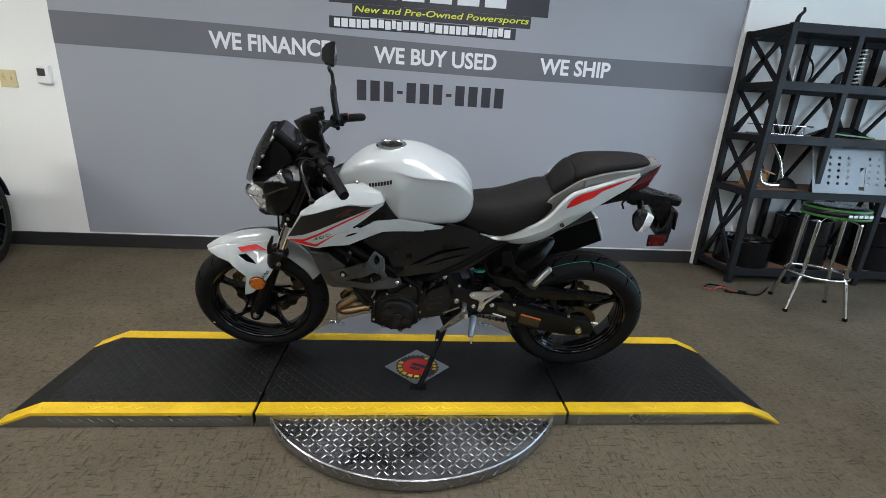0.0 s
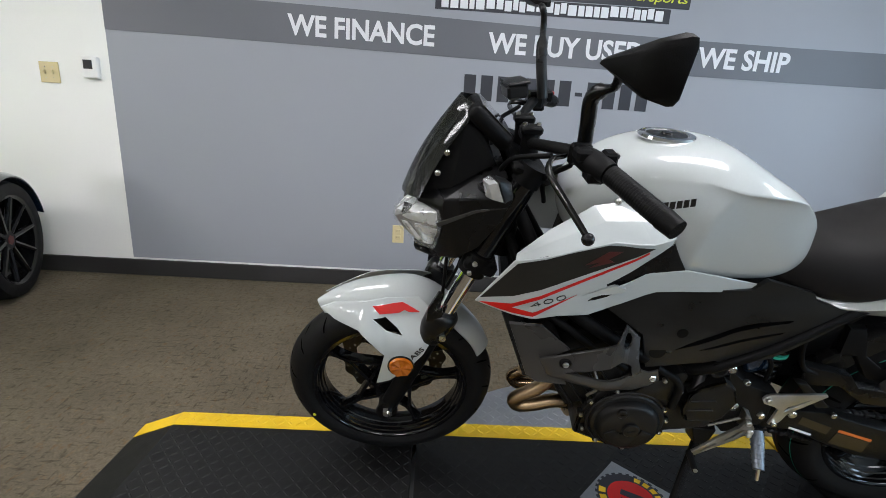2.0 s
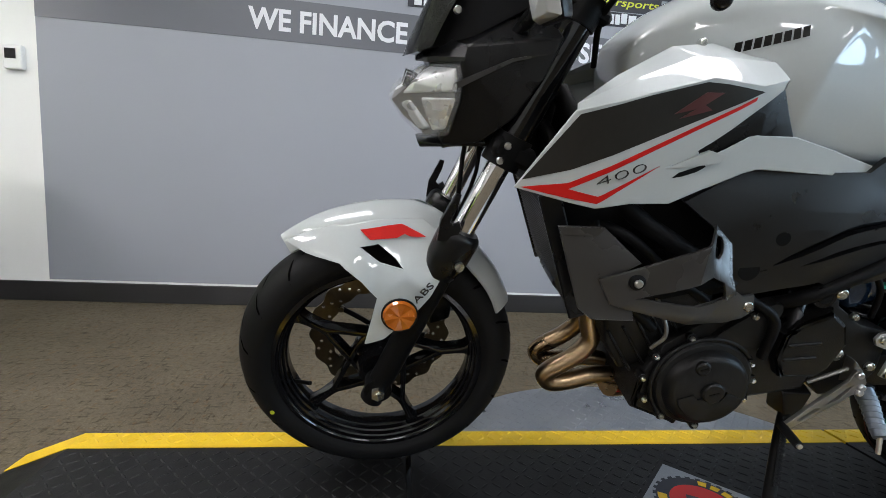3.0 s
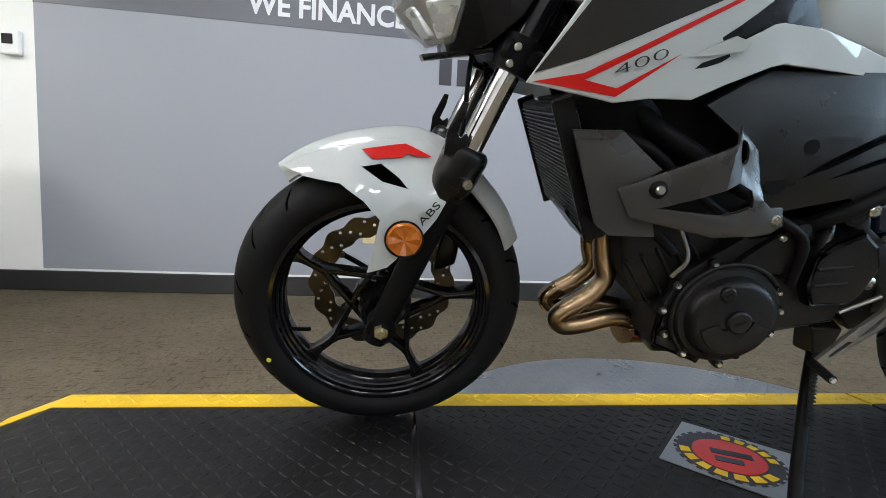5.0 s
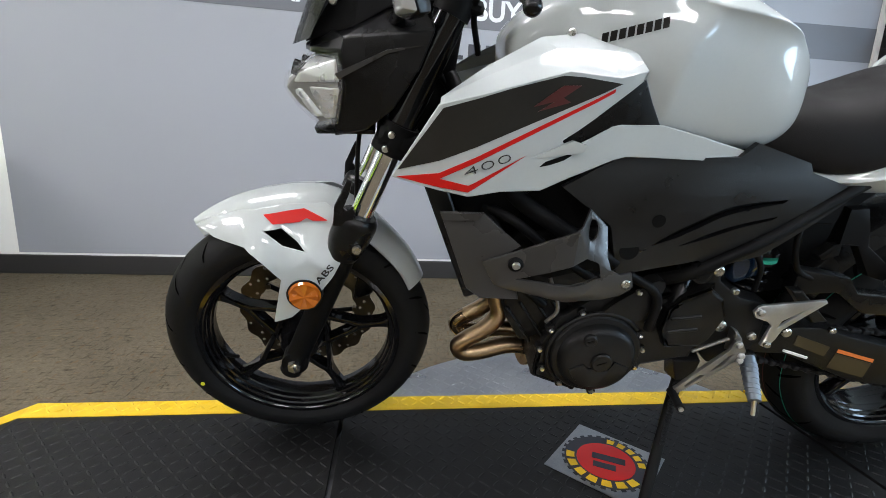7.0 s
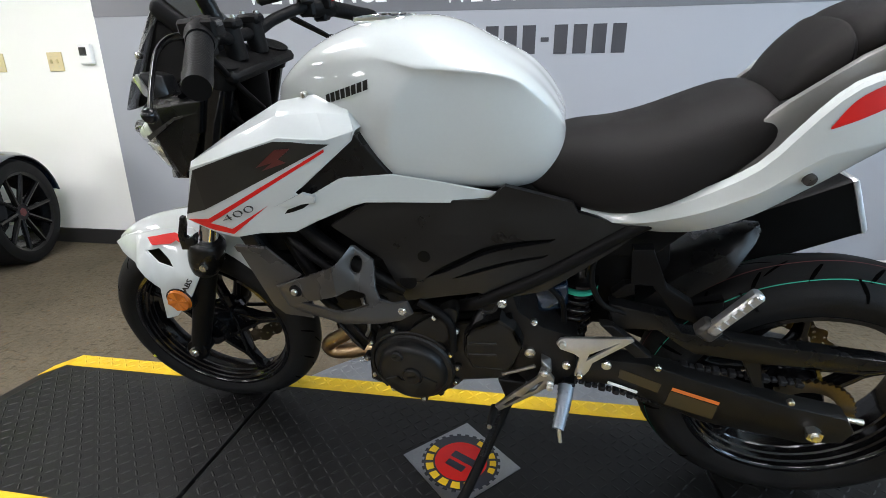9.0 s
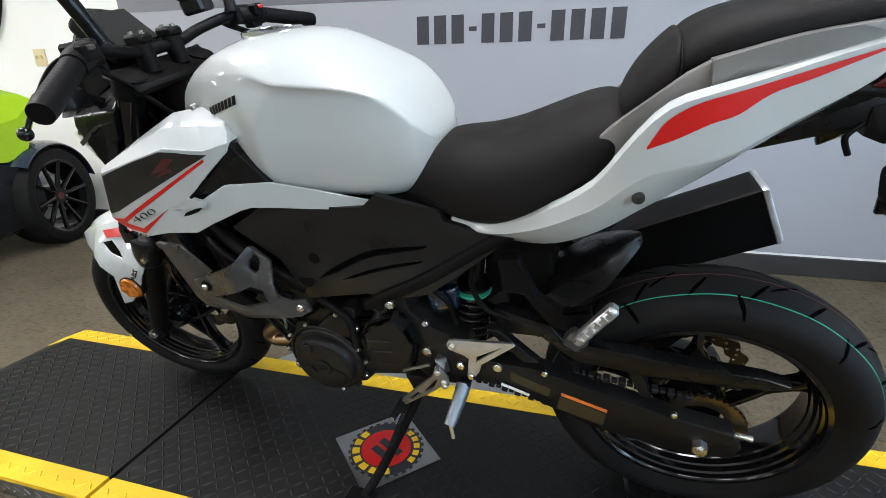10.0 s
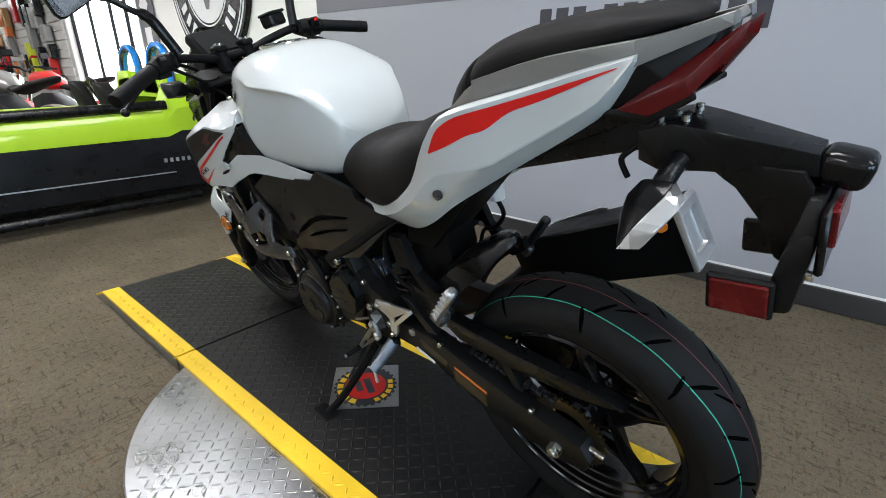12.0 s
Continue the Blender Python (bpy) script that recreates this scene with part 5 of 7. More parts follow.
for s in (-1, 1):
    part("frame_tube", tube(bmesh.new(), [(-0.40, s * 0.04, 0.86), (-0.30, s * 0.12, 0.70), (-0.18, s * 0.15, 0.62), (-0.08, s * 0.14, 0.56)], 0.016, 12, 5), MATTE_BLACK, bike, smooth=60)
    part("frame_tube", tube(bmesh.new(), [(-0.42, s * 0.04, 0.80), (-0.33, s * 0.12, 0.66), (-0.25, s * 0.14, 0.50)], 0.014, 12, 5), MATTE_BLACK, bike, smooth=60)
    part("subframe_tube", tube(bmesh.new(), [(0.030, s * 0.110, 0.510), (0.060, s * 0.138, 0.538), (0.10, s * 0.145, 0.566), (0.20, s * 0.138, 0.624), (0.32, s * 0.118, 0.704), (0.44, s * 0.10, 0.77), (0.62, s * 0.08, 0.88)], 0.0135, 12, 5), MATTE_BLACK, bike, smooth=60)
    lug = part("frame_lug", rod(rod(bmesh.new(), (0.088, s * 0.10, 0.548), (0.088, s * 0.152, 0.548), 0.023, 0.021, 24), (0.086, s * 0.10, 0.53), (0.060, s * 0.14, 0.47), 0.016, segs=14), DARK_PLASTIC, bike, smooth=40)
    part("lug_bore", rod(bmesh.new(), (0.088, s * 0.150, 0.548), (0.088, s * 0.1535, 0.548), 0.013, segs=20), MATTE_BLACK, lug)


def cushion(name, stations, mat, label, levels=2):
    """Stations: x, top z, bottom z, half width."""
    bm = bmesh.new()
    rings = []
    for x, zt, zb, w in stations:
        h = zt - zb
        half = [(0.0, zt), (w * 0.55, zt - 0.02 * h), (w * 0.9, zt - 0.22 * h), (w, zt - 0.6 * h), (w * 0.96, zb), (w * 0.5, zb - 0.004)]
        rings.append([(x, -y, z) for y, z in half] + [(x, y, z) for y, z in reversed(half[1:])])
    loft(bm, rings)
    return subsurf(part(name, bm, mat, bike, label, 180), levels)


cushion("rider_seat", ((0.128, 0.790, 0.772, 0.060), (0.140, 0.812, 0.766, 0.085), (0.180, 0.844, 0.752, 0.105), (0.230, 0.860, 0.738, 0.120), (0.285, 0.861, 0.728, 0.132), (0.345, 0.876, 0.734, 0.142), (0.415, 0.905, 0.766, 0.142), (0.470, 0.925, 0.814, 0.130), (0.504, 0.922, 0.846, 0.115), (0.514, 0.902, 0.864, 0.100)), SEAT_VINYL, "matte black vinyl rider seat")
cushion("pillion_seat", ((0.562, 0.998, 0.956, 0.084), (0.570, 1.014, 0.960, 0.096), (0.595, 1.028, 0.975, 0.101), (0.625, 1.037, 0.984, 0.102), (0.660, 1.043, 0.993, 0.094), (0.730, 1.049, 1.008, 0.080), (0.800, 1.051, 1.022, 0.066), (0.842, 1.046, 1.032, 0.052), (0.852, 1.040, 1.034, 0.038)), SEAT_VINYL, "matte black vinyl pillion seat")
cushion("seat_front_block", ((0.496, 0.915, 0.890, 0.055), (0.506, 0.945, 0.898, 0.080), (0.526, 0.978, 0.912, 0.094), (0.552, 1.004, 0.932, 0.101), (0.564, 1.013, 0.944, 0.102), (0.568, 1.011, 0.950, 0.098)), SEAT_VINYL, "stitched front block of the pillion seat")
part("seat_seam", tube(bmesh.new(), [(0.568, y, z) for y, z in ((-0.099, 0.930), (-0.097, 0.962), (-0.084, 0.988), (-0.052, 1.003), (0.0, 1.007), (0.052, 1.003), (0.084, 0.988), (0.097, 0.962), (0.099, 0.930))], 0.0025, 8, 4), MATTE_BLACK, bike, smooth=60)
ty = lerp_at(smooth_line([(0.240, 0.106), (0.36, 0.140), (0.50, 0.168), (0.60, 0.156), (0.70, 0.120), (0.804, 0.090)]))


for s in (-1, 1):
    # outer tail panel as strips between its upper, fold and lower lines
    bm = bmesh.new()
    xs = [0.244 + 0.560 * k / 34 for k in range(35)]
    lu = smooth_line([(0.244, 0.740), (0.285, 0.733), (0.334, 0.744), (0.388, 0.771), (0.445, 0.810), (0.482, 0.844), (0.521, 0.905), (0.554, 0.942), (0.594, 0.957), (0.669, 0.974), (0.747, 0.994), (0.804, 1.006)])
    ll = smooth_line([(0.244, 0.712), (0.288, 0.702), (0.347, 0.702), (0.421, 0.714), (0.487, 0.749), (0.539, 0.789), (0.597, 0.828), (0.657, 0.867), (0.726, 0.910), (0.772, 0.945), (0.804, 1.000)])
    up = [float(np.interp(x, [q[0] for q in lu], [q[1] for q in lu])) for x in xs]
    lo = [float(np.interp(x, [q[0] for q in ll], [q[1] for q in ll])) for x in xs]
    fold = lerp_at([(0.30, 0.66), (0.457, 0.64), (0.55, 0.44), (0.636, 0.24), (0.752, 0.30)])
    rows = []
    for x, zu, zl in zip(xs, up, lo):
        y, h, f = ty(x), zu - zl, fold(x)
        g = 1 - f
        rows.append([(x, y - 0.022, zu + 0.003), (x, y - 0.012, zu + 0.002), (x, y - 0.006, zu - 0.02 * h), (x, y - 0.003, zl + (f + 0.6 * g) * h), (x, y - 0.001, zl + (f + 0.28 * g) * h), (x, y + 0.002, zl + (f + 0.015) * h), (x, y + 0.001, zl + (f - 0.015) * h), (x, y - 0.012, zl + 0.55 * f * h), (x, y - 0.022, zl + 0.22 * f * h), (x, y - 0.032, zl), (x, y - 0.038, zl + 0.004), (x, y - 0.014, zl + 0.35 * h), (x, y - 0.014, zl + 0.6 * h), (x, y - 0.024, zu - 0.003)])
    loft(bm, [[(x, s * y, z) for x, y, z in r] for r in rows])
    tp = part("tail_panel", bm, PEARL, bike, "white pointed tail panel with red graphic", 22)
    bpy.context.view_layer.update()
    dg = bpy.context.evaluated_depsgraph_get()
    part("red_graphic", laid_strip((tp,), s, smooth_line([(0.536, 0.894), (0.551, 0.922), (0.567, 0.936), (0.593, 0.948), (0.644, 0.960), (0.706, 0.975), (0.789, 0.997)]), smooth_line([(0.537, 0.892), (0.570, 0.905), (0.604, 0.921), (0.633, 0.930), (0.665, 0.951), (0.708, 0.965), (0.789, 0.996)])), RED, tp, "red tail graphic", 60)
    part("tail_plug", lathe(bmesh.new(), [(0.001, 0.003), (0.006, 0.003), (0.0085, 0.0018), (0.0085, -0.004), (0.001, -0.004)], (0.536, 0.0, 0.822), 28), GUN_GREY, tp, "small round dark plug", 50).data.transform(Matrix.Translation((0, s * (ty(0.536) - 0.006), 0)) @ Matrix.Diagonal((1, s, 1, 1)))
    side_plates("tail_inner", smooth_line([(0.598, 0.988), (0.692, 1.010), (0.815, 1.024), (0.884, 1.039)]) + [(0.886, 1.027), (0.806, 0.996), (0.603, 0.950)], lerp_at([(0.46, 0.128), (0.6, 0.122), (0.78, 0.085), (0.885, 0.040)]), 0.02, SILVER_PLASTIC, "silver inner tail trim", sides=(s,), cuts=(0.6, 0.7, 0.8), bevel=0.002)
    side_plates("tail_inner_front", [(0.478, 0.892), (0.503, 0.913), (0.575, 0.972), (0.599, 0.986), (0.606, 0.950), (0.575, 0.922), (0.536, 0.882), (0.505, 0.834), (0.480, 0.812), (0.455, 0.800), (0.450, 0.850)], lerp_at([(0.45, 0.118), (0.50, 0.112), (0.61, 0.112)]), 0.012, SILVER_PLASTIC, "silver panel below the pillion seat", sides=(s,), cuts=(0.5, 0.55), bevel=0.003)
    part("tail_light", hull(bmesh.new(), [(0.780, s * 0.073, 0.945), (0.818, s * 0.068, 0.938), (0.858, s * 0.060, 0.960), (0.894, s * 0.030, 1.008), (0.898, s * 0.028, 1.031), (0.882, s * 0.036, 1.004), (0.851, s * 0.060, 0.978), (0.80, s * 0.070, 0.952), (0.80, s * 0.03, 0.944), (0.878, s * 0.006, 1.010)], mirror=False, bevel=0.002), RED_LENS, bike, "dark red tail light", 25)
    part("lens_tray", hull(bmesh.new(), [(0.751, s * 0.073, 0.940), (0.770, s * 0.071, 0.934), (0.817, s * 0.064, 0.926), (0.864, s * 0.054, 0.956), (0.862, s * 0.054, 0.963), (0.816, s * 0.066, 0.937), (0.77, s * 0.03, 0.94), (0.85, s * 0.02, 0.952)], mirror=False, bevel=0.0015), DARK_PLASTIC, bike, smooth=25)
part("tail_core", hull(bmesh.new(), [(0.46, 0.10, 0.85), (0.50, 0.10, 0.905), (0.60, 0.09, 0.968), (0.80, 0.066, 0.998), (0.874, 0.028, 1.026), (0.846, 0.050, 0.962), (0.80, 0.060, 0.930), (0.60, 0.09, 0.855), (0.48, 0.09, 0.785)], bevel=0.003), DARK_PLASTIC, bike, smooth=25)
part("tail_cap", hull(bmesh.new(), [(0.835, 0.052, 1.012), (0.845, 0.050, 1.022), (0.880, 0.030, 1.038), (0.886, 0.030, 1.030), (0.872, 0.028, 1.020)], bevel=0.002), SILVER_PLASTIC, bike, smooth=25)
part("tail_underside", hull(bmesh.new(), [(0.60, 0.062, 0.835), (0.72, 0.056, 0.882), (0.812, 0.046, 0.890), (0.820, 0.046, 0.926), (0.70, 0.06, 0.934), (0.60, 0.062, 0.88)], bevel=0.003), DARK_PLASTIC, bike, smooth=25)
part("helmet_hook", tube(bmesh.new(), [(0.798, -0.046, 0.893), (0.784, -0.052, 0.880), (0.783, -0.053, 0.870), (0.792, -0.053, 0.852)], 0.004, 8, 4), MATTE_BLACK, bike)
mud = part("rear_fender", hull(bmesh.new(), [(0.800, 0.050, 0.914), (0.836, 0.046, 0.924), (0.871, 0.040, 0.919), (0.900, 0.034, 0.907), (0.980, 0.025, 0.896), (0.984, 0.025, 0.872), (0.905, 0.036, 0.878), (0.826, 0.048, 0.866), (0.802, 0.048, 0.876)], bevel=0.004), DARK_PLASTIC, bike, "black rear fender and plate bracket", 25)
for x, y in ((0.818, 0.030), (0.846, 0.024)):
    for s in (-1, 1):
        part("bolt", rod(bmesh.new(), (x, s * y, 0.915), (x, s * y, 0.930), 0.0055, segs=12), ZINC, mud, smooth=40)
part("plate_lamp", box(bmesh.new(), (1.002, 0, 0.878), (0.048, 0.050, 0.038), rot=(0, 10, 0), bevel=0.012, segs=3), GLOSS_BLACK, mud, smooth=60)
part("plate_bracket", plate(bmesh.new(), [(0.872, 0.880), (0.972, 0.880), (0.984, 0.862), (0.986, 0.796), (0.978, 0.764), (0.964, 0.770), (0.950, 0.800), (0.918, 0.846)], lerp_at([(0.86, 0.040), (0.94, 0.032), (1.0, 0.040)]), 0.008, cuts=(0.90, 0.94), bevel=0.002), DARK_PLASTIC, mud, smooth=25)
part("plate_bracket", plate(bmesh.new(), [(0.872, 0.880), (0.972, 0.880), (0.984, 0.862), (0.986, 0.796), (0.978, 0.764), (0.964, 0.770), (0.950, 0.800), (0.918, 0.846)], lerp_at([(0.86, 0.040), (0.94, 0.032), (1.0, 0.040)]), 0.008, cuts=(0.90, 0.94), bevel=0.002, side=1), DARK_PLASTIC, mud, smooth=25)
part("bracket_web", hull(bmesh.new(), [(0.890, 0.030, 0.874), (0.970, 0.030, 0.868), (0.980, 0.034, 0.796), (0.973, 0.034, 0.778), (0.956, 0.028, 0.808)]), MATTE_BLACK, mud)
part("plate_holder", hull(bmesh.new(), [(0.982, 0.045, 0.856), (0.996, 0.045, 0.856), (1.000, 0.060, 0.800), (0.996, 0.072, 0.722), (0.976, 0.072, 0.716), (0.970, 0.070, 0.760), (0.982, 0.050, 0.790)], bevel=0.004), DARK_PLASTIC, mud, smooth=25)
part("plate_holder_rim", box(bmesh.new(), (1.005, 0, 0.812), (0.008, 0.130, 0.075), rot=(0, -6, 0), bevel=0.003), DARK_PLASTIC, mud, smooth=40)
for y in (-0.045, 0.045):
    part("bolt", rod(bmesh.new(), (0.996, y, 0.764), (1.006, y, 0.763), 0.006, segs=12), ZINC, mud)
part("rear_reflector", box(bmesh.new(), (1.006, 0, 0.826), (0.014, 0.100, 0.044), rot=(0, -6, 0), bevel=0.002), RED_LENS, mud, "red reflector")
for s in (-1, 1):
    rr = part("reflector_mount", box(bmesh.new(), (0.945, s * 0.078, 0.735), (0.070, 0.010, 0.052), rot=(0, -6, 0), bevel=0.003), DARK_PLASTIC, mud)
    part("side_reflector", box(bmesh.new(), (0.945, s * 0.0845, 0.735), (0.061, 0.006, 0.043), rot=(0, -6, 0), bevel=0.002), RED_LENS, mud, "red rectangular side reflector")
    part("signal_stalk", tube(bmesh.new(), [(0.850, s * 0.045, 0.881), (0.848, s * 0.072, 0.871), (0.845, s * 0.098, 0.851)], 0.013, 14, 4), DARK_PLASTIC, bike, smooth=60)
    rim_pts = [(0.868, 0.092, 0.874), (0.866, 0.116, 0.864), (0.844, 0.148, 0.834), (0.828, 0.154, 0.804), (0.824, 0.126, 0.802), (0.850, 0.094, 0.836)]
    sig = part("turn_signal", hull(bmesh.new(), [(x - 0.004, s * y, z) for x, y, z in rim_pts] + [(0.826, s * 0.090, 0.872), (0.810, s * 0.098, 0.850), (0.810, s * 0.114, 0.826), (0.818, s * 0.124, 0.808)], mirror=False, bevel=0.003), DARK_PLASTIC, bike, smooth=25)
    part("lens", hull(bmesh.new(), [(x - 0.003, s * y, z) for x, y, z in rim_pts] + [(0.850 + (x - 0.850) * 0.72 + 0.020, s * (0.124 + (y - 0.124) * 0.72 + 0.010), 0.836 + (z - 0.836) * 0.72) for x, y, z in rim_pts], mirror=False, bevel=0.0015), CLEAR_LENS, sig, "clear turn signal lens", 25)
    part("bulb", rod(bmesh.new(), (0.862, s * 0.126, 0.836), (0.8695, s * 0.134, 0.834), 0.008, 0.006, 12), AMBER, sig)

# engine
ENG = [(-0.160, 0.430), (-0.070, 0.500), (0.005, 0.516), (0.024, 0.486), (0.132, 0.519), (0.156, 0.428), (0.130, 0.342), (0.032, 0.318), (0.003, 0.285), (-0.110, 0.249), (-0.195, 0.282), (-0.190, 0.360)]
eng = part("engine_case", plate(bmesh.new(), ENG, 0.135, 0.27, bevel=0.008), ENGINE_BLACK, bike, "black twin cylinder engine", 40)
part("cylinder_block", hull(bmesh.new(), [(-0.275, 0.115, 0.510), (-0.265, 0.115, 0.420), (-0.225, 0.115, 0.355), (-0.110, 0.115, 0.420), (-0.120, 0.115, 0.500), (-0.07, 0.10, 0.50), (-0.10, 0.12, 0.62), (-0.26, 0.12, 0.60), (-0.29, 0.10, 0.55)], bevel=0.006), ENGINE_BLACK, bike, smooth=30)
for k in range(5):
    t = k / 4
    part("cooling_rib", box(bmesh.new(), (-0.235 + 0.10 * t, 0, 0.40 + 0.05 * t), (0.006, 0.245, 0.10), rot=(0, -35, 0), bevel=0.002), ENGINE_BLACK, bike)
SX, SZ = -0.078, 0.354
cov = part("stator_cover", lathe(bmesh.new(), [(0.001, -0.174), (0.062, -0.174), (0.070, -0.171), (0.076, -0.164), (0.079, -0.154), (0.088, -0.152), (0.092, -0.147), (0.093, -0.120), (0.001, -0.120)], (SX, 0, SZ), 56), ENGINE_BLACK, bike, "round black stator cover", 35)
ledge = [(SX + 0.060 * math.cos(a), SZ + 0.060 * math.sin(a)) for a in np.linspace(radians(196), radians(352), 18)] + [(SX + 0.030, SZ + 0.004), (SX + 0.022, SZ - 0.014), (SX - 0.020, SZ - 0.014), (SX - 0.030, SZ - 0.004)]
part("cover_ledge", plate(bmesh.new(), ledge, 0.1775, 0.006, bevel=0.0015), ENGINE_BLACK, cov, smooth=35)
for dx, dz, r, y in ((0.004, 0.002, 0.021, 0.181), (-0.026, 0.052, 0.0135, 0.178)):
    part("cover_plug", lathe(bmesh.new(), [(0.001, -y), (r - 0.003, -y), (r, -y + 0.0025), (r, -0.165), (0.001, -0.165)], (SX + dx, 0, SZ + dz), 28), ENGINE_BLACK, cov, smooth=35)
    part("plug_slot", box(bmesh.new(), (SX + dx, -y - 0.0003, SZ + dz), (r * 0.95, 0.002, 0.0035), rot=(0, -22, 0)), MATTE_BLACK, cov)
part("casting_rib", tube(bmesh.new(), [(SX + 0.097 * math.cos(a), -0.146, SZ + 0.097 * math.sin(a)) for a in np.linspace(radians(40), radians(225), 12)], 0.0045, 8, 2), ENGINE_BLACK, cov, smooth=60)
part("upper_case_lobe", plate(bmesh.new(), smooth_line([(-0.090, 0.440), (-0.068, 0.470), (-0.020, 0.508), (0.010, 0.528), (0.026, 0.522), (0.024, 0.500), (0.010, 0.462), (-0.004, 0.436)], 3), 0.148, 0.03, bevel=0.004), ENGINE_BLACK, bike, smooth=35)
for dx, dz in ((0.085, 0.046), (0.098, 0.010), (0.092, -0.034), (-0.058, -0.082), (-0.100, -0.044), (-0.112, 0.004), (-0.096, 0.052), (-0.040, 0.094), (0.014, -0.102)):
    part("case_boss", rod(bmesh.new(), (SX + dx, -0.125, SZ + dz), (SX + dx, -0.142, SZ + dz), 0.009, segs=16), ENGINE_BLACK, eng, smooth=40)
    bolt((SX + dx, -0.142, SZ + dz), 0.005, parent=eng)
for a in (-80, -104, -60):
    part("casting_lug", rod(bmesh.new(), (SX + 0.094 * math.cos(radians(a)), -0.128, SZ + 0.094 * math.sin(radians(a))), (SX + 0.108 * math.cos(radians(a)), -0.128, SZ + 0.108 * math.sin(radians(a))), 0.009, 0.007, 14), ENGINE_BLACK, eng, smooth=40)
part("sprocket_cover", plate(bmesh.new(), [(0.040, 0.470), (0.062, 0.494), (0.112, 0.520), (0.142, 0.497), (0.158, 0.458), (0.140, 0.404), (0.120, 0.386), (0.056, 0.382), (0.038, 0.420)], 0.158, 0.05, bevel=0.007), ENGINE_BLACK, bike, smooth=35)
for z in (0.425, 0.455):
    part("cover_rib", box(bmesh.new(), (0.078, -0.158, z), (0.06, 0.006, 0.007), rot=(0, -8, 0), bevel=0.002), ENGINE_BLACK, bike)
for x, y, z, r in ((0.023, 0.148, 0.472, 0.006), (0.013, 0.148, 0.432, 0.006), (-0.021, 0.148, 0.502, 0.006), (0.172, 0.130, 0.421, 0.012), (0.115, 0.150, 0.555, 0.010), (0.177, 0.130, 0.501, 0.007), (0.323, 0.122, 0.404, 0.010), (0.246, 0.130, 0.398, 0.009), (0.658, 0.122, 0.365, 0.006), (0.418, 0.122, 0.412, 0.007), (-0.155, 0.139, 0.30, 0.006), (-0.138, 0.139, 0.417, 0.006)):
    bolt((x, -y, z), r)
part("oil_pan", hull(bmesh.new(), [(-0.19, 0.10, 0.285), (-0.11, 0.10, 0.252), (0.0, 0.10, 0.285), (0.12, 0.08, 0.33), (-0.15, 0.06, 0.225), (-0.02, 0.06, 0.230)], bevel=0.006), ENGINE_BLACK, bike, smooth=30)
part("oil_cooler_hose", tube(bmesh.new(), [(-0.19, -0.12, 0.52), (-0.17, -0.145, 0.46), (-0.185, -0.135, 0.42)], 0.004, 10, 5), PEG_GREY, bike, smooth=60)
for pts in (((-0.36, -0.10, 0.66), (-0.28, -0.15, 0.64), (-0.20, -0.15, 0.58), (-0.12, -0.15, 0.53)), ((-0.33, -0.12, 0.58), (-0.26, -0.15, 0.52), (-0.20, -0.15, 0.47)), ((-0.05, -0.15, 0.54), (0.01, -0.155, 0.50), (0.015, -0.15, 0.42))):
    part("hose", tube(bmesh.new(), pts, 0.009, 10, 5), MATTE_BLACK, bike, smooth=60)
for s in (-1, 1):
    y = s * 0.040
    part("exhaust_header", tube(bmesh.new(), [(-0.285, y, 0.500), (-0.272, y, 0.420), (-0.262, y, 0.375), (-0.290, y * 1.1, 0.336), (-0.335, y * 1.15, 0.303), (-0.346, y * 1.15, 0.285), (-0.330, y * 1.1, 0.269), (-0.288, y, 0.273), (-0.225, y * 0.8, 0.286), (-0.150, y * 0.6, 0.270)], 0.0195, 18, 6), BRONZE, bike, "heat tinted exhaust header pipe", 60)
part("exhaust_collector", rod(bmesh.new(), (-0.19, 0.0, 0.255), (0.10, 0.07, 0.235), 0.042, segs=24), BRONZE, bike, smooth=40)
part("exhaust_pipe", tube(bmesh.new(), [(0.10, 0.07, 0.235), (0.24, 0.13, 0.27), (0.37, 0.19, 0.36), (0.47, 0.205, 0.47)], 0.024, 18, 6), STEEL_DARK, bike, smooth=60)
ax, c0 = Vector((0.900, 0.05, 0.420)).normalized(), Vector((0.430, 0.200, 0.464))
bm = bmesh.new()
uz = Vector((-ax.z, 0, ax.x)).normalized()
uy = ax.cross(uz)
rings = []
for t, k in ((0.0, 0.5), (0.05, 0.85), (0.10, 1.0), (0.412, 1.0)):
    rings.append([c0 + ax * t + uz * (0.076 * k * max(-0.86, min(0.86, math.cos(a) * 1.3))) + uy * (0.056 * k * max(-0.9, min(0.9, math.sin(a) * 1.3))) for a in (2 * math.pi * q / 28 for q in range(28))])
muf = part("muffler", loft(bm, rings), MATTE_BLACK, bike, "black muffler can", 40)
rings = [[c0 + ax * t + uz * (0.076 * k * max(-0.86, min(0.86, math.cos(a) * 1.3))) + uy * (0.056 * k * max(-0.9, min(0.9, math.sin(a) * 1.3))) for a in (2 * math.pi * q / 28 for q in range(28))] for t, k in ((0.413, 1.012), (0.420, 1.012), (0.425, 0.94), (0.421, 0.62), (0.402, 0.55))]
part("muffler_cap", loft(bmesh.new(), rings), ALU, muf, "brushed metal end cap", 40)
bm = plate(bmesh.new(), [(0.45, 0.53), (0.50, 0.57), (0.60, 0.625), (0.62, 0.63), (0.61, 0.61), (0.52, 0.55)], 0.262, 0.006, side=1)
part("heat_shield", bm, ALU, muf)

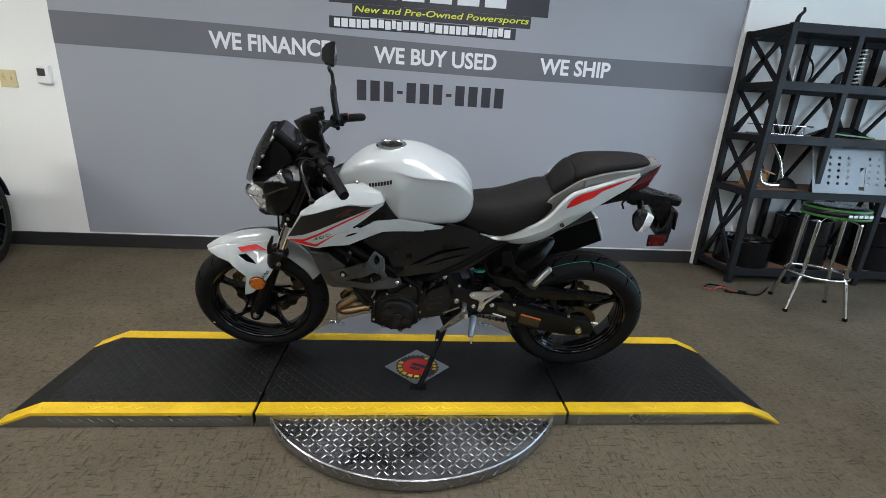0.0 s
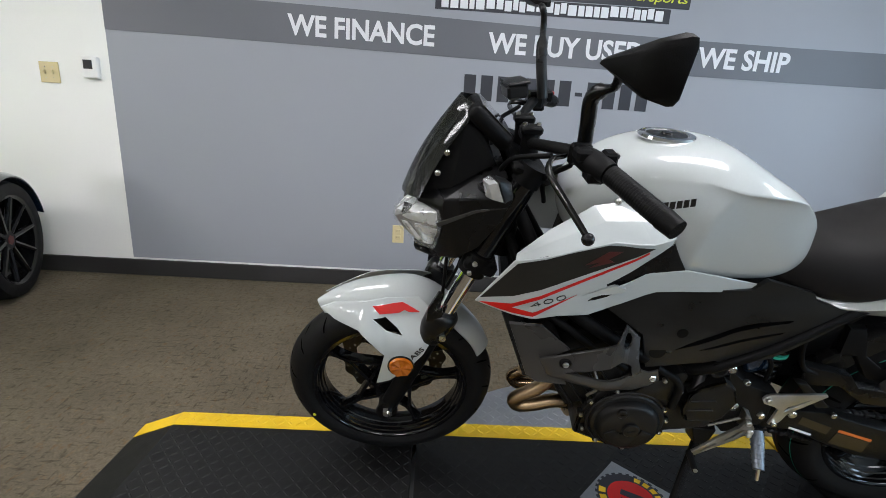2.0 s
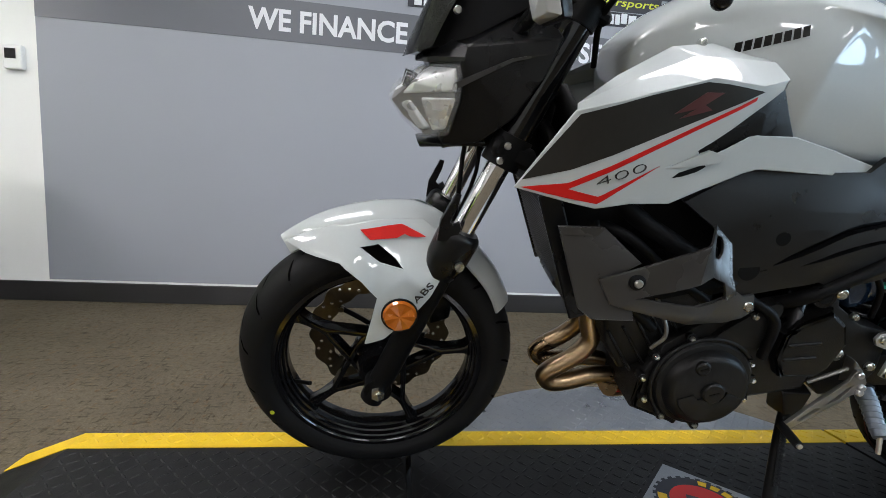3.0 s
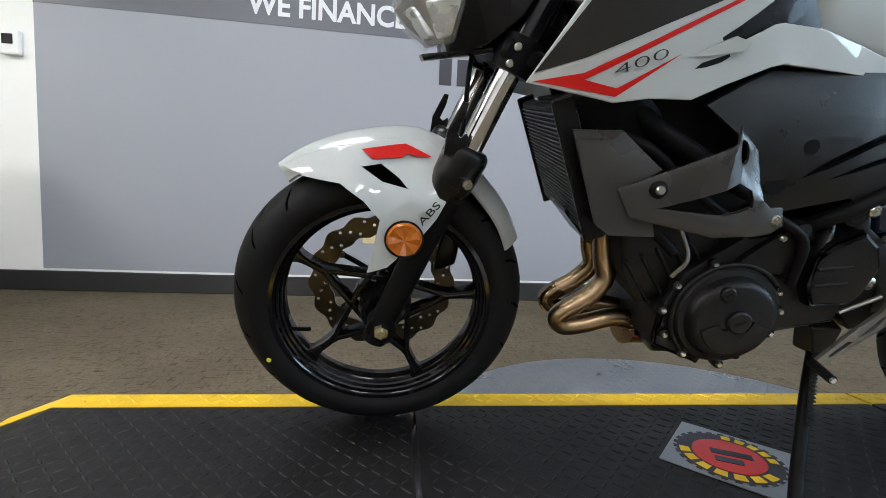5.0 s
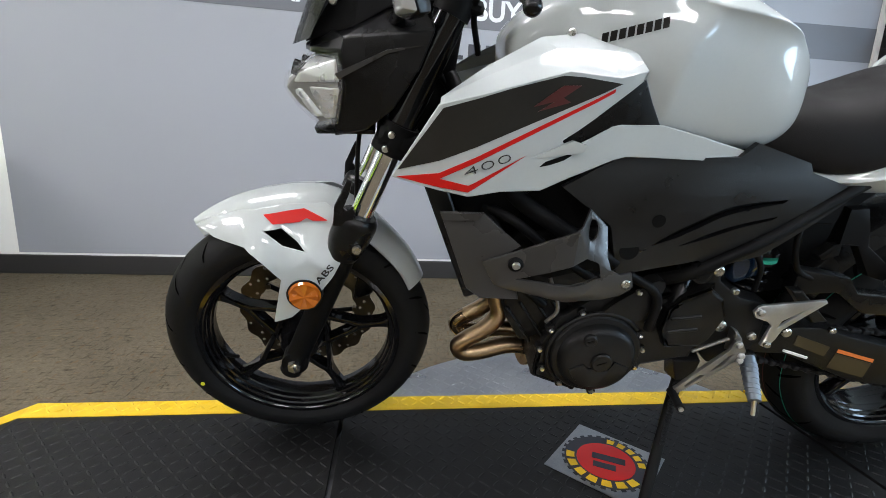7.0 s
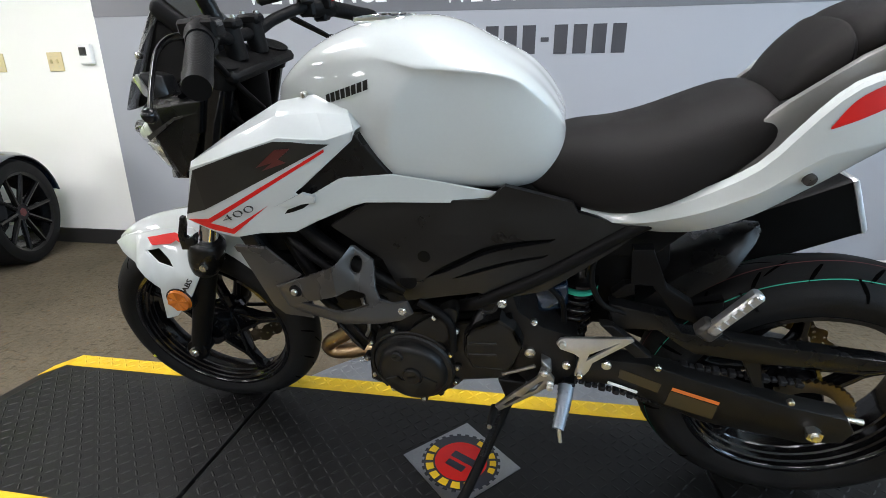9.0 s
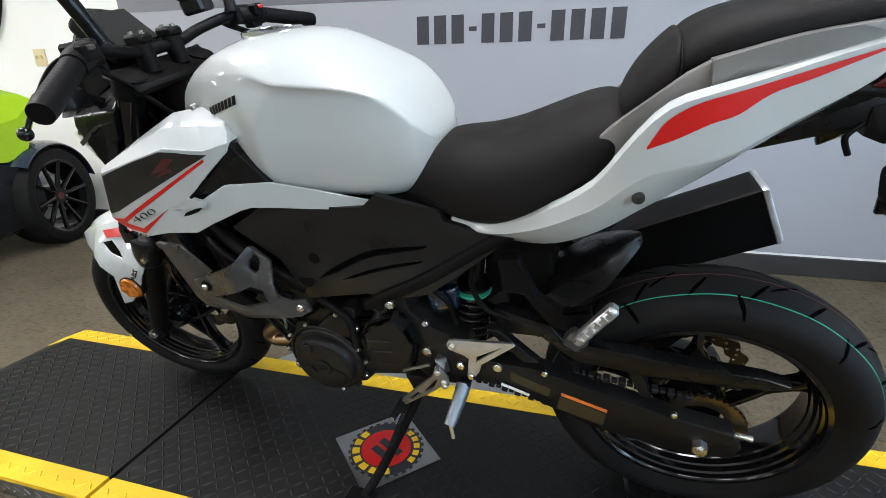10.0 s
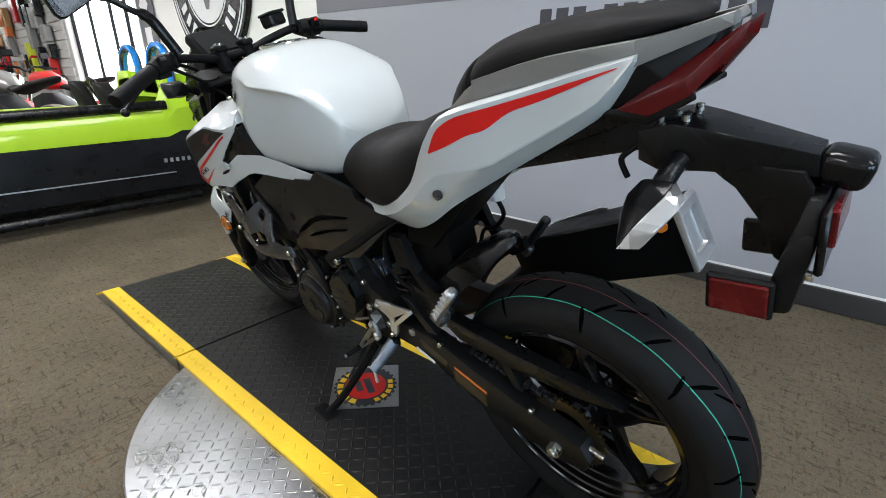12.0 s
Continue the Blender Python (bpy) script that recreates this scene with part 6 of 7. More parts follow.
# frame guards and radiator
gy = lerp_at([(-0.345, 0.192), (-0.300, 0.208), (-0.200, 0.224), (-0.168, 0.224), (-0.115, 0.204), (-0.060, 0.182)])
GUARD = [(-0.332, 0.580), (-0.178, 0.656), (-0.160, 0.678), (-0.122, 0.645), (-0.118, 0.595), (-0.110, 0.573), (-0.088, 0.560), (-0.063, 0.560), (-0.054, 0.531), (-0.077, 0.518), (-0.180, 0.515), (-0.310, 0.540)]
GH = ([(-0.273, 0.556), (-0.160, 0.599), (-0.136, 0.588), (-0.130, 0.565), (-0.183, 0.552)], [(-0.151 + 0.010 * math.cos(a), 0.642 + 0.017 * math.sin(a)) for a in np.linspace(0, 2 * math.pi, 13)[:-1]])
def guard_y(x, z):
    """The rear arm leans in towards its top, the lower lip folds under."""
    k = min(1.0, max(0.0, (x + 0.185) / 0.03))
    return gy(x) - 0.40 * k * max(0.0, z - 0.575) - 0.5 * max(0.0, 0.535 - z) * (1 if x < -0.12 else 0)


side_plates("frame_guard", GUARD, guard_y, 0.006, GUN_GREY, "gunmetal plastic engine guard with opening", holes=GH, cuts=(-0.30, -0.2, -0.185, -0.155, -0.115, (-0.2, 0.575, 0.0, 1.0), (-0.2, 0.535, 0.0, 1.0)), bevel=0.002)
# black sheet added inside the guard to keep its opening dark
side_plates("guard_dark_fill", [(-0.30, 0.55), (-0.16, 0.62), (-0.10, 0.56), (-0.2, 0.53)], 0.155, 0.004, MATTE_BLACK)
for s in (-1, 1):
    bolt((-0.278, s * 0.211, 0.585), 0.013, MATTE_BLACK), bolt((-0.278, s * 0.216, 0.585), 0.007)
    bolt((-0.073, s * 0.186, 0.541), 0.009)
ry = lerp_at([(-0.42, 0.185), (-0.27, 0.198)])
side_plates("radiator_shroud", [(-0.407, 0.662), (-0.336, 0.665), (-0.270, 0.611), (-0.322, 0.573), (-0.268, 0.530), (-0.262, 0.508), (-0.331, 0.505), (-0.355, 0.523)], ry, 0.006, GUN_GREY, "gunmetal radiator side shroud", bevel=0.002)
side_plates("shroud_fold", [(-0.407, 0.662), (-0.336, 0.665), (-0.348, 0.652), (-0.402, 0.650)], lambda x, z: ry(x) + 0.004, 0.006, GUN_GREY)
bm = box(bmesh.new(), (0, 0, 0), (0.026, 0.285, 0.215), bevel=0.004)
bmesh.ops.transform(bm, matrix=pose(-0.376, 0, 0.597, 0, -21, 0), verts=bm.verts[:])
rad = part("radiator", bm, MATTE_BLACK, bike, "black finned radiator")
bm = bmesh.new()
for k in range(26):
    box(bm, (-0.0145, 0, -0.095 + 0.19 * k / 25), (0.005, 0.262, 0.0024))
bmesh.ops.transform(bm, matrix=pose(-0.376, 0, 0.597, 0, -21, 0), verts=bm.verts[:])
tagged(part("fin_core", bm, FIN_GREY, rad), kind="stuff")
for s in (-1, 1):
    bm = box(bmesh.new(), (-0.002, s * 0.148, 0.0), (0.036, 0.010, 0.235), bevel=0.003)
    bmesh.ops.transform(bm, matrix=pose(-0.376, 0, 0.597, 0, -21, 0), verts=bm.verts[:])
    part("radiator_frame", bm, DARK_PLASTIC, rad)
# dark block added to fill the see-through gap above the radiator shroud
part("radiator_gap_fill", hull(bmesh.new(), [(-0.400, 0.130, 0.706), (-0.300, 0.140, 0.726), (-0.250, 0.130, 0.690), (-0.270, 0.130, 0.630), (-0.365, 0.130, 0.620)], bevel=0.005), MATTE_BLACK, bike, smooth=30)
bm = box(bmesh.new(), (0, 0, 0), (0.024, 0.120, 0.082), bevel=0.004)
bmesh.ops.transform(bm, matrix=pose(-0.333, -0.01, 0.490, 0, -42, 0), verts=bm.verts[:])
part("regulator", bm, DARK_PLASTIC, bike, smooth=30)

part("coolant_reservoir", hull(bmesh.new(), [(0.172, -0.104, 0.556), (0.236, -0.100, 0.574), (0.240, -0.098, 0.520), (0.186, -0.104, 0.500), (0.172, -0.07, 0.556), (0.236, -0.07, 0.574), (0.240, -0.07, 0.520), (0.186, -0.07, 0.500)], mirror=False, bevel=0.008), COOLANT, bike, "blue tinted coolant reservoir", 40)
for pts in (((0.15, -0.112, 0.60), (0.19, -0.118, 0.585), (0.225, -0.112, 0.545), (0.235, -0.105, 0.49)), ((0.28, -0.10, 0.66), (0.275, -0.112, 0.60), (0.30, -0.11, 0.545), (0.345, -0.10, 0.52))):
    part("hose", tube(bmesh.new(), pts, 0.0055, 10, 5), MATTE_BLACK, bike, smooth=60)

# rear end
SWING = [(0.246, 0.422), (0.332, 0.416), (0.396, 0.417), (0.487, 0.391), (0.665, 0.350), (0.762, 0.336), (0.782, 0.304), (0.772, 0.271), (0.704, 0.256), (0.520, 0.278), (0.338, 0.348), (0.246, 0.348)]
arms = side_plates("swingarm", SWING, 0.122, 0.038, ENGINE_BLACK, "black box section swingarm", bevel=0.006)
part("warning_label", plate(bmesh.new(), [(0.350, 0.398), (0.432, 0.370), (0.428, 0.346), (0.350, 0.374)], 0.1232, 0.001), LABEL_GOLD, arms[0])
part("warning_label", plate(bmesh.new(), [(0.451, 0.354), (0.541, 0.330), (0.539, 0.292), (0.446, 0.317)], 0.1232, 0.001), LABEL_GOLD, arms[0])
part("orange_label", plate(bmesh.new(), [(0.453, 0.365), (0.543, 0.341), (0.542, 0.333), (0.452, 0.357)], 0.1232, 0.001), ORANGE, arms[0])
FIN = [(0.315, 0.540), (0.422, 0.526), (0.447, 0.496), (0.640, 0.480), (0.790, 0.466), (0.828, 0.456), (0.800, 0.446), (0.740, 0.436), (0.628, 0.438), (0.476, 0.449), (0.406, 0.492), (0.318, 0.480)]
part("chain_guard", plate(bmesh.new(), FIN, lerp_at([(0.3, 0.100), (0.5, 0.116), (0.81, 0.098)]), 0.028, cuts=(0.45, 0.6), bevel=0.006), DARK_PLASTIC, bike, "black chain guard", 30)
part("guard_strut", plate(bmesh.new(), [(0.30, 0.50), (0.325, 0.50), (0.405, 0.43), (0.375, 0.425)], 0.118, 0.02, bevel=0.003), ENGINE_BLACK, bike)
part("guard_strut", plate(bmesh.new(), [(0.545, 0.475), (0.585, 0.475), (0.62, 0.37), (0.60, 0.37)], 0.100, 0.02, bevel=0.003), ENGINE_BLACK, bike)
bm = bmesh.new()
for (xa, za), (xb, zb) in (((0.10, 0.345), (0.690, 0.232)), ((0.10, 0.412), (0.690, 0.377))):
    n = 40
    for k in range(n):
        t = (k + 0.5) / n
        box(bm, (xa + (xb - xa) * t, -0.082, za + (zb - za) * t), (0.0135 if k % 2 else 0.011, 0.018 if k % 2 else 0.013, 0.012 if k % 2 else 0.009), rot=(0, math.degrees(math.atan2(za - zb, xb - xa)), 0), bevel=0.002)
tagged(part("drive_chain", bm, STEEL_DARK, bike, "dark steel drive chain"), kind="stuff")
bm = bmesh.new()
n = 84
ring = []
for k in range(n):
    a = 2 * math.pi * k / n
    r = 0.079 + (0.006 if k % 2 else 0)
    ring.append([bm.verts.new((RC[0] + q * math.cos(a), y, RC[2] + q * math.sin(a))) for q, y in ((r, -0.086), (r, -0.079), (0.055, -0.079), (0.055, -0.086))])
for k in range(n):
    p, q = ring[k], ring[(k + 1) % n]
    for j in range(4):
        bm.faces.new((p[j], p[(j + 1) % 4], q[(j + 1) % 4], q[j]))
part("rear_sprocket", bm, GOLD_STEEL, bike, "dark steel rear sprocket")
part("axle_nut", rod(rod(bmesh.new(), (RC[0], -0.115, 0.297), (RC[0], -0.138, 0.297), 0.0145, segs=6), (RC[0], -0.138, 0.297), (RC[0], -0.144, 0.297), 0.008, segs=16), ZINC, bike)
part("chain_adjuster", rod(bmesh.new(), (0.76, -0.10, 0.318), (0.80, -0.10, 0.314), 0.006, segs=12), ZINC, bike)
part("chain_slider", box(bmesh.new(), (0.36, -0.126, 0.352), (0.062, 0.004, 0.006), rot=(0, 17, 0), bevel=0.001), WHITE_PLASTIC, bike)
HEEL = [(0.222, 0.462), (0.228, 0.474), (0.238, 0.478), (0.357, 0.494), (0.362, 0.488), (0.294, 0.422), (0.288, 0.398), (0.275, 0.378), (0.262, 0.383), (0.268, 0.432), (0.258, 0.440), (0.230, 0.449)]
part("heel_guard", plate(bmesh.new(), HEEL, 0.142, 0.006, ([(0.282, 0.426), (0.286, 0.443), (0.336, 0.479)],), bevel=0.0012), ALU, bike, "silver aluminium heel guard", 30)
bolt((0.234, -0.144, 0.463), 0.007), bolt((0.272, -0.144, 0.388), 0.007)
part("pivot_plate", plate(bmesh.new(), [(0.085, 0.575), (0.128, 0.580), (0.146, 0.520), (0.196, 0.486), (0.262, 0.470), (0.268, 0.385), (0.240, 0.335), (0.175, 0.325), (0.135, 0.365), (0.152, 0.430), (0.112, 0.520)], 0.128, 0.25, bevel=0.006), ENGINE_BLACK, bike, "black frame pivot plate", 35)
FOOT = [(0.250, -0.135, 0.346), (0.248, -0.155, 0.334), (0.243, -0.180, 0.315), (0.237, -0.208, 0.297)]
peg = part("footpeg", tube(bmesh.new(), FOOT, lambda t: 0.0165 - 0.0045 * t, 18, 4), PEG_BLUE, bike, "bluish grey metal rider footpeg", 50)
part("peg_feeler", rod(bmesh.new(), (0.238, -0.204, 0.302), (0.244, -0.210, 0.262), 0.0045, 0.004, 12), ALU, peg, smooth=40)
for k in range(7):
    t = (k + 1.5) / 9
    x, y, z = (float(np.interp(t, [0, 0.3, 0.62, 1.0], [q[i] for q in FOOT])) for i in range(3))
    part("peg_rib", rod(bmesh.new(), (x, y, z), (x - 0.0008, y - 0.0024, z - 0.0016), 0.0176 - 0.0045 * t, segs=16), PEG_BLUE, peg, smooth=40)
part("peg_pivot", box(bmesh.new(), (0.252, -0.133, 0.346), (0.026, 0.022, 0.030), rot=(0, 12, 0), bevel=0.004), MATTE_BLACK, bike, smooth=40)
sl = part("shift_lever", plate(bmesh.new(), [(0.100, 0.272), (0.150, 0.334), (0.190, 0.379), (0.196, 0.404), (0.207, 0.405), (0.224, 0.380), (0.224, 0.358), (0.205, 0.349), (0.190, 0.334), (0.158, 0.304), (0.112, 0.264)], 0.158, 0.008, ([(0.122, 0.286), (0.148, 0.316), (0.158, 0.316), (0.128, 0.284)], [(0.166, 0.326), (0.194, 0.366), (0.202, 0.372), (0.188, 0.342)]), bevel=0.0018), PEG_GREY, bike, "grey metal slotted shift lever", 35)
for x, z in ((0.203, 0.396), (0.216, 0.369), (0.216, 0.358)):
    bolt((x, -0.158, z), 0.007, ALU, sl)
part("shift_peg", rod(bmesh.new(), (0.102, -0.150, 0.268), (0.098, -0.202, 0.266), 0.0088, 0.0082, 14), RUBBER, sl)
part("peg_tip", rod(bmesh.new(), (0.098, -0.200, 0.266), (0.098, -0.206, 0.266), 0.005, segs=12), ALU, sl)
part("shift_rod", rod(bmesh.new(), (0.118, -0.150, 0.370), (0.184, -0.150, 0.404), 0.0038, segs=10), PEG_GREY, bike)
part("shift_bracket", hull(bmesh.new(), [(0.195, -0.125, 0.42), (0.215, -0.125, 0.41), (0.22, -0.125, 0.37), (0.20, -0.125, 0.36), (0.195, -0.15, 0.42), (0.215, -0.15, 0.40), (0.205, -0.15, 0.375)], mirror=False, bevel=0.002), PEG_GREY, bike)
st = part("side_stand", tube(bmesh.new(), [(0.140, -0.105, 0.285), (0.105, -0.160, 0.205), (0.060, -0.235, 0.110), (0.030, -0.285, 0.062)], 0.0115, 12, 4), MATTE_BLACK, bike, "black side stand leg", 60)
bm = box(bmesh.new(), (0.026, -0.290, 0.0), (0.075, 0.045, 0.008), bevel=0.003)
bmesh.ops.transform(bm, matrix=Matrix.Translation((0.026, -0.290, 0.0685)) @ pose(0, 0, 0, -13.5) @ Matrix.Translation((-0.026, 0.290, 0)), verts=bm.verts[:])
part("stand_foot", bm, MATTE_BLACK, st)
part("stand_bracket", hull(bmesh.new(), [(0.105, -0.08, 0.335), (0.17, -0.08, 0.335), (0.165, -0.08, 0.27), (0.12, -0.08, 0.262), (0.105, -0.125, 0.325), (0.165, -0.125, 0.325), (0.155, -0.125, 0.27), (0.125, -0.125, 0.268)], mirror=False, bevel=0.003), ENGINE_BLACK, bike)
bm = bmesh.new()
tube(bm, [(0.118 + 0.005 * math.cos(0.9 * k) - 0.00028 * k, -0.138 - 0.00055 * k + 0.005 * math.sin(0.9 * k), 0.275 - 0.00080 * k) for k in range(130)], 0.0016, 6, 0)
part("stand_spring", bm, STEEL_DARK, st)
PB = [(0.335, 0.678), (0.366, 0.681), (0.382, 0.644), (0.400, 0.606), (0.446, 0.576), (0.492, 0.590), (0.497, 0.560), (0.461, 0.534), (0.425, 0.544), (0.376, 0.606), (0.330, 0.606), (0.310, 0.584), (0.320, 0.574), (0.350, 0.586)]
side_plates("pillion_bracket", PB, 0.132, 0.02, MATTE_BLACK, "black pillion footpeg bracket", bevel=0.004)
for s in (-1, 1):
    bm = box(bmesh.new(), (0.500, s * 0.158, 0.585), (0.020, 0.024, 0.104), rot=(0, 33, 0), bevel=0.005)
    # silver on the left; the right one has a dark colour to keep it unobtrusive
    pp = part("pillion_peg", bm, ALU if s < 0 else STEEL_DARK, bike, "folding metal pillion peg", 40)
    for k in range(6):
        part("peg_rib", box(bmesh.new(), (0.4825 + 0.0085 * k - 0.004, s * 0.1715, 0.558 + 0.0131 * k), (0.013, 0.003, 0.004), rot=(0, 33, 0)), ALU, pp)
    part("peg_clevis", box(bmesh.new(), (0.472, s * 0.150, 0.540), (0.036, 0.030, 0.034), rot=(0, 33, 0), bevel=0.006), GUN_GREY, bike, smooth=40)
shock = part("shock_absorber", rod(bmesh.new(), (0.268, -0.05, 0.640), (0.246, -0.05, 0.400), 0.020, segs=20), GLOSS_BLACK, bike, "black rear shock with coil spring", 40)
hx = []
for k in range(85):
    t = k / 84
    a = 2 * math.pi * 6.5 * t
    hx.append((0.258 - 0.012 * t + 0.032 * math.cos(a), -0.05 + 0.032 * math.sin(a), 0.535 - 0.130 * t))
part("coil_spring", tube(bmesh.new(), hx, 0.006, 8, 0), GLOSS_BLACK, shock, smooth=60)
# the middle ring is a green reflection put into the colour, between black collars
for z, r, mat in ((0.562, 0.036, GLOSS_BLACK), (0.5475, 0.0365, GREEN_LINE), (0.541, 0.036, GLOSS_BLACK)):
    part("shock_collar", rod(bmesh.new(), (0.259 + (z - 0.541) * 0.09, -0.05, z), (0.259 + (z - 0.541) * 0.09, -0.05, z - 0.007), r, segs=24), mat, shock)
rows = []
for k in range(17):
    t = k / 16
    a, r, w = radians(154 - 42 * t), 0.414 - 0.016 * t, 0.074 * (1 - 0.15 * t) * math.sqrt(min(1.0, 0.02 + 3.6 * (1 - t)))
    deep = 0.066 - 0.018 * t - 0.036 * max(0.0, t - 0.7) / 0.3
    rows.append([(RC[0] + (r + dr) * math.cos(a), w * u, RC[2] + (r + dr) * math.sin(a)) for u, dr in ((-1, -deep), (-0.96, -0.010), (-0.7, 0.002), (0, 0.006), (0.7, 0.002), (0.96, -0.010), (1, -deep), (0.92, -deep), (0.88, -0.014), (0, 0.0), (-0.88, -0.014), (-0.92, -deep))])
part("rear_hugger", loft(bmesh.new(), rows), DARK_PLASTIC, bike, "black rear wheel hugger", 40)
# dark block added behind the shock so that no floor shows through
part("shock_gap_fill", hull(bmesh.new(), [(0.28, 0.04, 0.70), (0.40, 0.045, 0.74), (0.42, 0.045, 0.60), (0.36, 0.04, 0.46), (0.285, 0.035, 0.44)], bevel=0.006), MATTE_BLACK, bike, smooth=30)
part("battery_box", hull(bmesh.new(), [(0.32, 0.06, 0.74), (0.56, 0.06, 0.86), (0.54, 0.06, 0.80), (0.38, 0.06, 0.62), (0.30, 0.06, 0.62)], bevel=0.004), MATTE_BLACK, bike)
part("fluid_reservoir", rod(bmesh.new(), (0.46, 0.075, 0.70), (0.46, 0.075, 0.755), 0.018, segs=20), WHITE_PLASTIC, bike, "white brake fluid reservoir", 40)
part("rear_brake_hose", tube(bmesh.new(), [(0.46, 0.075, 0.70), (0.47, 0.08, 0.66), (0.44, 0.08, 0.62), (0.40, 0.09, 0.60), (0.38, 0.09, 0.55)], 0.005, 8, 5), MATTE_BLACK, bike, smooth=60)
part("rear_caliper", hull(bmesh.new(), [(0.60, 0.06, 0.37), (0.64, 0.06, 0.41), (0.70, 0.06, 0.42), (0.66, 0.06, 0.36), (0.60, 0.11, 0.37), (0.64, 0.11, 0.41), (0.70, 0.11, 0.42), (0.66, 0.11, 0.36)], mirror=False, bevel=0.005), MATTE_BLACK, bike, smooth=30)

# ---- steel shelf unit with parts ----
SX0, SX1, SXM, SY0, SY1 = 2.53, 4.30, 3.03, 1.28, 1.69
shelf = tagged(empty("shelf_unit", pose(0, 0, 0)), "dark welded steel shelf unit with braced sides and worn boards", "shelf")
SHELF_Z = (0.09, 0.72, 1.12, 1.49, 1.86)
for x in (SX0, SXM, 3.62, SX1):
    for y in (SY0, SY1):
        part("post", box(bmesh.new(), (x, y, 0.94), (0.045, 0.045, 1.88), bevel=0.003), STEEL_DARK, shelf)
for z in SHELF_Z:
    for y in (SY0, SY1):
        part("rail", box(bmesh.new(), ((SX0 + SX1) / 2, y - 0.001, z), (SX1 - SX0 + 0.05, 0.042, 0.06), bevel=0.003), STEEL_DARK, shelf)
    for x in (SX0, SX1):
        part("cross_rail", box(bmesh.new(), (x, (SY0 + SY1) / 2, z), (0.04, SY1 - SY0, 0.05), bevel=0.003), STEEL_DARK, shelf)
    part("shelf_board", box(bmesh.new(), ((SX0 + SX1) / 2, (SY0 + SY1) / 2, z + 0.022), (SX1 - SX0 - 0.04, SY1 - SY0 - 0.04, 0.018), bevel=0.002), CHIPBOARD if z < 1.8 else STEEL_DARK, shelf, "worn brown shelf board" if z < 1.8 else "")


def strut(a, b, w=0.036, t=0.012, mat=STEEL_DARK, parent=shelf, name="brace"):
    a, b = Vector(a), Vector(b)
    d = b - a
    bm = bmesh.new()
    bmesh.ops.create_cube(bm, size=1.0, matrix=Matrix.Translation((a + b) / 2) @ d.to_track_quat("Z", "Y").to_matrix().to_4x4() @ Matrix.Diagonal((w, t, d.length, 1)))
    return part(name, bm, mat, parent)


for za, zb in zip(SHELF_Z, SHELF_Z[1:]):
    strut((SX0, SY0, za), (SX0, SY1, zb), 0.012, 0.034), strut((SX0, SY1, za), (SX0, SY0, zb), 0.012, 0.034)
    for xa, xb in ((SX0, SXM), (SXM, 3.62), (3.62, SX1)):
        xm = (xa + xb) / 2
        strut((xa + 0.05, SY1, za), (xm, SY1, zb)), strut((xb - 0.05, SY1, za), (xm, SY1, zb))
for x in (2.54, 3.25):
    part("hook", tube(bmesh.new(), [(x, SY0, 1.88), (x + 0.01, SY0, 1.93), (x + 0.035, SY0, 1.96), (x + 0.03, SY0, 1.985)], lambda t: 0.016 - 0.009 * t, 8, 4), STEEL_DARK, shelf)


def wheel_rim(name, x, y, z, r, h, label):
    ob = tagged(empty(name, pose(x, y, z)), label, "wheel rim", "spare rims")
    prof = [(r, -h / 2), (r, h / 2), (r - 0.012, h / 2), (r - 0.03, 0.3 * h), (r - 0.03, -0.3 * h), (r - 0.012, -h / 2)]
    part("barrel", lathe(bmesh.new(), prof, (0, 0, 0), 40), GLOSS_BLACK, ob, smooth=40).matrix_basis = pose(0, 0, 0, 90)
    for k in range(5):
        a = radians(72 * k)
        part("spoke", rod(bmesh.new(), (0.03 * math.cos(a), 0.03 * math.sin(a), h * 0.3), ((r - 0.02) * math.cos(a), (r - 0.02) * math.sin(a), h * 0.35), 0.018, segs=8), GLOSS_BLACK, ob)
    return ob


for k, (x, y, r) in enumerate(((2.74, 1.47, 0.20), (3.22, 1.48, 0.21), (3.85, 1.48, 0.21))):
    wheel_rim("spare_rim", x, y, 0.121 + 0.10, r, 0.20, "black cast wheel rim lying on the bottom shelf")
    if k:
        wheel_rim("spare_rim", x, y, 0.121 + 0.30, r - 0.01, 0.19, "black cast wheel rim stacked on another rim")
# things on the bench shelf
Z3 = SHELF_Z[1] + 0.0315
cb = tagged(part("cardboard_box", box(bmesh.new(), (2.70, 1.50, Z3 + 0.055), (0.15, 0.11, 0.11), rot=(0, 0, 12), bevel=0.002), CARDBOARD), "small brown cardboard box on the shelf", "box")
part("flap", box(bmesh.new(), (2.765, 1.45, Z3 + 0.118), (0.10, 0.07, 0.004), rot=(18, 10, 12)), CARDBOARD, cb)
tagged(part("chrome_pipe", tube(bmesh.new(), [(2.60, 1.36, Z3 + 0.17), (2.64, 1.36, Z3 + 0.06), (2.70, 1.36, Z3 + 0.028), (2.80, 1.37, Z3 + 0.024)], 0.022, 14, 5), CHROME, smooth=60), "bent chrome exhaust pipe on the shelf", "pipe")
tagged(part("handlebar_tube", tube(bmesh.new(), [(2.70, 1.58, Z3 + 0.36), (2.80, 1.55, Z3 + 0.35), (2.88, 1.50, Z3 + 0.22), (2.90, 1.46, Z3 + 0.10), (2.91, 1.44, Z3 + 0.012)], 0.012, 10, 6), CHROME, smooth=60), "bent chrome handlebar tube leaning on the shelf", "handlebar")
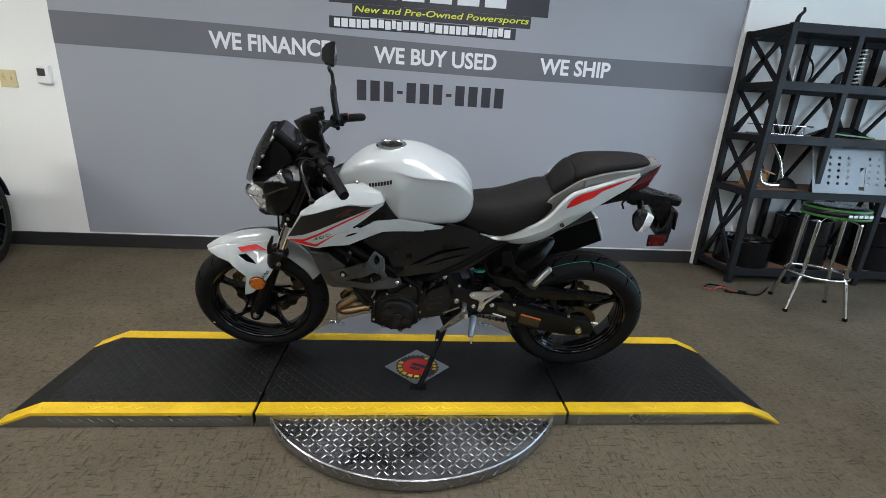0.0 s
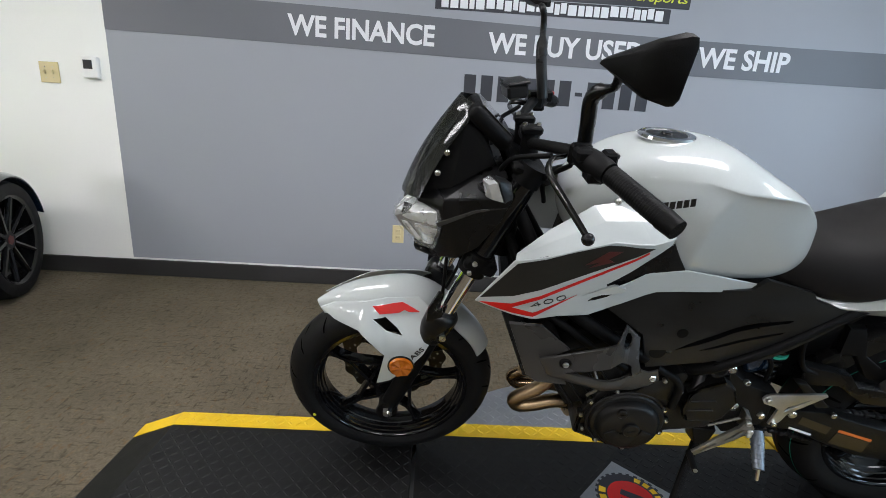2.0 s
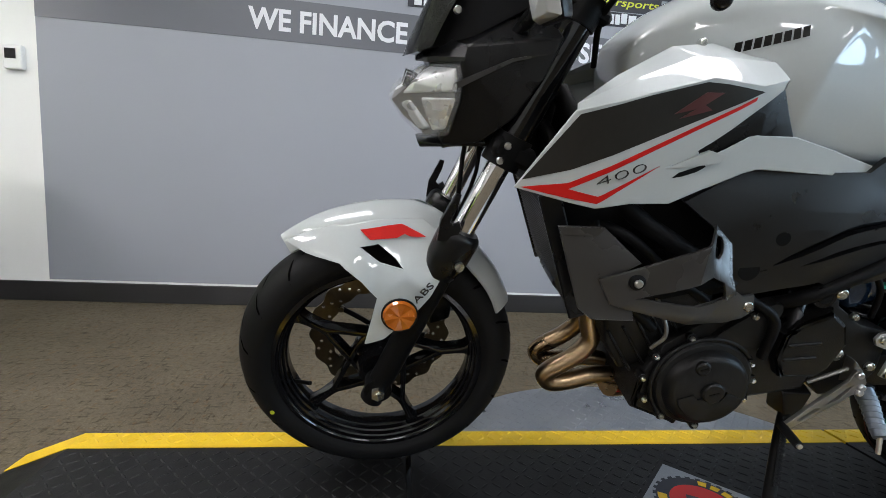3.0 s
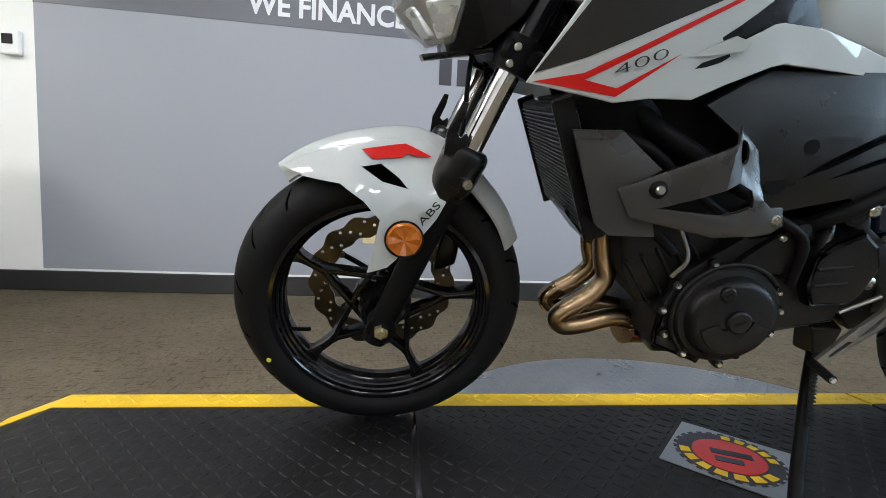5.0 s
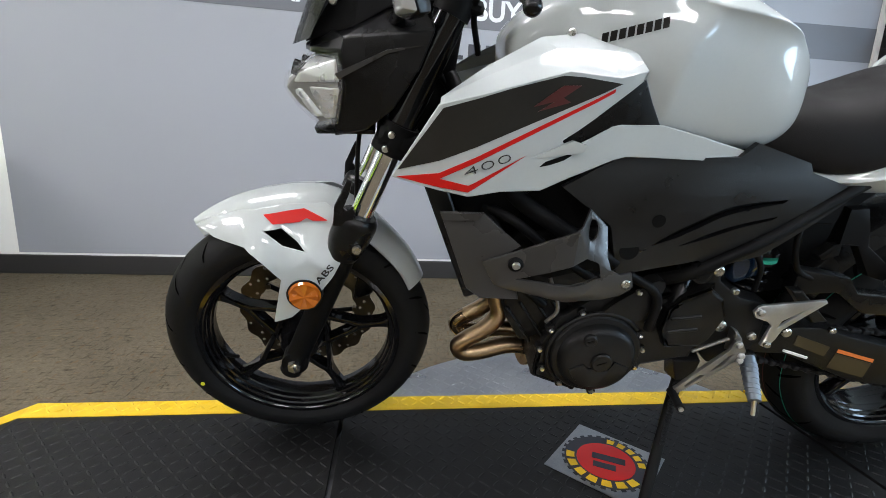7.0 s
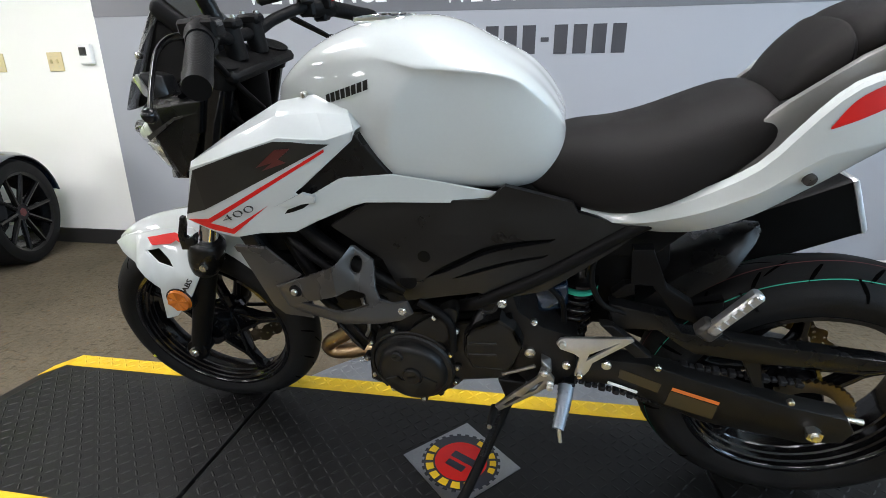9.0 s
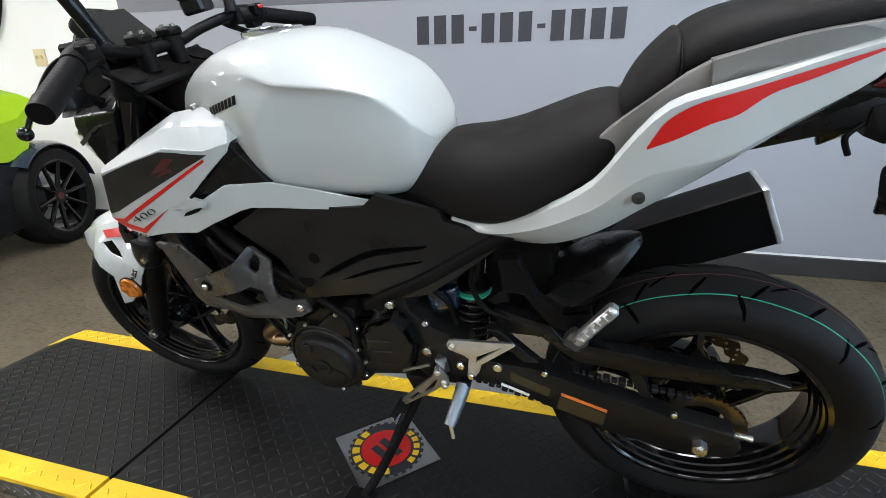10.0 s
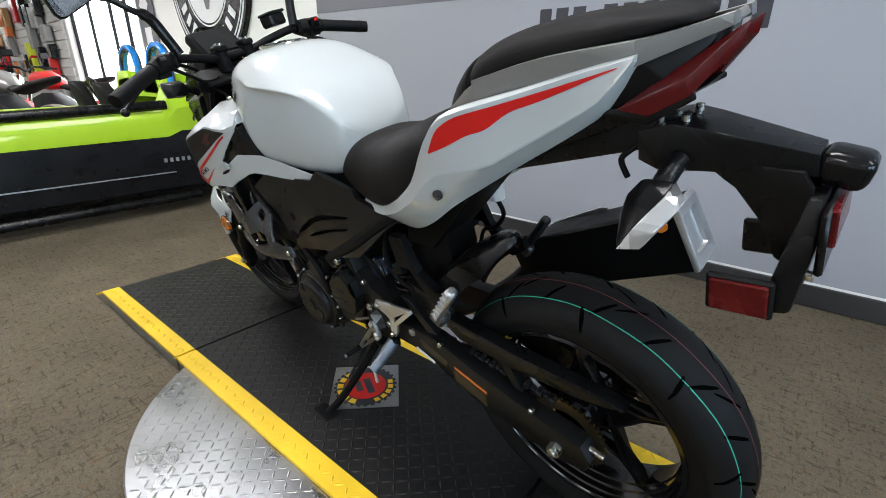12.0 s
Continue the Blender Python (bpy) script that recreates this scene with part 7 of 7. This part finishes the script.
tagged(part("engine_part", hull(bmesh.new(), [(2.84, 1.40, Z3), (3.02, 1.40, Z3), (3.02, 1.50, Z3), (2.84, 1.50, Z3), (2.87, 1.42, Z3 + 0.07), (2.98, 1.42, Z3 + 0.06), (2.95, 1.48, Z3 + 0.09)], mirror=False, bevel=0.008), STEEL_DARK, smooth=40), "dark cast engine part on the shelf", "part")
# perforated sheet leaning at the front of the bench
PS = pose(3.36, SY0 - 0.036, Z3 + 0.0, -14, 0, 0)
ps = tagged(empty("perforated_panel", PS), "grey perforated sheet metal panel leaning on the shelf", "panel")
holes = []
for i in range(4):
    for j in range(5):
        for x0 in (-0.30, 0.10):
            cx, cz = x0 + 0.075 * i - 0.02, 0.075 + 0.048 * j
            holes.append([(cx + 0.0125 * math.cos(a), cz + 0.0125 * math.sin(a)) for a in (math.pi * q / 4 for q in range(8))])
holes.append([(0.008, 0.03), (0.008, 0.20), (0.052, 0.20), (0.052, 0.03)])
part("sheet", plate(bmesh.new(), [(-0.37, 0.0), (-0.40, 0.345), (0.40, 0.345), (0.37, 0.0)], 0.002, 0.004, holes), PERF_GREY, ps)
# shelf two and three
Z2, Z1, Z0 = SHELF_Z[2] + 0.0315, SHELF_Z[3] + 0.0315, SHELF_Z[4] + 0.0315
rk = tagged(empty("chrome_rack", pose(2.74, 1.42, Z2)), "chrome tube luggage rack on the shelf", "rack")
for z in (0.006, 0.07):
    part("rail", tube(bmesh.new(), [(-0.18, -0.08, z), (0.18, -0.08, z), (0.20, 0.0, z), (0.18, 0.08, z), (-0.18, 0.08, z), (-0.20, 0.0, z), (-0.18, -0.08, z)], 0.005, 8, 3), CHROME, rk, smooth=60)
for x, y in ((-0.15, -0.083), (-0.02, -0.083), (0.12, -0.083), (0.15, 0.083), (-0.1, 0.083)):
    part("upright", rod(bmesh.new(), (x, y, 0.003), (x, y, 0.07), 0.004, segs=8), CHROME, rk)
fp = tagged(part("fairing_panel", hull(bmesh.new(), [(3.02, 1.36, Z2), (3.50, 1.38, Z2), (3.50, 1.56, Z2), (3.05, 1.55, Z2), (3.12, 1.42, Z2 + 0.075), (3.34, 1.42, Z2 + 0.085), (3.45, 1.50, Z2 + 0.03)], mirror=False, bevel=0.006), GLOSS_BLACK, smooth=40), "glossy black and green fairing panel on the shelf", "fairing")
part("green_stripe", box(bmesh.new(), (3.28, 1.362, Z2 + 0.022), (0.40, 0.006, 0.010), rot=(0, 3, 0)), GREEN_DARK, fp)
for x in (2.66, 2.74):
    tagged(part("steel_bracket", tube(bmesh.new(), [(x, 1.42, Z1), (x, 1.42, Z1 + 0.10), (x - 0.02, 1.42, Z1 + 0.11)], 0.004, 8, 3), ALU, smooth=60), "thin bent steel bracket standing on the shelf", "bracket", "brackets")
tagged(part("brake_line", tube(bmesh.new(), [(2.86, 1.42, Z1 + 0.002), (2.88, 1.42, Z1 + 0.07), (2.86, 1.42, Z1 + 0.14), (2.80, 1.42, Z1 + 0.20)], 0.006, 8, 5), MATTE_BLACK, smooth=60), "black hose standing up from the shelf", "hose")
bm = bmesh.new()
tube(bm, [(3.22 + 0.034 * math.cos(0.75 * k), 1.42 + 0.034 * math.sin(0.75 * k), Z1 + 0.008 + 0.0033 * k) for k in range(76)], 0.0065, 8, 0)
sp = tagged(part("shock_spring", bm, ALU, smooth=60), "steel coil shock absorber standing on the shelf", "spring")
part("damper", rod(bmesh.new(), (3.22, 1.42, Z1), (3.22, 1.42, Z1 + 0.30), 0.018, segs=16), MATTE_BLACK, sp)
tagged(part("foot_lever", hull(bmesh.new(), [(3.03, 1.38, Z1), (3.08, 1.38, Z1), (3.08, 1.42, Z1), (3.03, 1.42, Z1), (3.04, 1.39, Z1 + 0.07), (3.10, 1.39, Z1 + 0.10), (3.10, 1.41, Z1 + 0.10)], mirror=False, bevel=0.004), MATTE_BLACK), "small black lever casting on the shelf", "part")
tagged(part("carton", box(bmesh.new(), (3.86, 1.46, Z1 + 0.10), (0.30, 0.22, 0.20), bevel=0.003), MATTE_BLACK), "dark carton on the upper shelf", "box")

# ---- bar stool ----
stool = tagged(empty("bar_stool", pose(2.79, 0.82, 0)), "chrome bar stool with black and green round seat", "stool")
prof = [(0.001, 0.735), (0.10, 0.738), (0.165, 0.732), (0.182, 0.715), (0.185, 0.690), (0.180, 0.672), (0.15, 0.664), (0.001, 0.662)]
st_m = pose(0, 0, 0, 90)
part("seat", lathe(bmesh.new(), prof, (0, 0, 0), 48), GLOSS_BLACK, stool, "black vinyl seat", 50).matrix_basis = st_m
for z, r in ((0.676, 0.1865), (0.722, 0.180)):
    part("green_piping", lathe(bmesh.new(), [(r, z - 0.008), (r + 0.003, z), (r, z + 0.008), (r - 0.006, z)], (0, 0, 0), 48), GREEN_DARK, stool, "green seat piping", 50).matrix_basis = st_m
bm = bmesh.new()
for k in range(5):
    box(bm, (-0.08 + 0.035 * k, -0.186, 0.700), (0.024, 0.004, 0.016))
part("seat_bars", bm, LETTER_WHITE, stool)
for k in range(4):
    a = radians(20 + 90 * k)
    c, s = math.cos(a), math.sin(a)
    part("leg", tube(bmesh.new(), [(0.10 * c, 0.10 * s, 0.660), (0.15 * c, 0.15 * s, 0.640), (0.158 * c, 0.158 * s, 0.600), (0.168 * c, 0.168 * s, 0.28), (0.180 * c, 0.180 * s, 0.24), (0.238 * c, 0.238 * s, 0.012)], 0.0115, 12, 4), CHROME, stool, "chrome tube leg", 60)
    part("foot", rod(bmesh.new(), (0.238 * c, 0.238 * s, 0.0), (0.238 * c, 0.238 * s, 0.022), 0.015, segs=12), MATTE_BLACK, stool)
part("foot_ring", tube(bmesh.new(), [(0.176 * math.cos(2 * math.pi * k / 40), 0.176 * math.sin(2 * math.pi * k / 40), 0.262) for k in range(41)], 0.010, 10, 0), CHROME, stool, "chrome foot ring", 60)
# loose lead on the carpet
tagged(part("charger_lead", tube(bmesh.new(), [(2.26, 1.16, 0.006), (2.33, 1.20, 0.008), (2.42, 1.13, 0.006), (2.36, 1.06, 0.008), (2.47, 1.03, 0.006), (2.56, 1.00, 0.008), (2.66, 1.06, 0.006), (2.78, 1.16, 0.006)], 0.006, 8, 6), MATTE_BLACK, smooth=60), "black lead lying loose on the carpet", "cable")
tagged(part("charger_lead", tube(bmesh.new(), [(2.22, 1.14, 0.006), (2.28, 1.09, 0.008), (2.36, 1.13, 0.015), (2.44, 1.06, 0.008)], 0.005, 8, 6), CABLE_RED, smooth=60), "red lead lying loose on the carpet", "cable")
tagged(part("charger_clip", hull(bmesh.new(), [(2.43, 1.03, 0.0), (2.50, 1.01, 0.0), (2.50, 1.04, 0.0), (2.44, 1.05, 0.0), (2.44, 1.04, 0.03), (2.49, 1.02, 0.03)], mirror=False, bevel=0.004), MATTE_BLACK), "black battery clip on the carpet", "clip")


# ---- other motorcycles ----
def street_bike(m, paint, label, rim_mat=ALU, detail=True):
    ob = tagged(empty("parked_motorcycle", m), label, "motorcycle", "parked motorcycles")
    for x, r in ((-0.72, 0.31), (0.72, 0.31)):
        w = part("wheel", lathe(bmesh.new(), [(0.225, -0.04), (0.19, -0.03), (0.19, 0.03), (0.225, 0.04)], (x, 0, r), 40), rim_mat, ob, "cast metal wheel", 40)
        bm = bmesh.new()
        for k in range(6):
            a = radians(60 * k + 10)
            rod(bm, (x + 0.03 * math.cos(a), 0, r + 0.03 * math.sin(a)), (x + 0.2 * math.cos(a), 0, r + 0.2 * math.sin(a)), 0.016, 0.012, 8)
        lathe(bm, [(0.01, -0.05), (0.05, -0.05), (0.05, 0.05), (0.01, 0.05)], (x, 0, r), 20)
        part("spokes", bm, rim_mat, w)
        half = [(r, 0.0), (r - 0.008, 0.03), (r - 0.03, 0.055), (r - 0.06, 0.058), (0.222, 0.045)]
        part("tyre", lathe(bmesh.new(), half + [(q, -y) for q, y in reversed(half[1:])], (x, 0, r), 48), RUBBER, w, "black tyre", 50)
    for s in (-1, 1):
        part("fork_leg", rod(bmesh.new(), (-0.72, s * 0.10, 0.31), (-0.45, s * 0.10, 0.98), 0.024, segs=14), CHROME, ob, smooth=40)
        part("handlebar", tube(bmesh.new(), [(-0.42, 0, 1.02), (-0.40, s * 0.14, 1.08), (-0.28, s * 0.38, 1.06)], 0.014, 10, 4), MATTE_BLACK, ob, smooth=60)
        part("mirror", box(bmesh.new(), (-0.40, s * 0.34, 1.24), (0.03, 0.15, 0.08), bevel=0.012), MATTE_BLACK, ob)
        part("mirror_stem", rod(bmesh.new(), (-0.38, s * 0.24, 1.07), (-0.40, s * 0.33, 1.22), 0.006, segs=8), MATTE_BLACK, ob)
    bm = bmesh.new()
    loft(bm, [[(x, w * math.cos(a), z + h * math.sin(a)) for a in (2 * math.pi * k / 14 for k in range(14))] for x, w, z, h in ((-0.36, 0.06, 0.88, 0.06), (-0.26, 0.15, 0.90, 0.12), (-0.05, 0.16, 0.90, 0.13), (0.10, 0.11, 0.86, 0.08), (0.16, 0.06, 0.84, 0.04))])
    part("fuel_tank", bm, paint, ob, smooth=60)
    bm = bmesh.new()
    loft(bm, [[(x, w * math.cos(a), z + h * math.sin(a)) for a in (2 * math.pi * k / 14 for k in range(14))] for x, w, z, h in ((0.12, 0.08, 0.82, 0.04), (0.30, 0.14, 0.80, 0.05), (0.55, 0.13, 0.87, 0.05), (0.85, 0.08, 0.93, 0.04), (0.92, 0.03, 0.95, 0.02))])
    part("seat", bm, SEAT_VINYL, ob, smooth=60)
    part("engine", hull(bmesh.new(), [(-0.30, 0.14, 0.30), (0.22, 0.16, 0.28), (0.24, 0.14, 0.52), (-0.10, 0.16, 0.74), (-0.32, 0.13, 0.66)], bevel=0.02), STEEL_DARK, ob, smooth=40)
    part("exhaust", rod(bmesh.new(), (0.05, 0.20, 0.30), (0.75, 0.22, 0.42), 0.05, 0.055, 18), CHROME, ob, smooth=40)
    bm = bmesh.new()
    bmesh.ops.create_uvsphere(bm, u_segments=20, v_segments=12, radius=0.10, matrix=Matrix.Translation((-0.62, 0, 0.90)))
    part("headlight", bm, CHROME, ob, smooth=60)
    for x, a0, a1 in ((-0.72, 40, 150), (0.72, 30, 130)):
        part("fender", lathe(bmesh.new(), [(0.335, -0.07), (0.345, 0.0), (0.335, 0.07), (0.328, 0.07), (0.338, 0.0), (0.328, -0.07)], (x, 0, 0.31), 20, a0=radians(a0), a1=radians(a1)), paint, ob, smooth=50)
    part("side_stand", rod(bmesh.new(), (0.0, -0.12, 0.30), (-0.03, -0.30, 0.0), 0.012, segs=8), MATTE_BLACK, ob)
    return ob


street_bike(pose(2.77, -0.70, 0.0, 0, 0, 6), GLOSS_BLACK, "black motorcycle with bright cast wheels parked beside the platform")
street_bike(pose(-6.9, 0.28, 0.0, 0, 0, 22), SILVER_PLASTIC, "silver and black motorcycle parked behind the roadster", CHROME)
street_bike(pose(-7.8, 0.95, 0.0, 0, 0, 35), RED, "red motorcycle parked near the glass entrance")
street_bike(pose(-9.3, 0.15, 0.0, 0, 0, 30), GUN_GREY, "dark grey motorcycle parked in the far showroom", CHROME)
street_bike(pose(-10.4, 0.75, 0.0, 0, 0, 60), WHITE_PLASTIC, "white motorcycle parked further down the showroom")
street_bike(pose(-11.8, 0.0, 0.0, 0, 0, 50), RED, "red motorcycle parked further down the showroom")
street_bike(pose(-13.2, 0.5, 0.0, 0, 0, 40), GLOSS_BLACK, "black motorcycle parked far down the showroom")

# goods on the slatwall, far off
rg = random.Random(11)
for k in range(44):
    mat = rg.choice((RED, DARK_PLASTIC, ORANGE, SILVER_PLASTIC, CARDBOARD, LETTER_YELLOW, DARK_PLASTIC))
    x, z = rg.uniform(-16.4, -10.4), rg.uniform(0.7, 2.2)
    w, h = rg.uniform(0.16, 0.34), rg.uniform(0.25, 0.5)
    ob = tagged(part("gear_pack", box(bmesh.new(), (x, WY - 0.14, z), (w, 0.12, h), rot=(0, rg.uniform(-4, 4), 0), bevel=0.02, segs=2), mat), "packaged riding gear hanging on the slatwall", "goods", "hanging goods")
    part("hook", rod(bmesh.new(), (x, WY - 0.05, z + h / 2 + 0.01), (x, WY - 0.16, z + h / 2 + 0.02), 0.004, segs=6), ZINC, ob)

# ---- three-wheeled open roadster ----
car = tagged(empty("roadster", pose(-0.18, 0.12, 0)), "lime green and black open three-wheeled roadster facing the wall", "car")
CX, HW = -3.42, 0.74
xo = CX + HW  # outer side


FRONT = [(0.62, 0.90, 0.62, 0.125, 0.60), (0.90, 0.955, 0.62, 0.125, 0.59), (1.02, 0.975, 0.62, 0.14, 0.64), (1.14, 0.985, 0.62, 0.14, 0.90)]
ys = [(-2.55, 0.60, 0.40, 0.30, 0.50), (-2.2, 0.66, 0.58, 0.15, 0.52), (-1.4, 0.68, 0.66, 0.125, 0.53), (-0.6, 0.705, 0.68, 0.125, 0.54), (0.40, 0.735, 0.68, 0.125, 0.56), (0.50, 0.85, 0.62, 0.125, 0.60), (0.80, 0.89, 0.60, 0.125, 0.585), (0.96, 0.885, 0.58, 0.14, 0.565), (1.04, 0.84, 0.56, 0.22, 0.56)]
bm = bmesh.new()
loft(bm, [[(CX - HW, y, be), (CX - HW, y, zb + 0.05), (CX - HW + 0.1, y, zb), (CX + HW - 0.1, y, zb), (CX + HW, y, zb + 0.05), (CX + HW + 0.012, y, 0.36), (CX + HW, y, be)] for y, zt, ht, zb, be in ys])
part("lower_body", bm, CAR_BLACK, car, "black lower body tub", 25)
bm = bmesh.new()
loft(bm, [[(CX + HW + 0.002, y, be), (CX + HW - 0.01, y, be + 0.6 * (zt - be)), (CX + ht, y, zt), (CX + ht - 0.16, y, zt + (0.0 if y < 0.5 else 0.03)), (CX + ht - 0.20, y, be)] for y, zt, ht, zb, be in ys[:5] + [(0.50, 0.87, 0.62, 0.125, 0.60)] + FRONT])
loft(bm, [[(CX - HW - 0.002, y, be), (CX - HW + 0.01, y, be + 0.6 * (zt - be)), (CX - ht, y, zt), (CX - ht + 0.16, y, zt + (0.0 if y < 0.5 else 0.03)), (CX - ht + 0.20, y, be)] for y, zt, ht, zb, be in ys[:5] + [(0.50, 0.87, 0.62, 0.125, 0.60)] + FRONT])
part("upper_body", bm, LIME, car, "glossy lime green upper body", 30)
bm = bmesh.new()
loft(bm, [[(CX - 0.45, y, z - 0.12), (CX - 0.42, y, z), (CX, y, z + 0.04), (CX + 0.42, y, z), (CX + 0.45, y, z - 0.12)] for y, z in ((0.50, 0.95), (0.60, 0.97), (0.86, 0.955), (1.0, 0.90), (1.08, 0.80))])
part("hood", bm, LIME, car, "lime green hood", 30)
for y0, y1 in ((-1.35, 0.44),):
    part("sill_pad", tube(bmesh.new(), [(xo - 0.07, y0, 0.705), (xo - 0.07, (y0 + y1) / 2, 0.742), (xo - 0.07, y1, 0.785)], 0.036, 10, 4), DARK_PLASTIC, car, "black padded cockpit edge", 60)
part("cockpit_floor", box(bmesh.new(), (CX, -0.45, 0.45), (1.1, 1.9, 0.04)), DARK_PLASTIC, car)
for dx in (-0.32, 0.32):
    bm = loft(bmesh.new(), [[(CX + dx + w * math.copysign(abs(math.cos(a)) ** 0.6, math.cos(a)), 0.24 - 0.25 * (z - 0.6) + 0.05 * math.copysign(abs(math.sin(a)) ** 0.7, math.sin(a)), z) for a in (2 * math.pi * k / 24 for k in range(24))] for z, w in ((0.46, 0.12), (0.60, 0.15), (0.74, 0.155), (0.84, 0.135), (0.90, 0.10), (0.93, 0.06), (0.94, 0.02))])
    part("seat_back", bm, SEAT_VINYL, car, "black bucket seat", 60)
    part("seat_cushion", box(bmesh.new(), (CX + dx, 0.30, 0.53), (0.34, 0.20, 0.12), bevel=0.04, segs=3), SEAT_VINYL, car, smooth=40)
    hp = [(CX + dx + u, 0.58 + 0.03 * v, 0.86 + v) for u, v in ((-0.19, 0.0), (-0.185, 0.16), (-0.15, 0.28), (-0.06, 0.345), (0.06, 0.345), (0.15, 0.28), (0.185, 0.16), (0.19, 0.0))]
    ws = part("wind_hoop", tube(bmesh.new(), hp, 0.030, 12, 5), NAVY, car, "dark hoop wrapped in blue film", 60)
    part("hoop_film", tube(bmesh.new(), hp, 0.036, 12, 5, 0.8), BLUE_FILM, ws)
    part("cowl_hump", hull(bmesh.new(), [(CX + dx - 0.22, 0.50, 0.84), (CX + dx + 0.22, 0.50, 0.84), (CX + dx - 0.14, 0.50, 1.03), (CX + dx + 0.14, 0.50, 1.03), (CX + dx - 0.1, 0.95, 0.97), (CX + dx + 0.1, 0.95, 0.97), (CX + dx - 0.22, 0.62, 0.86), (CX + dx + 0.22, 0.62, 0.86)], mirror=False, bevel=0.02), LIME, car, smooth=40)
part("steering_wheel", lathe(bmesh.new(), [(0.16, -0.012), (0.175, 0.0), (0.16, 0.012), (0.145, 0.0)], (0, 0, 0), 32), DARK_PLASTIC, car, smooth=60).matrix_basis = pose(CX - 0.32, 0.32, 0.82, 25)
for k in range(10):
    part("name_bar", box(bmesh.new(), (xo + 0.016, 0.34 + 0.042 * k, 0.39), (0.004, 0.022, 0.030)), ALU, car, "small silver bar" if k == 0 else "")
part("trim_line", box(bmesh.new(), (xo + 0.013, -0.35, 0.295), (0.006, 1.5, 0.008)), ALU, car)
part("side_step", tube(bmesh.new(), [(xo + 0.03, -1.8, 0.10), (xo + 0.035, -0.6, 0.095), (xo + 0.02, 0.55, 0.10)], 0.032, 12, 4), DARK_PLASTIC, car, smooth=60)


def road_wheel(x, y, r, w, steer=0.0, parent_name="road_wheel"):
    ob = part(parent_name, lathe(bmesh.new(), [(r - 0.075, -w * 0.5), (r - 0.095, -w * 0.45), (r - 0.10, w * 0.45), (r - 0.075, w * 0.5)], (0, 0, 0), 48), GLOSS_BLACK, car, "black alloy wheel", 40)
    ob.matrix_basis = pose(x, y, r, 0, 0, 90 + steer)
    half = [(r, 0.0), (r - 0.002, w * 0.35), (r - 0.015, w * 0.5), (r - 0.05, w * 0.54), (r - 0.078, w * 0.5)]
    part("tyre", lathe(bmesh.new(), half + [(q, -yy) for q, yy in reversed(half[1:])], (0, 0, 0), 56), RUBBER, ob, "low profile tyre", 50)
    for k in range(10):
        a = radians(36 * k + 8)
        bm = rod(bmesh.new(), (0.05 * math.cos(a), -w * 0.30, 0.05 * math.sin(a)), ((r - 0.09) * math.cos(a), -w * 0.42, (r - 0.09) * math.sin(a)), 0.017, 0.014, 8)
        part("spoke", bm, GLOSS_BLACK, ob)
    part("hub", lathe(bmesh.new(), [(0.001, -w * 0.36), (0.05, -w * 0.36), (0.06, -w * 0.2), (0.06, 0.05), (0.001, 0.05)], (0, 0, 0), 28), STEEL_DARK, ob, smooth=40)
    part("hub_cap", rod(bmesh.new(), (0, -w * 0.36, 0), (0, -w * 0.39, 0), 0.026, segs=6), RED_LINE, ob, "red centre cap")
    part("brake_disc", lathe(bmesh.new(), [(0.08, -0.006), (0.16, -0.006), (0.16, 0.006), (0.08, 0.006)], (0, 0, 0), 40), ALU, ob)
    part("caliper", box(bmesh.new(), (-0.13, 0, 0.02), (0.06, 0.05, 0.13), bevel=0.01), SILVER_PLASTIC, ob)
    return ob


WX, WYC, WR, STEERED = -2.78, 1.15, 0.325, 20.0
road_wheel(WX - 0.02, WYC, WR, 0.20, STEERED), road_wheel(2 * CX - WX, WYC, WR, 0.20, STEERED)
for x in (WX - 0.02, 2 * CX - WX):
    bm = lathe(bmesh.new(), [(0.350, -0.115), (0.368, -0.08), (0.373, 0.0), (0.368, 0.08), (0.350, 0.115), (0.343, 0.115), (0.361, 0.08), (0.365, 0.0), (0.361, -0.08), (0.343, -0.115)], (0, 0, 0), 30, a0=radians(15), a1=radians(140))
    part("cycle_fender", bm, NAVY, car, "dark blue cycle fender", 50).matrix_basis = pose(x, WYC, WR, 0, 0, 90 + STEERED)
    part("suspension_arm", rod(bmesh.new(), (x, WYC, WR), (CX, WYC - 0.1, 0.36), 0.022, segs=10), STEEL_DARK, car)
road_wheel(CX, -2.35, 0.32, 0.24)
